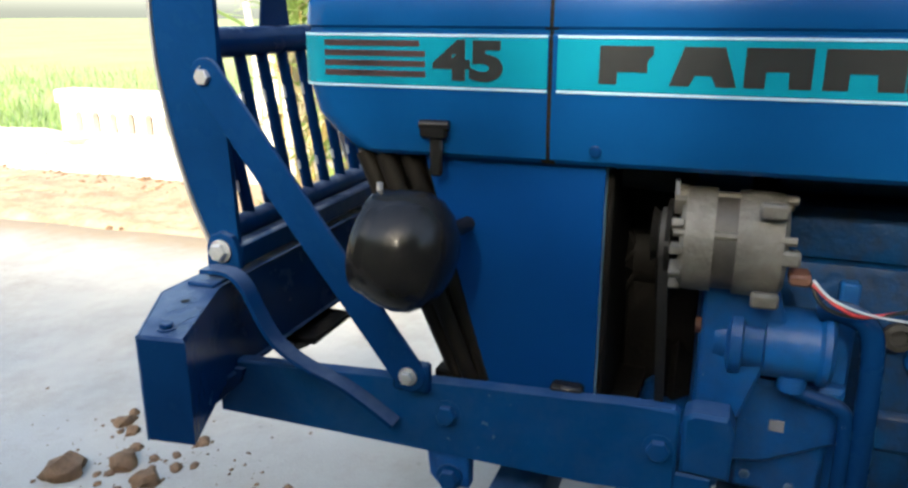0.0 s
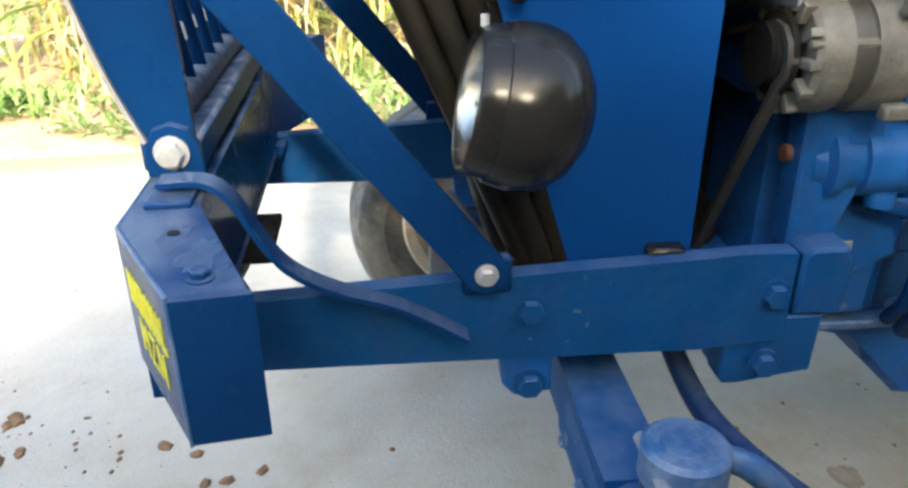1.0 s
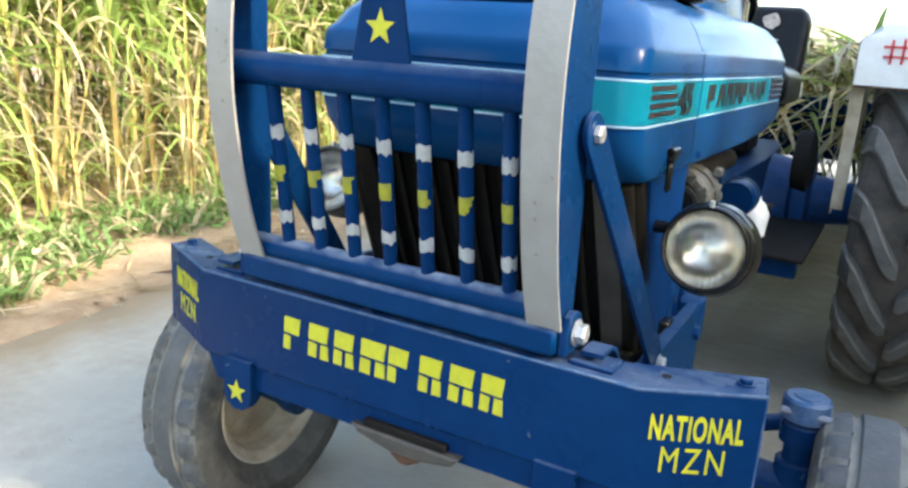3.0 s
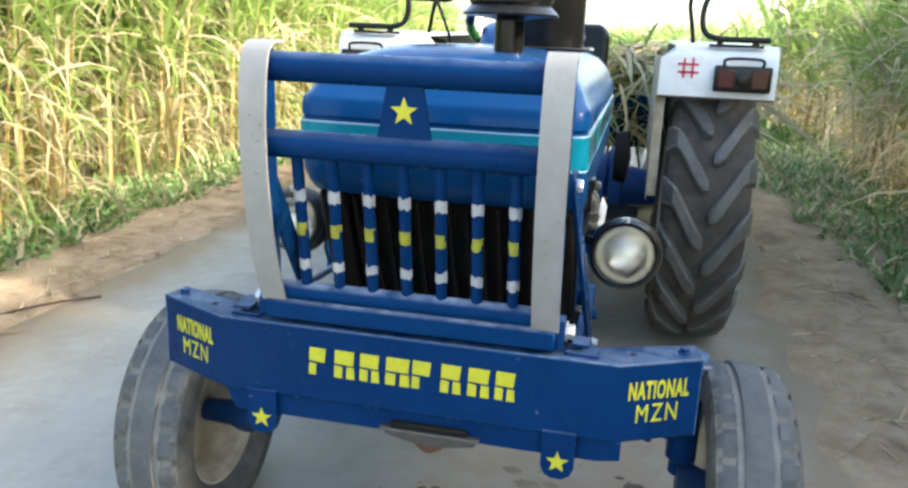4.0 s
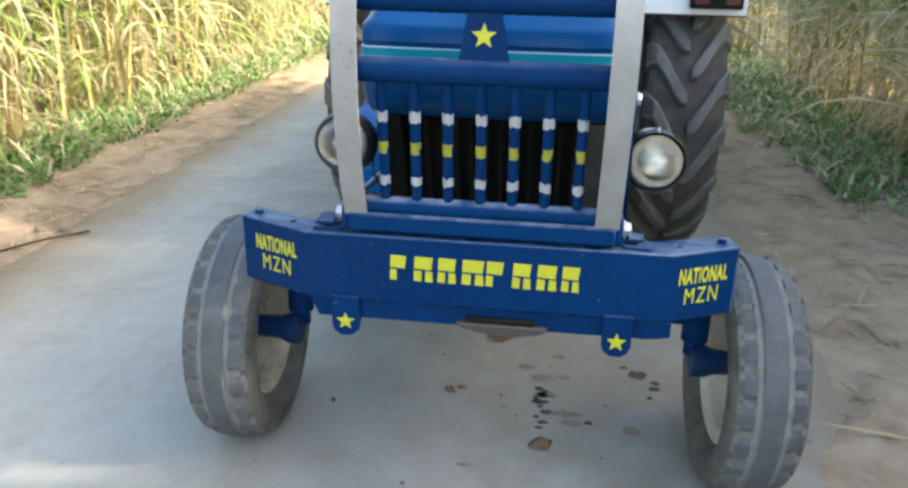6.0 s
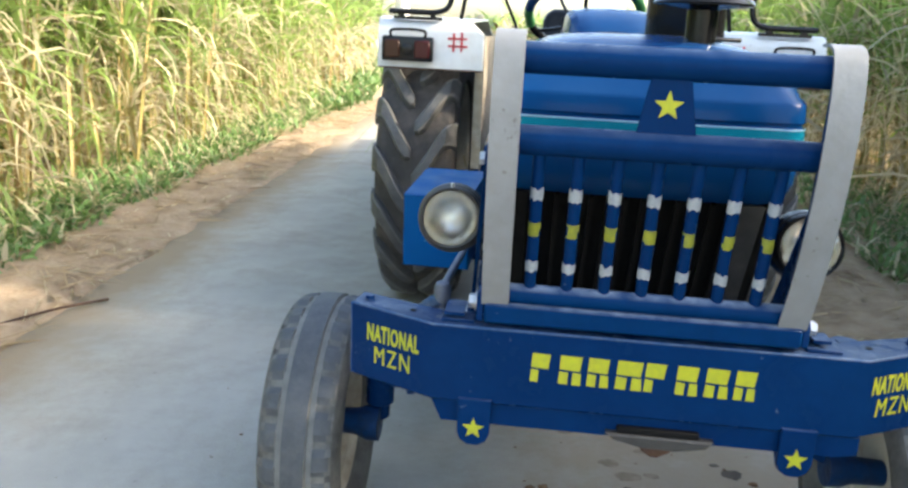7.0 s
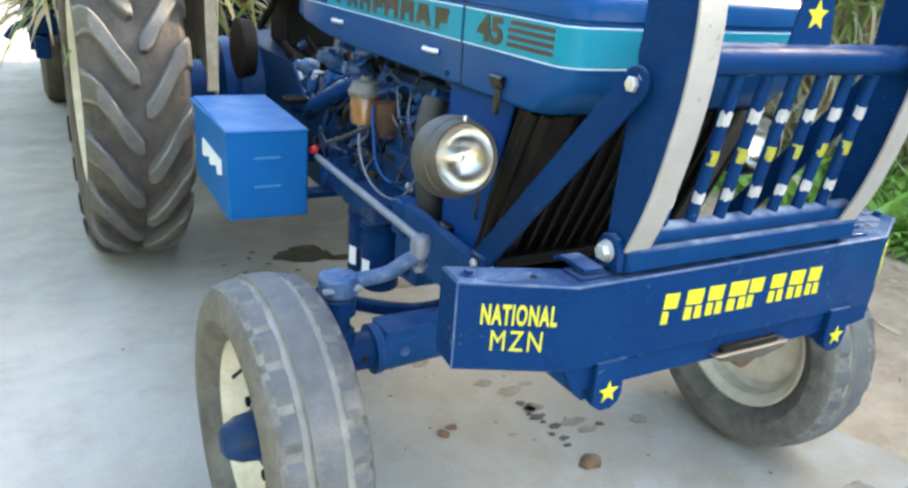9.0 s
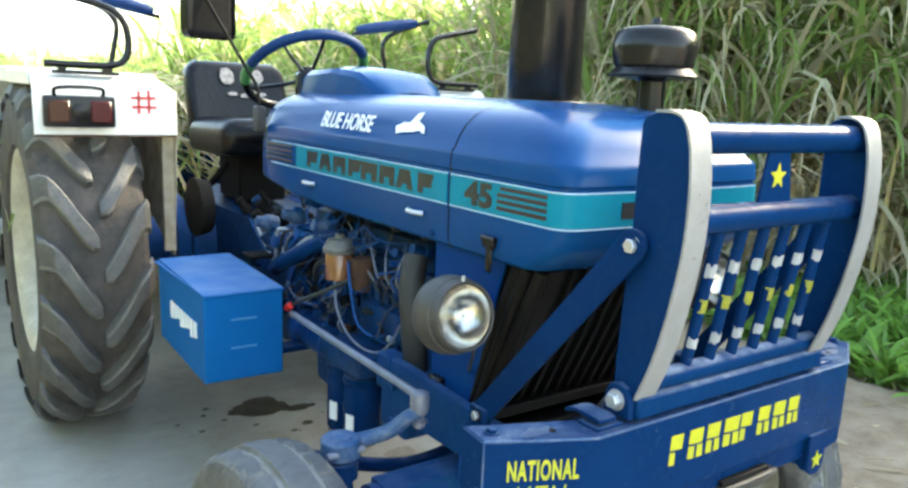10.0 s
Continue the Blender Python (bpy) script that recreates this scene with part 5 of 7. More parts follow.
for s in (-1, 1):
    part("rear_axle", lathe((s * 0.16, 2.55, 0.66), (s, 0, 0), [(0, 0.17), (0.10, 0.15), (0.12, 0.19), (0.17, 0.19), (0.18, 0.10), (0.34, 0.08), (0.34, 0)], 28), ENGINE_BLUE, T)
    part("brake_drum", lathe((s * 0.30, 2.10, 0.86), (s, 0, 0), [(0, 0.10), (0.05, 0.11), (0.06, 0.08), (0.07, 0.0)], 24), DARK, T)
    part("footplate", box(*sorted((s * 0.17, s * 0.42)), 1.62, 2.30, 0.60, 0.612, 0.003), DARK, T)
    part("footplate_bracket", box(*sorted((s * 0.15, s * 0.40)), 1.66, 1.72, 0.54, 0.60, 0.004), BLUE, T)
    part("pedal", box(*sorted((s * 0.22, s * 0.30)), 1.66, 1.74, 0.74, 0.755, 0.004), DARK, T)
    part("pedal_arm", tube([(s * 0.26, 1.70, 0.745), (s * 0.24, 1.80, 0.70), (s * 0.17, 1.92, 0.66)], 0.011, 8, 4), ENGINE_BLUE, T)
part("white_can", lathe((0.25, 1.66, 0.66), (0, 0, 1), [(0, 0), (0, 0.045), (0.07, 0.05), (0.10, 0.035), (0.11, 0.02), (0.12, 0.02), (0.12, 0)], 20), DECAL_WHITE, T, "white plastic reservoir")
part("white_filter", lathe((0.23, 1.42, 0.80), (0, 1, 0), [(0, 0), (0, 0.05), (0.02, 0.055), (0.10, 0.055), (0.12, 0.04), (0.12, 0)], 20), BLUE, T)

# tool box
toolbox = part("tool_box", prism([(-0.614, 1.153, 0.534), (-0.398, 1.153, 0.532), (-0.398, 1.153, 0.775), (-0.617, 1.153, 0.775)], (0.012, 0.47, 0.006), 0.005), TOOLBOX_BLUE, T, "azure blue sheet steel tool box")
part("lid_edge", box(-0.617, -0.396, 1.151, 1.626, 0.768, 0.774, 0.002), TOOLBOX_BLUE, toolbox)
for z in (0.702, 0.624):
    part("slot", box(-0.545, -0.475, 1.1505, 1.1538, z - 0.0025, z + 0.0025, 0), SLOT_BLUE, toolbox, "slightly paler slot")
for i in range(8):
    y = 1.47 - i * 0.034
    part("word_block", box(-0.6195 + 0.0255 * (y - 1.153), -0.6125 + 0.0255 * (y - 1.153), y - 0.009, y + 0.009, 0.634 + 0.008 * (i % 3), 0.684, 0), DECAL_WHITE, toolbox)
part("box_bracket", box(-0.42, -0.16, 1.34, 1.40, 0.515, 0.535, 0.004), BLUE, T)
part("box_bracket", box(-0.40, -0.37, 1.50, 1.66, 0.53, 0.61, 0.004), BLUE, T)


# rear wheels
def rear_wheel(s):
    c = Vector((-0.715 if s < 0 else 0.680, 2.505, 0.66))
    ax = (s, 0, 0)
    disc = part("rear_wheel", lathe(c, ax, [(-0.14, 0.36), (-0.15, 0.385), (-0.135, 0.37), (-0.11, 0.345), (0.11, 0.345), (0.135, 0.37), (0.15, 0.385), (0.142, 0.362), (0.115, 0.335), (0.06, 0.325), (0.045, 0.30), (0.03, 0.24), (0.015, 0.16), (0.02, 0.0)], 56), RIM, T, "white painted rear wheel, dusty")
    part("dish_back", lathe(c, ax, [(-0.14, 0.36), (-0.10, 0.335), (0.03, 0.32), (0.01, 0.16), (0.01, 0)], 40), RIM, disc)
    prof = [(-0.135, 0.37), (-0.162, 0.40), (-0.172, 0.47), (-0.170, 0.54), (-0.160, 0.588), (-0.140, 0.606), (-0.08, 0.618), (0, 0.622), (0.08, 0.618), (0.140, 0.606), (0.160, 0.588), (0.170, 0.54), (0.172, 0.47), (0.162, 0.40), (0.135, 0.37)]
    b = lathe(c, ax, prof, 72)
    part("tyre", b, TYRE_REAR, disc, "big rear tyre carcass, dusty brown", 30)
    lugs = 18
    def carcass(x):
        x = abs(x)
        return 0.622 - 0.016 * (x / 0.14) ** 2 if x < 0.14 else 0.606 - (x - 0.14) * 1.2
    jit = random.Random(31 + s)
    for side in (-1, 1):
        b = bmesh.new()
        rows = []
        for j in range(10):
            f = j / 9
            x = side * (0.176 - 0.170 * f)
            a = 0.31 * f ** 1.15 - 0.030 * math.sin(f * 6.0)
            hw = 0.054 + 0.018 * max(0.0, 0.22 - f) / 0.22 + 0.004 * math.sin(f * 3.1)
            if j >= 8:
                hw *= (0.86, 0.50)[j - 8]
            low = carcass(x) - 0.012 if j else 0.560
            top = min(carcass(x) + (0.045 if j else 0.0), 0.664) - (0.010 if j == 9 else 0) if j else 0.585
            rows.append([(x, a - hw * 1.55, low), (x, a - hw * 1.16, top - 0.008), (x, a - hw * 0.86, top), (x, a + hw * 0.86, top), (x, a + hw * 1.16, top - 0.008), (x, a + hw * 1.55, low)])
        rings = [[b.verts.new((x, -rr * math.cos(aa), -rr * math.sin(aa))) for x, aa, rr in row] for row in rows]
        for r0, r1 in zip(rings, rings[1:]):
            for q in range(5):
                b.faces.new((r0[q], r0[q + 1], r1[q + 1], r1[q])).material_index = q in (1, 3)
        b.faces.new(rings[-1])
        data = None
        for k in range(lugs):
            turn = 2 * math.pi * (k + (0.0 if side > 0 else 0.5)) / lugs + jit.uniform(-0.008, 0.008)
            if data is None:
                o = part("lug", b, [LUG, LUG_EDGE], disc, smooth=30)
                data = o.data
            else:
                o = new("lug", data)
                o.parent = disc
            o.matrix_basis = Matrix.Translation(c) @ Matrix.Rotation(turn, 4, "X")
    part("hub", lathe(c, ax, [(0.015, 0.10), (0.04, 0.095), (0.06, 0.06), (0.10, 0.05), (0.10, 0)], 24), ENGINE_BLUE, disc)
    for k in range(8):
        a = k * math.pi / 4
        part("wheel_nut", hexbolt(bmesh.new(), c + Vector((s * 0.024, 0.155 * math.cos(a), 0.155 * math.sin(a))), ax, 0.016, 0.02), DARK, disc)
    for k in range(8):
        a = k * math.pi / 4 + 0.2
        b = bmesh.new()
        add_box(b, *sorted((s * 0.03, s * 0.075)), -0.035, 0.035, 0.285, 0.345, 0.006, m=Matrix.Translation(c) @ Matrix.Rotation(a, 4, "X"))
        part("rim_clamp", b, RIM, disc)


rear_wheel(-1)
rear_wheel(1)

# fenders with lamps and grab rails
for s in (-1, 1):
    xi, xo = 0.445, 0.880
    b = bmesh.new()
    prof = [(1.950, 1.130), (1.956, 1.275), (1.968, 1.305), (1.995, 1.322), (2.02, 1.330), (2.90, 1.345), (3.10, 1.30), (3.22, 1.15)]
    inner = [(y + (0.008 if i < 3 else 0.0), z - (0.008 if i > 1 else 0)) for i, (y, z) in enumerate(prof)]
    add_prism(b, [(s * xi, y, z) for y, z in prof + inner[::-1]], (s * (xo - xi), 0, 0), 0.002)
    for v in b.verts:
        if abs(v.co.x) < xi + 0.02 and v.co.z > 1.285:
            v.co.x += s * 0.055
    fender = part("fender", b, FENDER, T, "white fender with a red painted mark")
    part("fender_lip", box(*sorted((s * (xo - 0.004), s * (xo + 0.006))), 2.000, 2.95, 1.285, 1.328, 0.002), FENDER, fender)
    pl = [(1.962, 1.130), (1.966, 1.268), (2.95, 1.272), (3.15, 1.15), (3.15, 0.85), (2.30, 0.80), (2.05, 0.70), (2.020, 0.70)]
    part("inner_panel", prism([(s * (xi - 0.004), y, z) for y, z in pl], (s * 0.004, 0, 0)), FENDER_IN, fender, "mud-stained inner panel")
    part("inner_flange", box(*sorted((s * (xi - 0.004), s * (xi + 0.035))), 2.005, 2.025, 0.72, 1.14, 0.002), FENDER_IN, fender)
    part("rust_edge", box(*sorted((s * (xi + 0.002), s * (xo - 0.002))), 1.949, 1.952, 1.126, 1.133, 0.001), RUST, fender, "rusty lower edge")
    lx = s * 0.752
    lamp = part("tail_lamp", box(lx - 0.105, lx + 0.105, 1.912, 1.948, 1.157, 1.256, 0.010, 2), BLACK, fender, "black lamp housing with red and amber lenses")
    part("lens", box(lx - 0.092, lx - 0.030, 1.907, 1.914, 1.172, 1.241, 0.004), LENS_AMBER if s < 0 else LENS_RED, lamp)
    part("lens", box(lx + 0.030, lx + 0.092, 1.907, 1.914, 1.172, 1.241, 0.004), LENS_RED if s < 0 else LENS_AMBER, lamp)
    part("middle_lens", lathe((lx, 1.914, 1.206), (0, -1, 0), [(0, 0.026), (0.010, 0.024), (0.014, 0.015), (0.012, 0.0)], 20), BLACK, lamp)
    part("lamp_hook", tube([(lx - 0.07, 1.930, 1.255), (lx - 0.06, 1.920, 1.280), (lx + 0.06, 1.920, 1.280), (lx + 0.07, 1.930, 1.255)], 0.006, 8, 4), BLACK, lamp)
    mx = s * 0.552
    b = bmesh.new()
    for x0, x1, z0, z1 in ((-0.040, 0.038, 0.010, 0.018), (-0.038, 0.040, -0.020, -0.012), (-0.020, -0.012, -0.038, 0.036), (0.012, 0.020, -0.036, 0.040)):
        add_box(b, mx + x0, mx + x1, 1.948, 1.950, 1.240 + z0, 1.240 + z1, 0)
    part("painted_mark", b, RED_PAINT, fender, "red painted mark", smooth=0)
    # front hoop, and the arm rest grip behind it
    b = tube([(s * 0.84, 1.975, 1.352), (s * 0.70, 1.975, 1.352), (s * 0.645, 1.975, 1.354), (s * 0.605, 1.978, 1.37), (s * 0.588, 1.980, 1.41), (s * 0.590, 1.985, 1.47), (s * 0.612, 1.990, 1.515), (s * 0.67, 2.000, 1.545), (s * 0.86, 2.030, 1.585)], 0.0115, 10, 5)
    rail = part("grab_rail", b, BLACK, T, "black tubular grab rail on the fender")
    part("rail_foot", box(*sorted((s * 0.62, s * 0.82)), 1.962, 1.990, 1.322, 1.334, 0.003), BLACK, rail)
    for k in (0.66, 0.79):
        part("foot_spacer", box(*sorted((s * (k - 0.012), s * (k + 0.012))), 1.967, 1.985, 1.333, 1.345, 0.002), BLACK, rail)
    arm = part("arm_rest", tube([(s * 0.58, 2.30, 1.335), (s * 0.565, 2.30, 1.42), (s * 0.552, 2.30, 1.49), (s * 0.565, 2.30, 1.53), (s * 0.61, 2.30, 1.563), (s * 0.79, 2.30, 1.632)], 0.0095, 10, 5), BLACK, T, "black bent arm with a blue padded grip")
    part("grip", lathe((s * 0.42, 2.30, 1.562), (s * 0.37, 0, 0.068), [(0, 0), (0.004, 0.014), (0.03, 0.021), (0.10, 0.024), (0.22, 0.024), (0.29, 0.020), (0.31, 0.012), (0.312, 0)], 14), GRIP, arm, "blue wrapped grip")
    part("grip_bar", tube([(s * 0.40, 2.30, 1.545), (s * 0.60, 2.30, 1.580), (s * 0.79, 2.30, 1.625)], 0.008, 8, 4), BLACK, arm)
part("mirror_rod", tube([(-0.30, 1.57, 1.20), (-0.305, 1.575, 1.30), (-0.33, 1.60, 1.36), (-0.44, 1.67, 1.58)], 0.0055, 8, 4), DARK, T)
part("mirror_foot", box(-0.315, -0.288, 1.545, 1.595, 1.17, 1.25, 0.005), RUBBER, T)
mirror = part("mirror", box(-0.09, 0.09, -0.012, 0.016, -0.14, 0.14, 0.03, 3, m=Matrix.Translation((-0.415, 1.69, 1.585)) @ Matrix.Rotation(radians(18), 4, "Z")), BLACK, T, "black mirror housing seen from its back")

# seat and steering
b = box(-0.23, 0.23, 2.10, 2.58, 1.03, 1.17, 0.06, 4)
for v in b.verts:
    v.co.z += 0.03 * (1 - (v.co.x / 0.23) ** 2) - 0.05 * max(0.0, (v.co.y - 2.35))
seat = part("driver_seat", b, SEAT, T, "black vinyl driver seat with shiny worn back")
b = box(-0.22, 0.22, 2.54, 2.65, 1.10, 1.44, 0.052, 5)
for v in b.verts:
    v.co.y += (v.co.z - 1.10) * 0.25 - 0.9 * (v.co.x ** 2)
    if v.co.z > 1.33:
        v.co.z -= 1.2 * v.co.x ** 2
part("backrest", b, SEAT, seat)
part("seat_roll", tube([(-0.21, 2.15, 1.12), (0, 2.095, 1.13), (0.21, 2.15, 1.12)], 0.04, 12, 5), SEAT, seat)
def on_back(x, z):
    return 2.5135 + (z - 1.10) * 0.25


for px, pz, w, h, sd in ((-0.055, 1.345, 0.030, 0.034, 1), (0.075, 1.345, 0.034, 0.030, 2), (-0.035, 1.272, 0.022, 0.008, 3), (0.03, 1.266, 0.030, 0.009, 4), (0.095, 1.272, 0.020, 0.007, 5)):
    edge = []
    for k in range(14):
        q = 2 * math.pi * k / 14
        g = 1 + 0.35 * noise.noise((math.cos(q) * 2 + sd * 3, math.sin(q) * 2, sd))
        edge.append((px + w * g * math.cos(q), on_back(px + w * g * math.cos(q), pz + h * g * math.sin(q)) - 0.001, pz + h * g * math.sin(q)))
    part("torn_patch", prism(edge, (0, -0.003, 0)), FOAM, seat, "pale foam showing through torn vinyl", smooth=0)
part("seat_stand", box(-0.10, 0.10, 2.30, 2.55, 0.84, 1.04, 0.01), DARK, seat)
part("seat_spring", tube([(-0.18, 2.20, 1.02), (-0.19, 2.30, 0.95), (-0.17, 2.45, 0.90)], 0.014, 8, 4), DARK, seat)
column = part("steering_column", cyl((-0.04, 1.52, 1.20), (-0.05, 1.74, 1.35), 0.022, seg=14), BLACK, T)
m = Matrix.Translation((-0.065, 1.75, 1.362)) @ Matrix.Rotation(radians(-36), 4, "X")
ring = [m @ Vector((0.205 * math.cos(a), 0.205 * math.sin(a), 0)) for a in [2 * math.pi * k / 40 for k in range(41)]]
wheel = part("steering_wheel", tube(ring, 0.0150, 10, 0), BLACK, column, "black steering wheel partly wrapped in blue")
for a0, a1, tape in ((21, 36, GRIP), (36, 39, GREEN_TAPE), (18, 21, GREEN_TAPE)):
    part("rim_wrap", tube(ring[a0:a1 + 1], 0.0178, 10, 0), tape, wheel, "wrapped rim")
for k in range(3):
    a = 2 * math.pi * k / 3 + 0.5
    part("spoke", tube([m @ Vector((0, 0, -0.03)), m @ Vector((0.1 * math.cos(a), 0.1 * math.sin(a), -0.02)), m @ Vector((0.2 * math.cos(a), 0.2 * math.sin(a), 0))], 0.007, 8, 3), BLACK, column)
part("wheel_boss", lathe((-0.065, 1.75, 1.362), m.to_3x3() @ Vector((0, 0, 1)), [(-0.03, 0.035), (0.0, 0.035), (0.01, 0.02), (0.012, 0)], 16), BLACK, column)
part("hand_lever", tube([(-0.10, 1.60, 1.32), (-0.15, 1.66, 1.40), (-0.17, 1.70, 1.45)], 0.006, 8, 3), BLACK, T)
part("gear_lever", tube([(0.03, 1.95, 0.82), (0.02, 1.98, 1.0), (0.05, 2.0, 1.16)], 0.009, 8, 4), BLACK, T)
part("hitch_bar", box(-0.05, 0.05, 2.70, 3.45, 0.42, 0.46, 0.006), DARK, T)

# ---- ground, road and verges ----
SOIL = shader("pale_dry_soil", (0.36, 0.275, 0.195), 0.95, 0.0, (0.24, 0.178, 0.122), 2.2, 0.85, 0.9, 26, 0.0, (0.42, 0.33, 0.235), 0.45, spec=0.2)
FIELD = shader("young_rice_green", (0.21, 0.26, 0.11), 0.9, 0.0, (0.27, 0.31, 0.16), 0.25, 0.8, 0.5, 14, 0.0, (0.34, 0.38, 0.14), 0.4, spec=0.1)
CONCRETE = shader("road_concrete", (0.405, 0.39, 0.36), 0.9, 0.0, (0.32, 0.307, 0.282), 1.1, 0.95, 0.25, 140, 0.0, (0.48, 0.445, 0.395), 0.5, spec=0.2)
cn, cl = CONCRETE.node_tree.nodes, CONCRETE.node_tree.links
cb = cn["Principled BSDF"]
was = cb.inputs["Base Color"].links[0].from_socket
coord = cn.new("ShaderNodeTexCoord")
spots = cn.new("ShaderNodeTexVoronoi")
spots.inputs["Scale"].default_value, spots.inputs["Randomness"].default_value = 16.0, 1.0
cl.new(coord.outputs["Object"], spots.inputs["Vector"])
dot = cn.new("ShaderNodeMapRange")
dot.inputs[1].default_value, dot.inputs[2].default_value, dot.inputs[3].default_value, dot.inputs[4].default_value = 0.05, 0.16, 0.75, 0.0
cl.new(spots.outputs["Distance"], dot.inputs[0])
patch = cn.new("ShaderNodeTexNoise")
patch.inputs["Scale"].default_value, patch.inputs["Detail"].default_value, patch.inputs["Roughness"].default_value = 2.6, 9.0, 0.72
cl.new(coord.outputs["Object"], patch.inputs["Vector"])
few = cn.new("ShaderNodeMapRange")
few.inputs[1].default_value, few.inputs[2].default_value = 0.52, 0.66
cl.new(patch.outputs["Fac"], few.inputs[0])
both = cn.new("ShaderNodeMath")
both.operation = "MULTIPLY"
cl.new(dot.outputs[0], both.inputs[0])
cl.new(few.outputs[0], both.inputs[1])
soil_mix = cn.new("ShaderNodeMix")
soil_mix.data_type = "RGBA"
soil_mix.inputs["B"].default_value = (0.13, 0.10, 0.075, 1)
cl.new(both.outputs[0], soil_mix.inputs["Factor"])
cl.new(was, soil_mix.inputs["A"])
worn = cn.new("ShaderNodeMix")
worn.data_type = "RGBA"
worn.inputs["B"].default_value = (0.27, 0.245, 0.212, 1)
faint = cn.new("ShaderNodeMapRange")
faint.inputs[1].default_value, faint.inputs[2].default_value, faint.inputs[4].default_value = 0.46, 0.70, 0.75
cl.new(patch.outputs["Fac"], faint.inputs[0])
cl.new(faint.outputs[0], worn.inputs["Factor"])
cl.new(soil_mix.outputs["Result"], worn.inputs["A"])
# soil carried onto road edges in ragged patches, plus shade painted at the right
side_dirt_shade = cn.new("ShaderNodeAttribute")
side_dirt_shade.attribute_name = "edge_dirt_shade"
ragged = cn.new("ShaderNodeTexNoise")
ragged.inputs["Scale"].default_value, ragged.inputs["Detail"].default_value, ragged.inputs["Roughness"].default_value = 5.0, 9.0, 0.7
cl.new(coord.outputs["Object"], ragged.inputs["Vector"])
plus = cn.new("ShaderNodeMath")
plus.operation = "ADD"
cl.new(side_dirt_shade.outputs["Fac"], plus.inputs[0])
cl.new(ragged.outputs["Fac"], plus.inputs[1])
cover = cn.new("ShaderNodeMapRange")
cover.inputs[1].default_value, cover.inputs[2].default_value, cover.inputs[4].default_value = 0.62, 1.25, 0.9
cl.new(plus.outputs[0], cover.inputs[0])
edge_mix = cn.new("ShaderNodeMix")
edge_mix.data_type = "RGBA"
edge_mix.inputs["B"].default_value = (0.255, 0.195, 0.135, 1)
cl.new(cover.outputs[0], edge_mix.inputs["Factor"])
# brown soil, old oil and the shade under the tractor, painted as one spot
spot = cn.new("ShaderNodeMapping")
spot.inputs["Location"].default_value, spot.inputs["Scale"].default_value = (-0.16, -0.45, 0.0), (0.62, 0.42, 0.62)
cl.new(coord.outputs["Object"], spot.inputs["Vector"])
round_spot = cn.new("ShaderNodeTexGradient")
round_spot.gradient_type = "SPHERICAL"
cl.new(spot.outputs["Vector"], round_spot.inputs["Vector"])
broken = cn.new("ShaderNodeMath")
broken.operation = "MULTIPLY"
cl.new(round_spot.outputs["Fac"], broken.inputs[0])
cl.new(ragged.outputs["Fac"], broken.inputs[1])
soil_shade = cn.new("ShaderNodeMapRange")
soil_shade.inputs[1].default_value, soil_shade.inputs[2].default_value, soil_shade.inputs[4].default_value = 0.10, 0.42, 0.5
cl.new(broken.outputs[0], soil_shade.inputs[0])
soil_shade_mix = cn.new("ShaderNodeMix")
soil_shade_mix.data_type = "RGBA"
soil_shade_mix.inputs["B"].default_value = (0.235, 0.195, 0.15, 1)
cl.new(soil_shade.outputs[0], soil_shade_mix.inputs["Factor"])
cl.new(worn.outputs["Result"], soil_shade_mix.inputs["A"])
cl.new(soil_shade_mix.outputs["Result"], edge_mix.inputs["A"])
cl.new(edge_mix.outputs["Result"], cb.inputs["Base Color"])
LIMEWASH = shader("limewashed_masonry", (0.78, 0.76, 0.72), 0.9, 0.0, (0.62, 0.58, 0.52), 3, 0.6, 0.3, 30, 0.0, (0.4, 0.34, 0.27), 0.25)
OPENING_SHADE = shader("opening_shade_grey", (0.30, 0.27, 0.225), 0.95, 0.0, (0.20, 0.18, 0.15), 8, 0.8, 0.4, 40)
# pale soil with its overexposed sunlit glare put into the colour
GLARE_SOIL = shader("sunlit_white_soil", (0.66, 0.62, 0.55), 0.95, 0.0, (0.52, 0.47, 0.39), 2.5, 0.7, 0.7, 40, 0.0, (0.40, 0.34, 0.26), 0.25, spec=0.15)
DIRT = shader("trodden_brown_dirt", (0.36, 0.26, 0.175), 0.95, 0.0, (0.22, 0.15, 0.098), 4, 0.85, 0.9, 35, 0.0, (0.46, 0.37, 0.27), 0.5, spec=0.15)
CLOD = shader("dried_mud_clod", (0.20, 0.125, 0.078), 0.95, 0.0, (0.10, 0.064, 0.042), 25, 0.8, 0.6, 60, spec=0.1)
STAIN = shader("oil_soaked_concrete", (0.035, 0.027, 0.021), 0.6, 0.0, (0.08, 0.066, 0.052), 14, 0.8, 0.3, 60)
MUD = shader("damp_mud_smear", (0.16, 0.13, 0.10), 0.85, 0.0, (0.27, 0.23, 0.185), 20, 0.8, 0.5, 60)
LEAF_GREEN = shader("cane_leaf_green", (0.30, 0.41, 0.125), 0.5, 0.0, (0.21, 0.30, 0.08), 2.0, 0.7, island=0.4, translucent=0.64)
LEAF_DRY = shader("cane_leaf_dry", (0.62, 0.555, 0.39), 0.75, 0.0, (0.48, 0.40, 0.26), 2.5, 0.8, island=0.35, translucent=0.58)
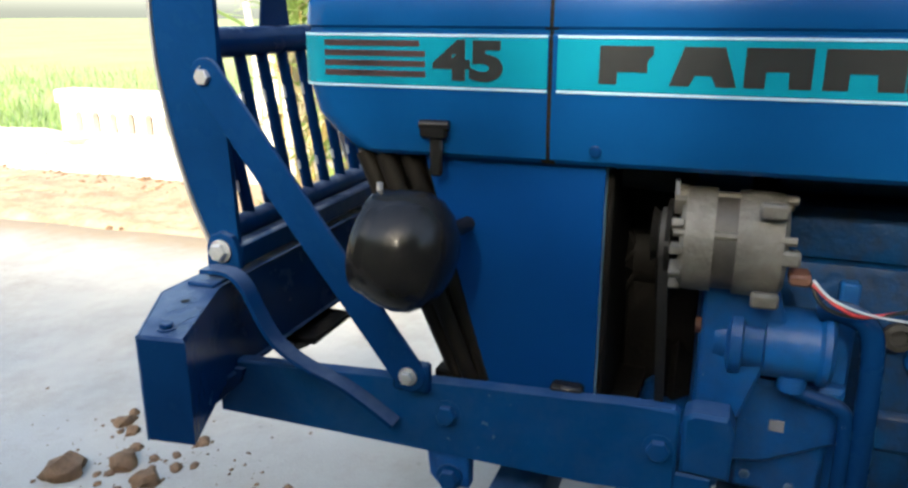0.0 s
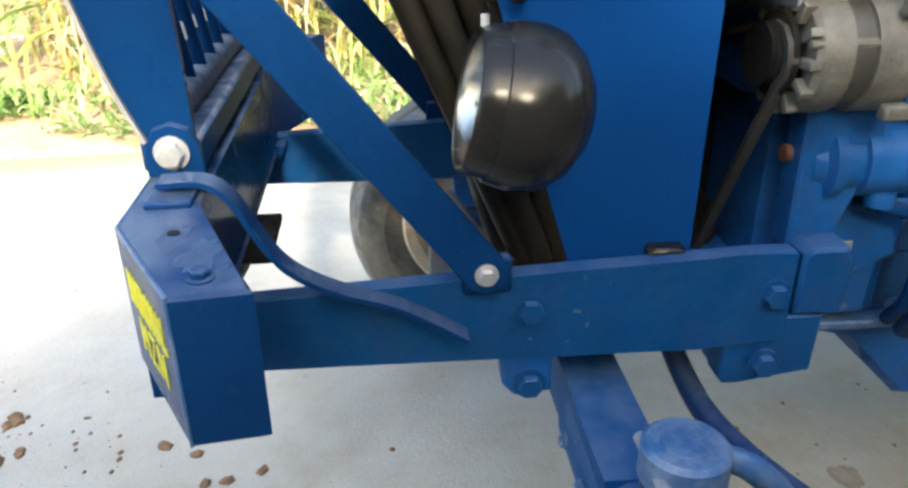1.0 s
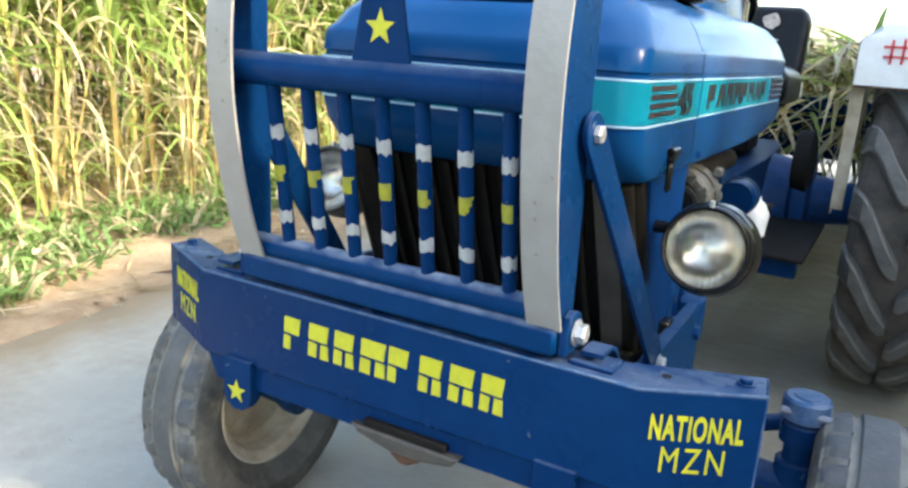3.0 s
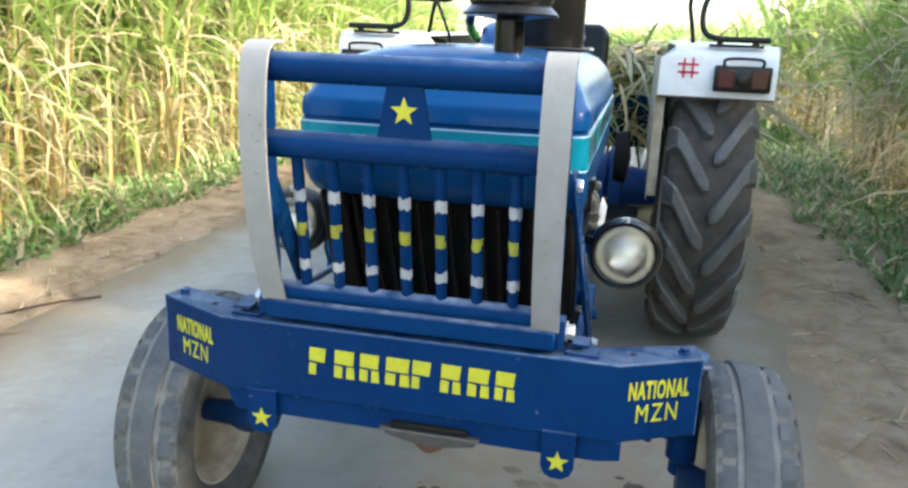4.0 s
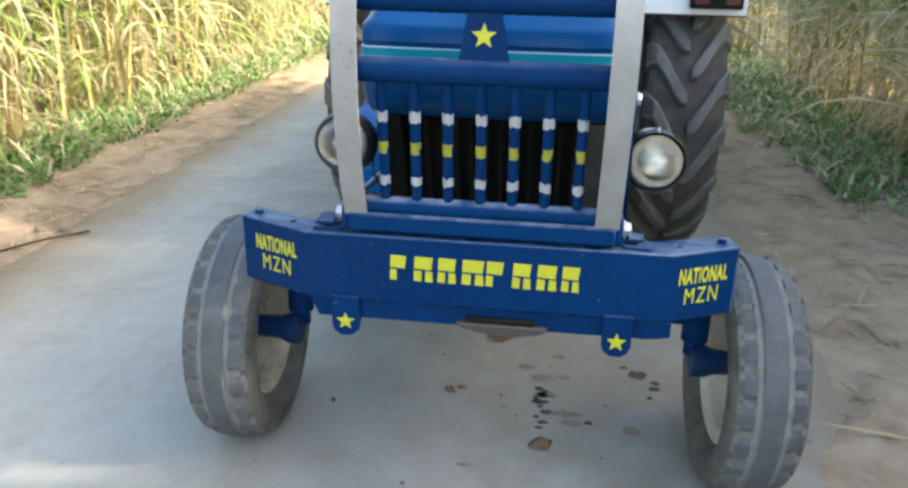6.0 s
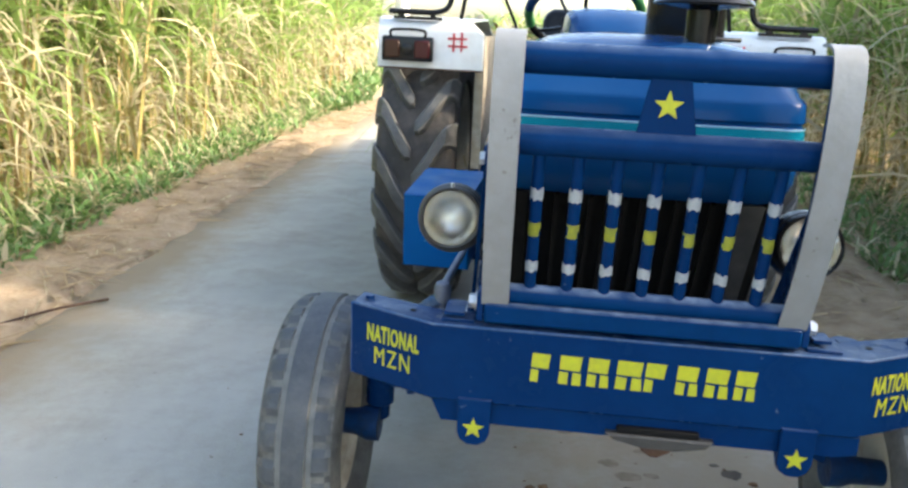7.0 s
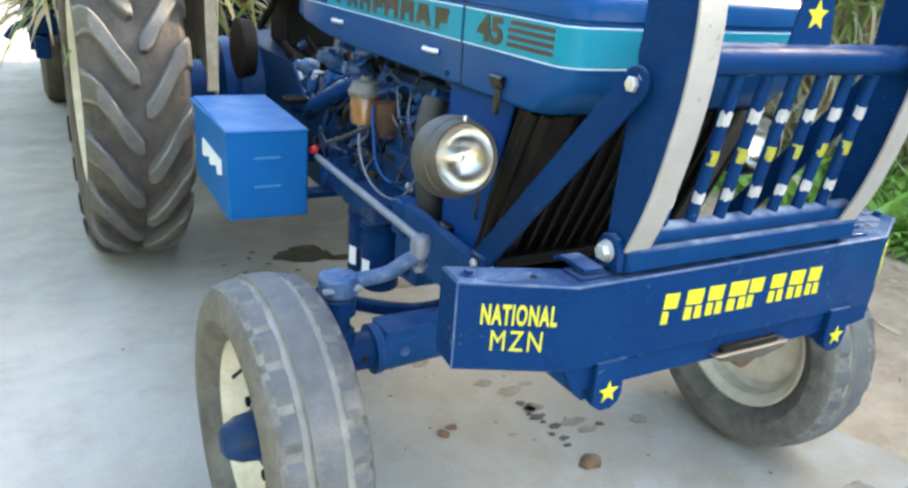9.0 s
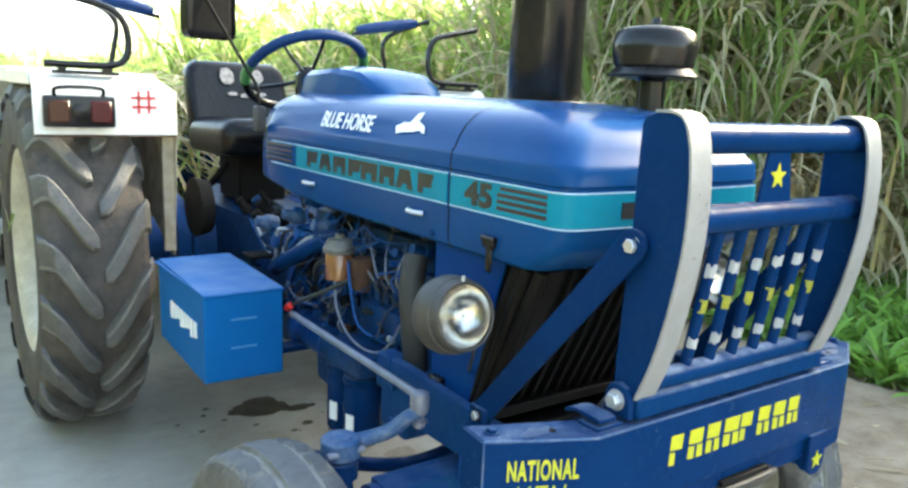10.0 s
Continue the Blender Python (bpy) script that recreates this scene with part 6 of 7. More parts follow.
STALK = shader("cane_stalk", (0.34, 0.30, 0.10), 0.55, 0.0, (0.26, 0.15, 0.08), 6.0, 0.8, island=0.3)
WEED = shader("weed_leaf", (0.155, 0.26, 0.08), 0.55, 0.0, (0.098, 0.175, 0.052), 3.0, 0.7, island=0.4, translucent=0.3)
# grass lighter than the weeds: sunlight on it put into the colour
GRASS = shader("sunlit_grass_blade", (0.24, 0.42, 0.08), 0.5, 0.0, (0.16, 0.30, 0.05), 3.0, 0.7, island=0.35, translucent=0.45)
LITTER = shader("straw_litter", (0.36, 0.26, 0.15), 0.9, 0.0, (0.30, 0.21, 0.12), 4.0, 0.8, island=0.35)


def lerp_table(rows, y):
    for (y0, v0), (y1, v1) in zip(rows, rows[1:]):
        if y <= y1:
            return v0 + (v1 - v0) * max(0.0, (y - y0)) / (y1 - y0)
    return rows[-1][1]


LEFT = [(-40, -2.0), (-3.5, -2.12), (0, -2.18), (1.2, -2.20), (2.2, -2.28), (3.8, -2.37), (5.2, -2.42), (7.9, -2.58), (11.5, -2.72), (20, -4.0), (35, -7.5), (60, -16)]
RIGHT = [(-40, 1.3), (-3.5, 1.2), (1, 1.17), (4, 1.26), (6, 1.36), (10, 1.35), (20, 0.5), (35, -2.6), (60, -11)]


def stepped(lo, hi, near, grow):
    out, v, d = [0.0], 0.0, near
    while v < hi:
        v += d
        d *= grow
        out.append(v)
    neg, v, d = [], 0.0, near
    while v > lo:
        v -= d
        d *= grow
        neg.append(v)
    return neg[::-1] + out


def ground_height(x, y):
    l, r = lerp_table(LEFT, y), lerp_table(RIGHT, y)
    away = max(l - x, x - r)
    z = -0.05
    if away > 0.02:
        z = -0.012 + 0.05 * min(away, 1.2) / 1.2 * (1 if x > 0 else 0.8) + 0.022 * noise.noise((x * 2.1, y * 2.1, 3)) + 0.010 * noise.noise((x * 7, y * 7, 9))
    if y < -1.6 and x < l:
        d = -4.85 - x
        if d > 0:
            z -= 0.40 * min(1.0, d / 0.5)
    return z


xs, ys = stepped(-160, 160, 0.13, 1.045), stepped(-160, 160, 0.13, 1.045)
verts = [(x, y + 0.5, ground_height(x, y + 0.5)) for y in ys for x in xs]
nx = len(xs)
faces = [(j * nx + i, j * nx + i + 1, (j + 1) * nx + i + 1, (j + 1) * nx + i) for j in range(len(ys) - 1) for i in range(nx - 1)]
me = bpy.data.meshes.new("ground")
me.from_pydata(verts, [], faces)
me.materials.append(SOIL)
me.materials.append(FIELD)
for p in me.polygons:
    c = p.center
    if c.y < -1.6 and c.x < -5.0:
        p.material_index = 1
me.shade_smooth()
tagged(new("ground", me), "pale dry soil with a green rice field beyond the culvert", "ground", kind="structure")

b = bmesh.new()
dirt = b.verts.layers.float.new("edge_dirt_shade")
rows = []
for k in range(-120, 221):
    y = k * 0.25 if k < 60 else 15 + (k - 60) * 0.28
    l = lerp_table(LEFT, y) + 0.06 * noise.noise((y * 1.7, 0, 5)) + 0.03 * noise.noise((y * 5, 0, 5))
    r = lerp_table(RIGHT, y) + 0.07 * noise.noise((y * 1.5, 4, 5)) + 0.03 * noise.noise((y * 5, 3, 5))
    row = []
    # wider film on the right also stands in for shade beside the tractor
    for x, z, q in ((l - 0.02, -0.09, 1), (l, -0.004, 1), (l + 0.012, 0.0, 1), (l + 0.10, 0.0, 0.8), (l + 0.25, 0.001, 0.42), (l + 0.55, 0.0015, 0), ((l + r) / 2, 0.003, 0),
                    (r - 1.30, 0.002, 0.12), (r - 0.75, 0.0018, 0.30), (r - 0.40, 0.0015, 0.42), (r - 0.20, 0.001, 0.55), (r - 0.08, 0.0, 0.8), (r - 0.012, 0.0, 1), (r, -0.004, 1), (r + 0.02, -0.09, 1)):
        v = b.verts.new((x, y, z))
        v[dirt] = q
        row.append(v)
    rows.append(row)
for r0, r1 in zip(rows, rows[1:]):
    for i in range(len(r0) - 1):
        b.faces.new((r0[i], r0[i + 1], r1[i + 1], r1[i]))
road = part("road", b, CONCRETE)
tagged(road, "pale grey concrete farm road with dust and stains", "road", kind="structure")


# ---- blades: leaves, weeds and straw as one mesh each ----
def blades(name, n, base, az, el, bend, length, width, mats, index, label, category, seg=5, twist=0.0, taper=1.0, kind="stuff"):
    """n curved strips: each starts at base, leaves at the angle el and bends down by bend radians along its length."""
    t = np.linspace(0, 1, seg + 1)
    e = el[:, None] - bend[:, None] * t[None, :] ** 1.3
    step = (length / seg)[:, None]
    dx, dy, dz = np.cos(e) * np.cos(az)[:, None], np.cos(e) * np.sin(az)[:, None], np.sin(e)
    px = base[:, 0:1] + np.concatenate([np.zeros((n, 1)), np.cumsum(dx[:, :-1] * step, 1)], 1)
    py = base[:, 1:2] + np.concatenate([np.zeros((n, 1)), np.cumsum(dy[:, :-1] * step, 1)], 1)
    pz = base[:, 2:3] + np.concatenate([np.zeros((n, 1)), np.cumsum(dz[:, :-1] * step, 1)], 1)
    w = width[:, None] * 0.5 * np.clip(np.minimum(0.45 + 3.0 * t, 1.0) * (1 - t ** 2.2 * taper), 0.04, 1)[None, :]
    tw = (np.random.rand(n) - 0.5)[:, None] * twist + az[:, None]
    sx, sy, sz = -np.sin(tw) * w, np.cos(tw) * w, (np.random.rand(n) - 0.5)[:, None] * w * 1.2
    v = np.empty((n, seg + 1, 2, 3))
    v[:, :, 0] = np.stack([px - sx, py - sy, pz - sz], -1)
    v[:, :, 1] = np.stack([px + sx, py + sy, pz + sz], -1)
    k = (seg + 1) * 2
    q = np.array([(2 * s, 2 * s + 1, 2 * s + 3, 2 * s + 2) for s in range(seg)])
    f = (np.arange(n)[:, None, None] * k + q[None]).reshape(-1, 4)
    me = bpy.data.meshes.new(name)
    me.vertices.add(n * k)
    me.vertices.foreach_set("co", v.reshape(-1))
    me.loops.add(f.size)
    me.loops.foreach_set("vertex_index", f.reshape(-1).astype(np.int32))
    me.polygons.add(len(f))
    me.polygons.foreach_set("loop_start", np.arange(0, f.size, 4, dtype=np.int32))
    for m in mats:
        me.materials.append(m)
    me.polygons.foreach_set("material_index", np.repeat(index, seg).astype(np.int32))
    me.update()
    me.shade_smooth()
    ob = new(name, me)
    return tagged(ob, label, category, kind=kind) if kind else ob


def cane_field(name, spots, label, tall, leaf_scale=1.0, straw=0.0, green=0.12):
    """Stalks at the spots; dry leaves hang round their lower half, green ones arch from the top."""
    s = np.array(spots)
    m = len(s)
    tall = np.array([tall(y) for y in s[:, 1]]) if callable(tall) else np.full(m, tall)
    h = tall * (0.50 + 0.16 * np.random.rand(m))
    lean_a, lean = np.random.rand(m) * 6.283, 0.10 + 0.18 * np.random.rand(m) ** 2
    tx, ty = np.cos(lean_a) * lean * h, np.sin(lean_a) * lean * h
    B, A, E, K, L, W, I = [], [], [], [], [], [], []
    # stalks: two crossed narrow strips
    for q in (0.0, 1.57):
        B.append(np.stack([s[:, 0], s[:, 1], s[:, 2] - 0.05], 1))
        A.append(lean_a + q * 0)
        E.append(np.full(m, 1.57) - np.arctan(lean))
        K.append(np.zeros(m) + 0.02)
        L.append(h + 0.1)
        W.append(np.full(m, 0.030 * leaf_scale))
        I.append(np.full(m, 2))
    def ring(count, lo, hi, e0, e1, k0, k1, l0, l1, w0, w1, mat, dry=0.0):
        f = lo + (hi - lo) * np.random.rand(m * count)
        i = np.repeat(np.arange(m), count)
        B.append(np.stack([s[i, 0] + tx[i] * f, s[i, 1] + ty[i] * f, s[i, 2] + h[i] * f], 1))
        A.append(np.random.rand(m * count) * 6.283)
        E.append(e0 + (e1 - e0) * np.random.rand(m * count))
        K.append(k0 + (k1 - k0) * np.random.rand(m * count))
        L.append((l0 + (l1 - l0) * np.random.rand(m * count)) * np.minimum(tall[i], 3.7) / 2.5)
        W.append((w0 + (w1 - w0) * np.random.rand(m * count)) * leaf_scale)
        I.append(np.where(np.random.rand(m * count) < (dry + straw if mat == 0 else dry * (1 - straw)), 1 - mat, mat))
    ring(7, 0.72, 1.04, 0.9, 1.45, 0.7, 2.6, 0.8, 1.45, 0.026, 0.052, 0, 0.08)
    ring(5, 0.45, 0.9, 0.5, 1.3, 1.2, 3.0, 0.6, 1.2, 0.020, 0.042, 0, 0.27)
    ring(7, 0.10, 0.75, -0.2, 1.2, 1.6, 3.0, 0.4, 1.0, 0.015, 0.034, 1, green)
    ring(4, 0.0, 0.35, -0.4, 0.9, 0.5, 2.0, 0.25, 0.6, 0.012, 0.026, 1, green)
    B, A, E, K, L, W, I = [np.concatenate(v) for v in (B, A, E, K, L, W, I)]
    return blades(name, len(A), B, A, E, K, L, W, [LEAF_GREEN, LEAF_DRY, STALK], I, label, "sugarcane", 6, 1.2, 0.95)


def scatter(n, x0, x1, y0, y1, keep, seed):
    r = random.Random(seed)
    out = []
    while len(out) < n:
        x, y = r.uniform(x0, x1), r.uniform(y0, y1)
        if keep(x, y, r):
            out.append((x, y, ground_height(x, y)))
    return out


np.random.seed(7)
left_near = scatter(950, -6.2, -2.8, -2.0, 11, lambda x, y, r: x < lerp_table(LEFT, y) - 1.05 - 0.18 * noise.noise((y * 0.9, 1, 1)) and r.random() < (1.0 if x > lerp_table(LEFT, y) - 2.1 else 0.35), 1)
cane_field("sugarcane", left_near, "tall sugarcane with dry straw leaves below and green tops, in sun", 2.7, green=0.38)
left_far = scatter(650, -22, -3.2, 11, 48, lambda x, y, r: x < lerp_table(LEFT, y) - 0.8 and x > lerp_table(LEFT, y) - 4.0, 2)
cane_field("sugarcane", left_far, "far sugarcane along the road", 2.8, 1.9)
right_near = scatter(640, 2.4, 7.6, 0.3, 8.6, lambda x, y, r: x > lerp_table(RIGHT, y) + (1.8 - 0.4 * min(1.0, max(0.0, (y - 1.5) / 2.5)) + 1.2 * min(1.0, max(0.0, (2.9 - y) / 1.2))) + 0.2 * noise.noise((y * 0.9, 5, 1)) and r.random() < ((1.0 if x < 4.6 else 0.4) if y < 3.9 else 0.5 if x < 3.6 else 0.0), 3)
cane_field("sugarcane", right_near, "tall sugarcane thicket, dry below and green above, in shade", lambda y: 4.4 - 1.65 * min(1.0, max(0.0, (y - 3.4) / 0.9)), straw=0.2)
right_front = scatter(230, 2.5, 5.2, -2.2, 8.6, lambda x, y, r: 0 < x - (lerp_table(RIGHT, y) + (1.65 - 0.4 * min(1.0, max(0.0, (y - 1.5) / 2.5)) + 1.15 * min(1.0, max(0.0, (2.9 - y) / 1.2)))) < 0.9 and r.random() < (1.0 if y < 3.6 else 0.5), 15)
cane_field("sugarcane", right_front, "shorter cane with straw leaves along the edge of the thicket", lambda y: 2.5 if y < 3.6 else 2.0, straw=0.4)
# out of view: cane added here to shade the tractor
right_end = scatter(760, 3.9, 7.4, -4.6, 0.3, lambda x, y, r: x > lerp_table(RIGHT, y) + 2.95, 14)
cane_field("sugarcane", right_end, "unseen end of the sugarcane thicket, added for its shade", 3.5)
right_far = scatter(620, -14, 6.5, 8.8, 48, lambda x, y, r: lerp_table(RIGHT, y) + 1.3 < x < lerp_table(RIGHT, y) + 4.6, 4)
cane_field("sugarcane", right_far, "far sugarcane along the road", lambda y: 2.8 if y < 14 else 2.1, 1.9)


def weeds(name, n, x0, x1, y0, y1, keep, seed, label, size=1.0, dry=0.1, leaf=WEED):
    s = np.array(scatter(n // 7, x0, x1, y0, y1, keep, seed))
    i = np.repeat(np.arange(len(s)), 7)
    k = len(i)
    base = s[i] + np.stack([(np.random.rand(k) - 0.5) * 0.09, (np.random.rand(k) - 0.5) * 0.09, np.random.rand(k) * 0.10 * size - 0.01], 1)
    return blades(name, k, base, np.random.rand(k) * 6.283, 0.2 + 1.1 * np.random.rand(k), 0.4 + 1.5 * np.random.rand(k), (0.06 + 0.13 * np.random.rand(k)) * size, (0.014 + 0.026 * np.random.rand(k)) * size,
                  [leaf, LEAF_DRY], (np.random.rand(k) < dry).astype(int), label, "weeds", 4, 1.0)


weeds("weeds", 13500, -4.1, -2.35, -1.5, 11, lambda x, y, r: r.random() < 1 - max(0.0, -0.8 - y) / 0.7 and lerp_table(LEFT, y) - 1.3 < x < lerp_table(LEFT, y) - (0.06 + 0.46 * min(1.0, max(0.0, (y - 0.6) / 1.2))) - 0.12 * noise.noise((y * 1.3, 2, 2)), 5, "low green weeds along the road edge", 0.85, 0.30)
weeds("weeds", 13000, 1.5, 3.4, -1.0, 11, lambda x, y, r: x > 2.70 - 0.80 * min(1.0, max(0.0, (y - 1.3) / 1.7)) - 0.2 * min(1.0, max(0.0, (y - 3) / 2)) + 0.2 * noise.noise((y * 1.1, 7, 2)) and x < lerp_table(RIGHT, y) + 1.9, 6, "low green weeds in the shade of the cane", 0.85, 0.30)
weeds("grass", 21000, 2.15, 4.6, -3.6, 2.9, lambda x, y, r: r.random() < 1 - max(0.0, -1.6 - y) / 2.0 and x > 2.42 + 0.15 * noise.noise((y * 1.4, 9, 2)), 16, "grass below the end of the cane, in a sunlit green", 1.25, 0.04, GRASS)
weeds("weeds", 9000, -9, 4.5, 10, 34, lambda x, y, r: (lerp_table(LEFT, y) - 1.5 < x < lerp_table(LEFT, y) - 0.3) or (lerp_table(RIGHT, y) + 0.3 < x < lerp_table(RIGHT, y) + 1.6), 8, "far roadside weeds", 1.7)
weeds("grass_tuft", 420, -3.2, -2.2, -2.4, -1.2, lambda x, y, r: (x + 2.78) ** 2 / 0.045 + (y + 1.62) ** 2 / 0.07 < 1, 9, "green grass tuft beside the culvert", 0.8)
rice = np.array(scatter(9000, -16, -4.2, -24, -2.6, lambda x, y, r: x < -5.2 and r.random() < 9.0 / (9.0 + (x + 4) ** 2 + (y + 4) ** 2 * 0.3), 10))
k = len(rice)
blades("rice_plants", k, rice, np.random.rand(k) * 6.283, 1.0 + 0.5 * np.random.rand(k), 0.2 + 0.9 * np.random.rand(k), 0.16 + 0.18 * np.random.rand(k), 0.012 + 0.012 * np.random.rand(k), [WEED, LEAF_GREEN], (np.random.rand(k) < 0.7).astype(int), "young green rice plants", "rice", 3, 1.0)


def straw(name, n, x0, x1, y0, y1, keep, seed, label, up=0.0):
    s = np.array(scatter(n, x0, x1, y0, y1, keep, seed))
    k = len(s)
    s[:, 2] += up + 0.006 + 0.012 * np.random.rand(k)
    return blades(name, k, s, np.random.rand(k) * 6.283, 0.12 * np.random.rand(k), 0.25 * np.random.rand(k), 0.05 + 0.26 * np.random.rand(k) ** 2, 0.004 + 0.012 * np.random.rand(k), [LITTER, LEAF_DRY], (np.random.rand(k) < 0.2).astype(int), label, "litter", 4, 1.0)


straw("leaf_litter", 4200, -3.1, -2.1, 0.8, 13, lambda x, y, r: lerp_table(LEFT, y) - 0.60 < x < lerp_table(LEFT, y) + 0.10 * r.random() ** 3, 11, "dry cane leaf litter on the dirt shoulder")
straw("leaf_litter", 900, 1.0, 2.9, -0.5, 12, lambda x, y, r: lerp_table(RIGHT, y) - 0.05 < x < lerp_table(RIGHT, y) + 1.4, 12, "dry cane leaf litter on the dirt shoulder")
straw("leaf_litter", 350, -3.4, -2.0, -4.5, -0.8, lambda x, y, r: x < lerp_table(LEFT, y) - 0.02, 13, "scattered straw on the dirt")


def soil_lumps(n, x0, x1, y0, y1, keep, seed, label, mat=SOIL, big=0.018, name="soil_lumps", category="soil"):
    """Small angular lumps of dry soil, half sunk."""
    r = random.Random(seed)
    vs, fs = [], []
    for x, y, z in scatter(n, x0, x1, y0, y1, keep, seed):
        q = 0.004 + big * r.random() ** 3
        k = len(vs)
        vs.append((x, y, z + q * r.uniform(0.5, 0.9)))
        for j in range(6):
            a = j * 1.047 + r.uniform(-0.3, 0.3)
            g = q * r.uniform(0.7, 1.3)
            vs.append((x + g * math.cos(a), y + g * math.sin(a), z + q * 0.15))
        for j in range(6):
            vs.append((x + 1.15 * (vs[k + 1 + j][0] - x), y + 1.15 * (vs[k + 1 + j][1] - y), z - q * 0.5))
        for j in range(6):
            i = (j + 1) % 6
            fs += [(k, k + 1 + j, k + 1 + i), (k + 1 + j, k + 7 + j, k + 7 + i, k + 1 + i)]
    me = bpy.data.meshes.new(name)
    me.from_pydata(vs, [], fs)
    me.materials.append(mat)
    tagged(new(name, me), label, category, kind="stuff")


soil_lumps(2600, 1.1, 2.8, -1.0, 7.0, lambda x, y, r: x > lerp_table(RIGHT, y) - 0.1, 31, "loose lumps of dry brown soil on the shoulder")
soil_lumps(2600, -3.0, -2.1, -1.0, 8.0, lambda x, y, r: lerp_table(LEFT, y) - 0.55 < x < lerp_table(LEFT, y) + 0.06, 32, "loose lumps of dry brown soil on the shoulder")

# ---- clods, stains and stones on the road ----
def clod(r, seed, flat=0.6, detail=2):
    b = bmesh.new()
    bmesh.ops.create_icosphere(b, subdivisions=detail, radius=1)
    for v in b.verts:
        q = v.co.copy()
        k = 1 + 0.45 * noise.noise(q * 1.6 + Vector((seed, 0, 0))) + 0.2 * noise.noise(q * 4 + Vector((0, seed, 0)))
        v.co = Vector((q.x * r * k, q.y * r * k * 0.75, max(-0.15, q.z) * r * k * flat + 0.1 * r))
    return b


for i, (x, y, r) in enumerate(((-0.125, -0.825, 0.066), (-0.215, -0.705, 0.050), (-0.165, -0.590, 0.044), (-0.395, -0.860, 0.036), (-0.36, -0.80, 0.028), (-0.262, -0.225, 0.017), (-0.145, -0.080, 0.016), (-0.165, -0.015, 0.014), (-0.27, -0.52, 0.016), (-0.30, -0.60, 0.014),
                               (-0.145, 0.745, 0.020), (-0.108, 0.765, 0.016), (0.158, 0.480, 0.036), (0.09, 1.30, 0.012), (-0.50, 0.62, 0.011), (0.53, 0.90, 0.014))):
    ob = part("mud_clod", clod(r, 3.1 * i), CLOD)
    ob.matrix_world = pose(x, y, 0.001, 0, 0, 47 * i)
    tagged(ob, "dried brown mud clod on the concrete", "mud clod", "clods on the road")
rr = random.Random(22)
for i in range(34):
    cx, cy = ((-0.13, -0.80), (-0.20, -0.66), (-0.38, -0.84), (-0.30, -0.58), (-0.17, -0.06))[(0, 0, 1, 1, 1, 2, 2, 3, 3, 4)[i % 10]]
    r = rr.uniform(0.007, 0.023)
    ob = part("mud_clod", clod(r, 50 + 2.3 * i, rr.uniform(0.4, 0.75), 2), CLOD)
    ob.matrix_world = pose(cx + rr.gauss(0, 0.05), cy + rr.gauss(0, 0.05), 0.001, 0, 0, rr.uniform(0, 360))
    tagged(ob, "crumbled piece of brown mud on the concrete", "mud clod", "clods on the road")
rr = random.Random(21)
b = bmesh.new()
for i in range(260):
    u = rr.random()
    if u < 0.5:
        x, y = rr.gauss(-0.28, 0.10), rr.gauss(-0.62, 0.22)
    elif u < 0.75:
        x, y = rr.uniform(-1.6, 0.8), rr.uniform(-1.6, 1.6)
    else:
        x, y = rr.gauss(0.15, 0.35), rr.gauss(1.2, 0.5)
    r = 0.002 + 0.006 * rr.random() ** 2
    q = [b.verts.new((x + r * 1.3 * math.cos(a) * rr.uniform(0.7, 1.3), y + r * math.sin(a) * rr.uniform(0.7, 1.3), 0.0015)) for a in (0, 1.26, 2.5, 3.77, 5.0)]
    t = b.verts.new((x, y, 0.002 + r * 0.8))
    for j in range(5):
        b.faces.new((q[j], q[(j + 1) % 5], t))
tagged(part("crumbs", b, CLOD, smooth=0), "small mud crumbs scattered on the road", "crumbs", kind="stuff")


def stain(x, y, r, seed, mat, label, sq=0.7):
    b = bmesh.new()
    ring = []
    n = 40
    for i in range(n):
        a = 2 * math.pi * i / n
        k = 1 + 0.4 * noise.noise((math.cos(a) * 1.6 + seed, math.sin(a) * 1.6, seed)) + 0.2 * noise.noise((math.cos(a) * 5 + seed, math.sin(a) * 5, 1))
        ring.append((x + r * k * math.cos(a), y + r * sq * k * math.sin(a), 0.0035))
    add_prism(b, ring, (0, 0, 0.0012))
    tagged(part("stain", b, mat, smooth=0), label, "stain", "stains on the road")


stain(-0.083, 2.134, 0.120, 1, STAIN, "dark oil stain on the concrete under the gearbox")
stain(0.05, 2.06, 0.07, 2, STAIN, "dark oil stain on the concrete under the gearbox", 0.4)
stain(0.176, 1.726, 0.06, 3, MUD, "brown mud smear on the concrete under the engine")
stain(0.207, 1.49, 0.07, 4, MUD, "brown mud smear on the concrete under the engine", 0.5)
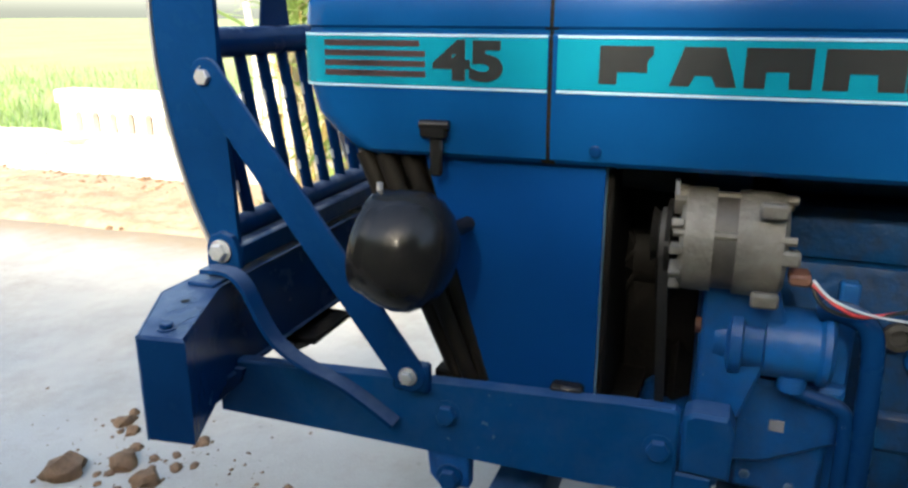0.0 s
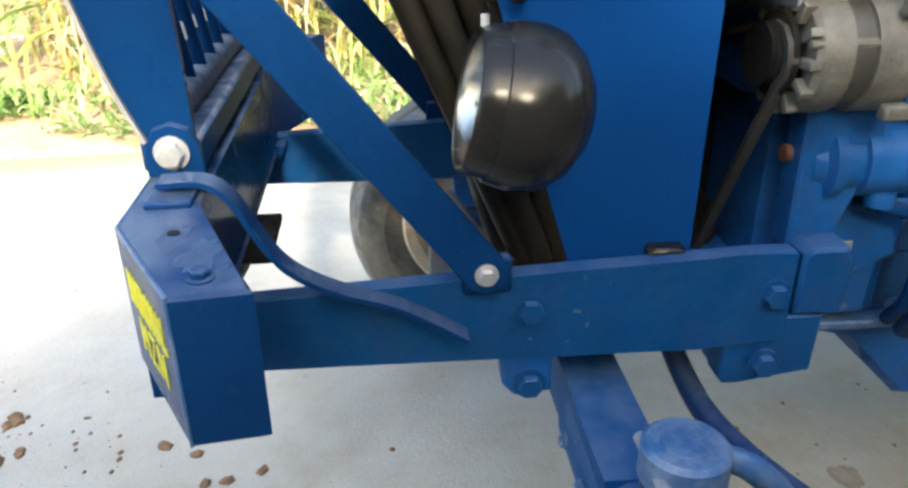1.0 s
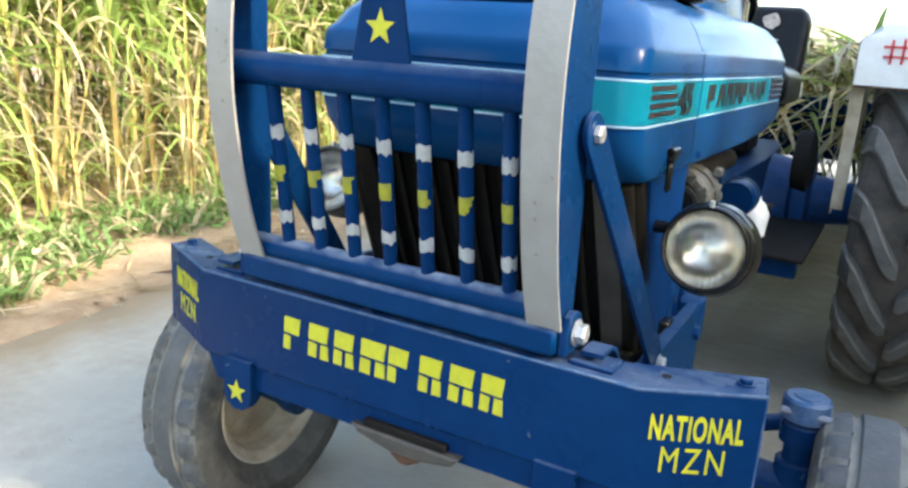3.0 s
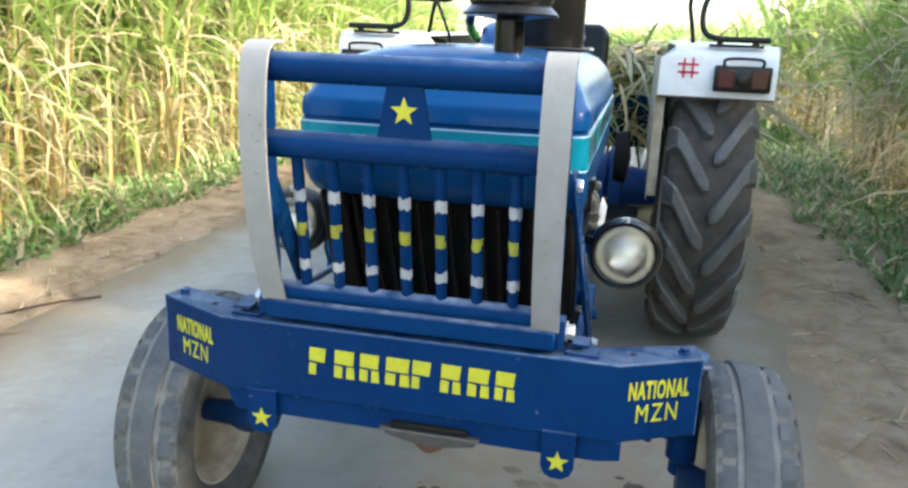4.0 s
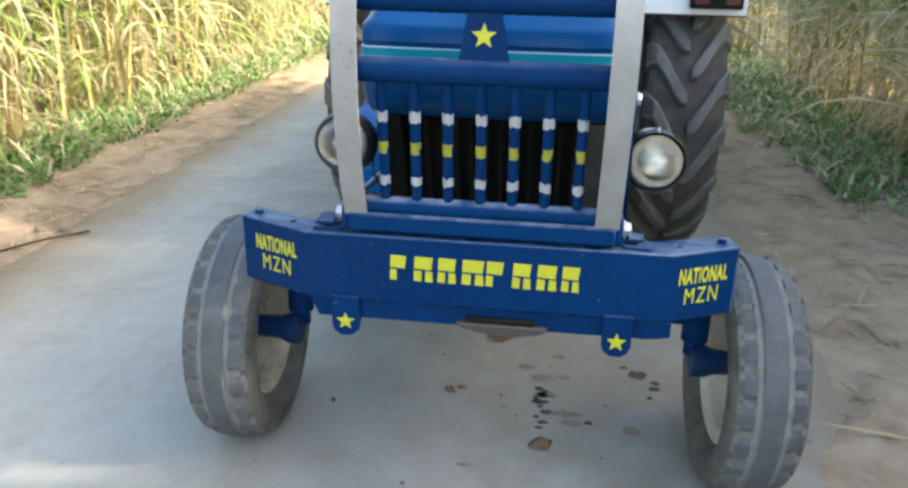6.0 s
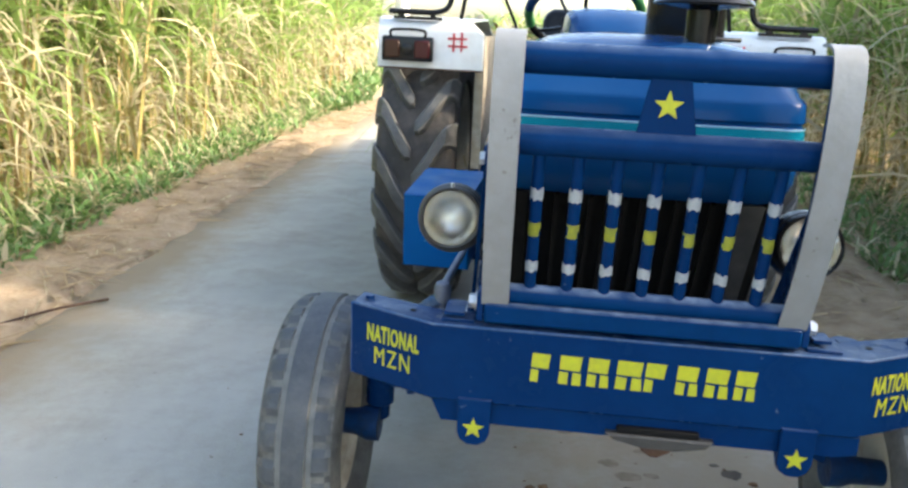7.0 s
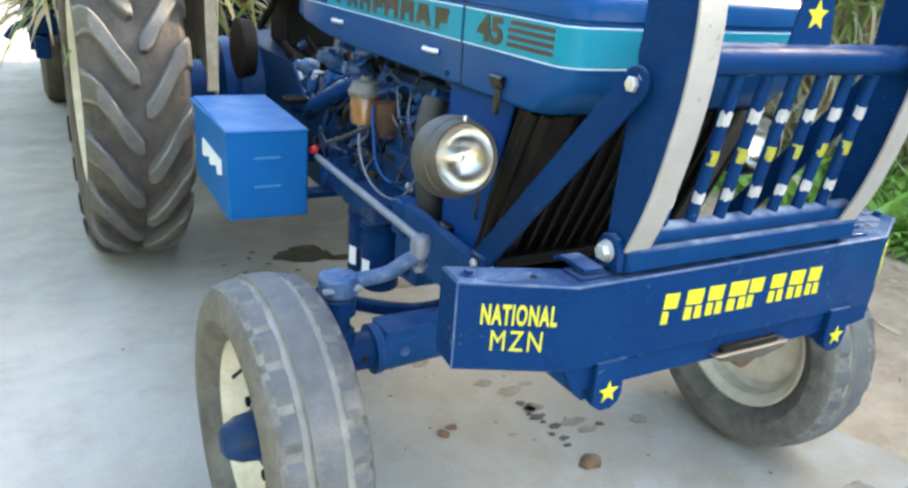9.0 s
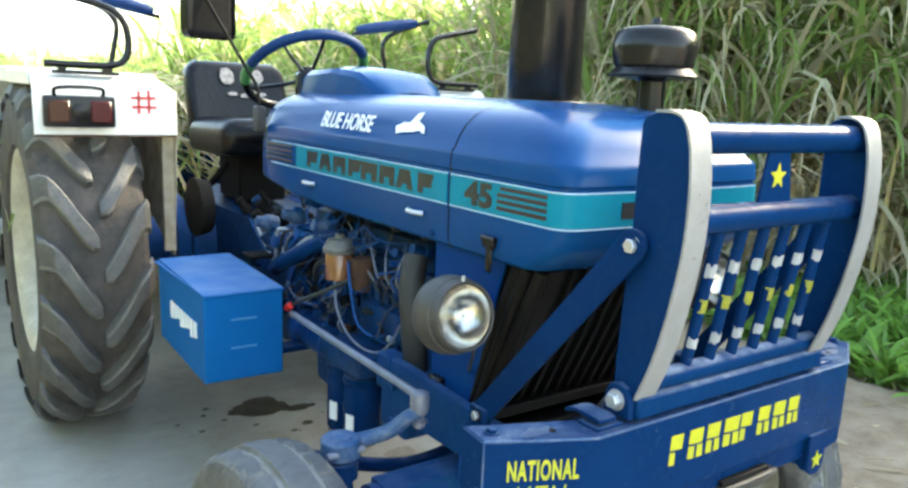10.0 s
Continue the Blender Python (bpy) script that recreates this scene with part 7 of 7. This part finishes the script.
for i, (x, y, r) in enumerate(((0.148, 0.718, 0.022), (0.155, 0.763, 0.018), (0.17, 0.66, 0.020), (0.145, 0.80, 0.014), (0.16, 0.60, 0.016), (0.477, 0.944, 0.03), (0.52, 0.86, 0.02), (-0.2, 2.15, 0.014), (-0.25, 2.08, 0.012), (-0.31, 2.16, 0.010), (-0.16, 1.98, 0.012), (0.02, 1.90, 0.02), (0.08, 1.80, 0.015), (0.30, 0.62, 0.012), (0.15, 0.69, 0.010), (0.135, 0.74, 0.009), (0.165, 0.785, 0.012), (0.14, 0.63, 0.010), (0.15, 0.57, 0.012), (0.172, 0.72, 0.008), (0.43, 0.99, 0.014), (0.50, 0.80, 0.010), (-0.36, 2.02, 0.012), (-0.28, 2.22, 0.011), (-0.42, 2.12, 0.009), (-0.05, 1.86, 0.012))):
    stain(x, y, r, 6 + i, STAIN, "small dark spot on the concrete", 0.6 + 0.3 * (i % 2))
twig = part("twig", tube([(-2.42, 1.46, 0.012), (-2.25, 1.70, 0.03), (-2.12, 1.93, 0.012)], 0.006, 6, 4), RUST)
tagged(twig, "dry brown twig lying at the road edge", "twig")

smear = random.Random(64)
for i in range(16):
    stain(smear.uniform(-0.05, 0.95), smear.uniform(-0.35, 1.15), smear.uniform(0.015, 0.045), 70 + i, MUD, "thin brown mud smear on the concrete", smear.uniform(0.4, 0.9))

# ---- culvert parapet, sunlit pale soil and dirt beside it ----
PX0, PY0, PY1, PITCH = -4.74, -5.42, -2.95, 0.207
para = thing("culvert_parapet", "low limewashed masonry parapet with a row of small arched openings", "parapet")
part("plinth", box(PX0 - 0.30, PX0 + 0.012, PY0 - 0.01, PY1, -0.5, 0.045, 0.010), LIMEWASH, para)
for i in range(8):
    # one bay: a panel with an arched opening in it
    y0 = PY0 + 0.12 + i * PITCH
    bay = [(y0, 0.04), (y0, 0.33), (y0 + PITCH, 0.33), (y0 + PITCH, 0.04), (y0 + PITCH / 2 + 0.052, 0.04), (y0 + PITCH / 2 + 0.046, 0.21)]
    bay += [(y0 + PITCH / 2 + 0.044 * math.cos(k * math.pi / 8), 0.21 + 0.048 * math.sin(k * math.pi / 8)) for k in range(1, 8)]
    bay += [(y0 + PITCH / 2 - 0.046, 0.21), (y0 + PITCH / 2 - 0.052, 0.04)]
    part("arched_bay", prism([(PX0, y, z) for y, z in bay], (-0.085, 0, 0)), LIMEWASH, para)
end = PY0 + 0.12 + 8 * PITCH
part("end_pier", box(PX0 - 0.20, PX0 + 0.004, PY0, PY0 + 0.118, 0.04, 0.33, 0.012), LIMEWASH, para)
part("end_wall", box(PX0 - 0.20, PX0 + 0.004, end + 0.002, PY1, 0.04, 0.33, 0.012), LIMEWASH, para)
part("coping", box(PX0 - 0.23, PX0 + 0.022, PY0 - 0.03, PY1 + 0.02, 0.33, 0.455, 0.018, 2), LIMEWASH, para)
# grey sheet whose tone stands in for shade inside the openings
part("opening_shade_sheet", box(PX0 - 0.20, PX0 - 0.10, PY0 + 0.118, end, 0.03, 0.33, 0.004), OPENING_SHADE, para, "grey sheet standing in for shade in the openings")
pillar = part("gate_pillar", box(-4.02, -3.80, -2.52, -2.28, -0.05, 1.05, 0.015), LIMEWASH)
tagged(pillar, "whitewashed square masonry pillar beside the culvert", "pillar")
trunk = part("sapling_trunk", tube([(-4.16, -2.80, -0.05), (-4.15, -2.78, 0.25), (-4.19, -2.80, 0.75), (-4.17, -2.84, 1.25)], 0.028, 8, 4), LIMEWASH)
tagged(trunk, "thin limewashed sapling trunk in the pale verge", "sapling")


def verge(name, x0, x1, y0, y1, step, lift, mat, label, category):
    """A loose layer lying on the ground, its ragged rim sinking into it."""
    nx, ny = int((x1 - x0) / step), int((y1 - y0) / step)
    vs = [(x0 + i * step, y0 + j * step, lift(x0 + i * step, y0 + j * step)) for j in range(ny + 1) for i in range(nx + 1)]
    fs = [(j * (nx + 1) + i, j * (nx + 1) + i + 1, (j + 1) * (nx + 1) + i + 1, (j + 1) * (nx + 1) + i) for j in range(ny) for i in range(nx)]
    me = bpy.data.meshes.new(name)
    me.from_pydata(vs, [], fs)
    me.materials.append(mat)
    me.shade_smooth()
    tagged(new(name, me), label, category, kind="stuff")


def dirt_lift(x, y):
    l = lerp_table(LEFT, y)
    rim = min((l + 0.03 - x) / 0.12, (x + 3.45) / 0.2, (y + 7.4) / 0.5, (-0.7 - y) / 0.3) + 0.7 * noise.noise((x * 2.0, y * 2.0, 5))
    z = 0.018 + 0.022 * noise.noise((x * 5.5, y * 3.0, 2)) + 0.016 * abs(noise.noise((x * 13, y * 7, 4))) + 0.008 * noise.noise((x * 31, y * 22, 8))
    return z if rim > 1 else z * max(rim, 0) - 0.06 * (1 - max(rim, 0))


def apron_lift(x, y):
    rim = min((-3.12 - x) / 0.25, (x + 4.95) / 0.2, (y + 7.5) / 0.5, (-1.95 - y) / 0.25) + 1.1 * noise.noise((x * 1.6, y * 1.1, 15))
    z = 0.042 + 0.020 * noise.noise((x * 2.4, y * 2.4, 12)) + 0.006 * noise.noise((x * 14, y * 14, 18))
    z += 0.07 * max(0.0, 1 - ((x + 3.42) ** 2 / 0.10 + (y + 2.75) ** 2 / 0.45))
    return z if rim > 1 else z * max(rim, 0) - 0.06 * (1 - max(rim, 0))


def left_lift(x, y):
    l = lerp_table(LEFT, y)
    rim = min((l + 0.10 - x) / 0.16, (x - l + 0.75) / 0.2, (y + 0.8) / 0.4, (9.0 - y) / 0.5) + 1.2 * noise.noise((x * 3.0, y * 1.4, 35))
    z = 0.018 + 0.014 * noise.noise((x * 5.0, y * 3.0, 32)) + 0.013 * abs(noise.noise((x * 13, y * 9, 34))) + 0.006 * noise.noise((x * 30, y * 24, 38)) + 0.03 * min(max(l - x, 0), 0.8)
    return z if rim > 1 else z * max(rim, 0) - 0.05 * (1 - max(rim, 0))


verge("dirt_bank", -3.4, -1.9, -0.8, 9.1, 0.035, left_lift, DIRT, "trodden dirt and chaff along the road edge", "dirt")
straw("leaf_litter", 2200, -3.2, -2.0, -0.5, 9.0, lambda x, y, r: lerp_table(LEFT, y) - 0.55 < x < lerp_table(LEFT, y) + 0.08, 45, "dry cane leaf litter on the dirt shoulder", 0.02)


def shoulder_lift(x, y):
    r = lerp_table(RIGHT, y)
    rim = min((x - r + 0.20 + 0.22 * min(1.0, max(0.0, (1.6 - y) / 1.2))) / 0.25, (2.75 - x) / 0.2, (y + 2.4) / 0.4, (7.0 - y) / 0.5) + 1.3 * noise.noise((x * 2.6, y * 1.5, 25))
    z = 0.020 + 0.016 * noise.noise((x * 4.5, y * 3.0, 22)) + 0.015 * abs(noise.noise((x * 12, y * 9, 24))) + 0.007 * noise.noise((x * 30, y * 24, 28)) + 0.04 * min(max(x - r, 0), 1.2)
    return z if rim > 1 else z * max(rim, 0) - 0.05 * (1 - max(rim, 0))


verge("dirt_bank", 0.68, 2.8, -2.5, 7.1, 0.035, shoulder_lift, DIRT, "trodden brown dirt shoulder under the cane", "dirt")
straw("leaf_litter", 900, 1.0, 2.6, -2.0, 6.0, lambda x, y, r: x > lerp_table(RIGHT, y) + 0.05, 44, "dry cane leaf litter on the dirt shoulder", 0.03)
verge("dirt_bank", -3.6, -2.0, -7.6, -0.7, 0.035, dirt_lift, DIRT, "trodden brown dirt between the road and the culvert", "dirt")
verge("soil_apron", -5.0, -2.9, -7.6, -1.8, 0.05, apron_lift, GLARE_SOIL, "pale soil before the culvert, its sunlit glare put into the colour", "sand")
soil_lumps(170, -3.75, -3.15, -5.4, -2.4, lambda x, y, r: noise.noise((x * 2, y * 2, 6)) > -0.1, 33, "small dark stones scattered on the pale soil", CLOD, 0.030, "stones", "stones")
soil_lumps(1500, -3.3, -2.1, -6.5, -1.2, lambda x, y, r: True, 34, "loose lumps of brown dirt", CLOD, 0.020)
post = part("roadside_post", lathe((-4.15, 20.5, -0.1), (0.02, -0.02, 1), [(0, 0.21), (1.5, 0.20), (5.5, 0.16), (5.5, 0)], 14), LIMEWASH)
tagged(post, "whitewashed roadside post in the sun", "post")

# ---- trailer loaded with cane behind the tractor ----
trailer = thing("trailer", "blue flat farm trailer coupled behind the tractor, loaded with cut cane", "trailer", at=(0, 0, 0))
part("deck", box(-0.95, 0.95, 3.75, 7.6, 0.70, 0.75, 0.008), BLUE, trailer)
part("front_board", box(-0.95, 0.95, 3.70, 3.745, 0.74, 1.02, 0.006), BLUE, trailer)
for s in (-1, 1):
    part("side_rail", box(*sorted((s * 0.90, s * 0.97)), 3.74, 7.6, 0.58, 0.69, 0.006), BLUE, trailer)
    for k in range(4):
        part("stake", box(*sorted((s * 0.955, s * 0.99)), 3.9 + k * 1.15, 3.95 + k * 1.15, 0.60, 1.25, 0.004), BLUE, trailer)
    tw = part("trailer_wheel", lathe((s * 0.80, 5.65, 0.42), (s, 0, 0), [(0.02, 0.0), (0.02, 0.12), (0.06, 0.20), (0.07, 0.22), (-0.07, 0.22), (-0.06, 0.2)], 32), RIM, trailer)
    part("tyre", lathe((s * 0.80, 5.65, 0.42), (s, 0, 0), [(-0.07, 0.22), (-0.10, 0.28), (-0.10, 0.36), (-0.08, 0.405), (0, 0.42), (0.08, 0.405), (0.10, 0.36), (0.10, 0.28), (0.07, 0.22)], 40), TYRE_REAR, tw)
part("drawbar", prism([(-0.30, 3.75, 0.56), (0.30, 3.75, 0.56), (0.05, 3.15, 0.47), (-0.05, 3.15, 0.47)], (0, 0, 0.07), 0.004), BLUE, trailer)
part("parking_jack", tube([(-0.98, 4.35, 0.70), (-1.05, 4.40, 0.66), (-1.10, 4.40, 0.60)], 0.022, 8, 3), BLUE, trailer)
rr = np.random.RandomState(5)
k = 2600
base = np.stack([rr.uniform(-0.95, 0.95, k), rr.uniform(3.75, 6.2, k), 0.76 + 0.56 * rr.rand(k) ** 0.8], 1)
along = np.where(rr.rand(k) < 0.5, 1.57, -1.57) + rr.normal(0, 0.28, k)
load = blades("cane_load", k, base, along, rr.normal(0.02, 0.12, k), 0.15 + 0.5 * rr.rand(k), 0.5 + 1.1 * rr.rand(k), 0.016 + 0.02 * rr.rand(k), [LEAF_GREEN, LEAF_DRY, STALK], rr.choice([0, 1, 2], k, p=[0.3, 0.4, 0.3]), "bundles of cut sugarcane with straggling leaves", "cane load", 5, 1.4)
k = 380
base = np.stack([np.where(rr.rand(k) < 0.7, -0.92, 0.92), rr.uniform(3.75, 4.6, k), 0.78 + 0.45 * rr.rand(k)], 1)
blades("cane_ends", k, base, np.where(base[:, 0] < 0, 3.14, 0) + rr.normal(0, 0.7, k), rr.normal(0.1, 0.35, k), 0.2 + 1.0 * rr.rand(k), 0.18 + 0.24 * rr.rand(k), 0.010 + 0.012 * rr.rand(k), [LEAF_GREEN, LEAF_DRY, STALK], rr.choice([0, 1, 2], k, p=[0.25, 0.55, 0.2]), "loose cane leaves hanging over the trailer side", "cane load", 4, 1.2)
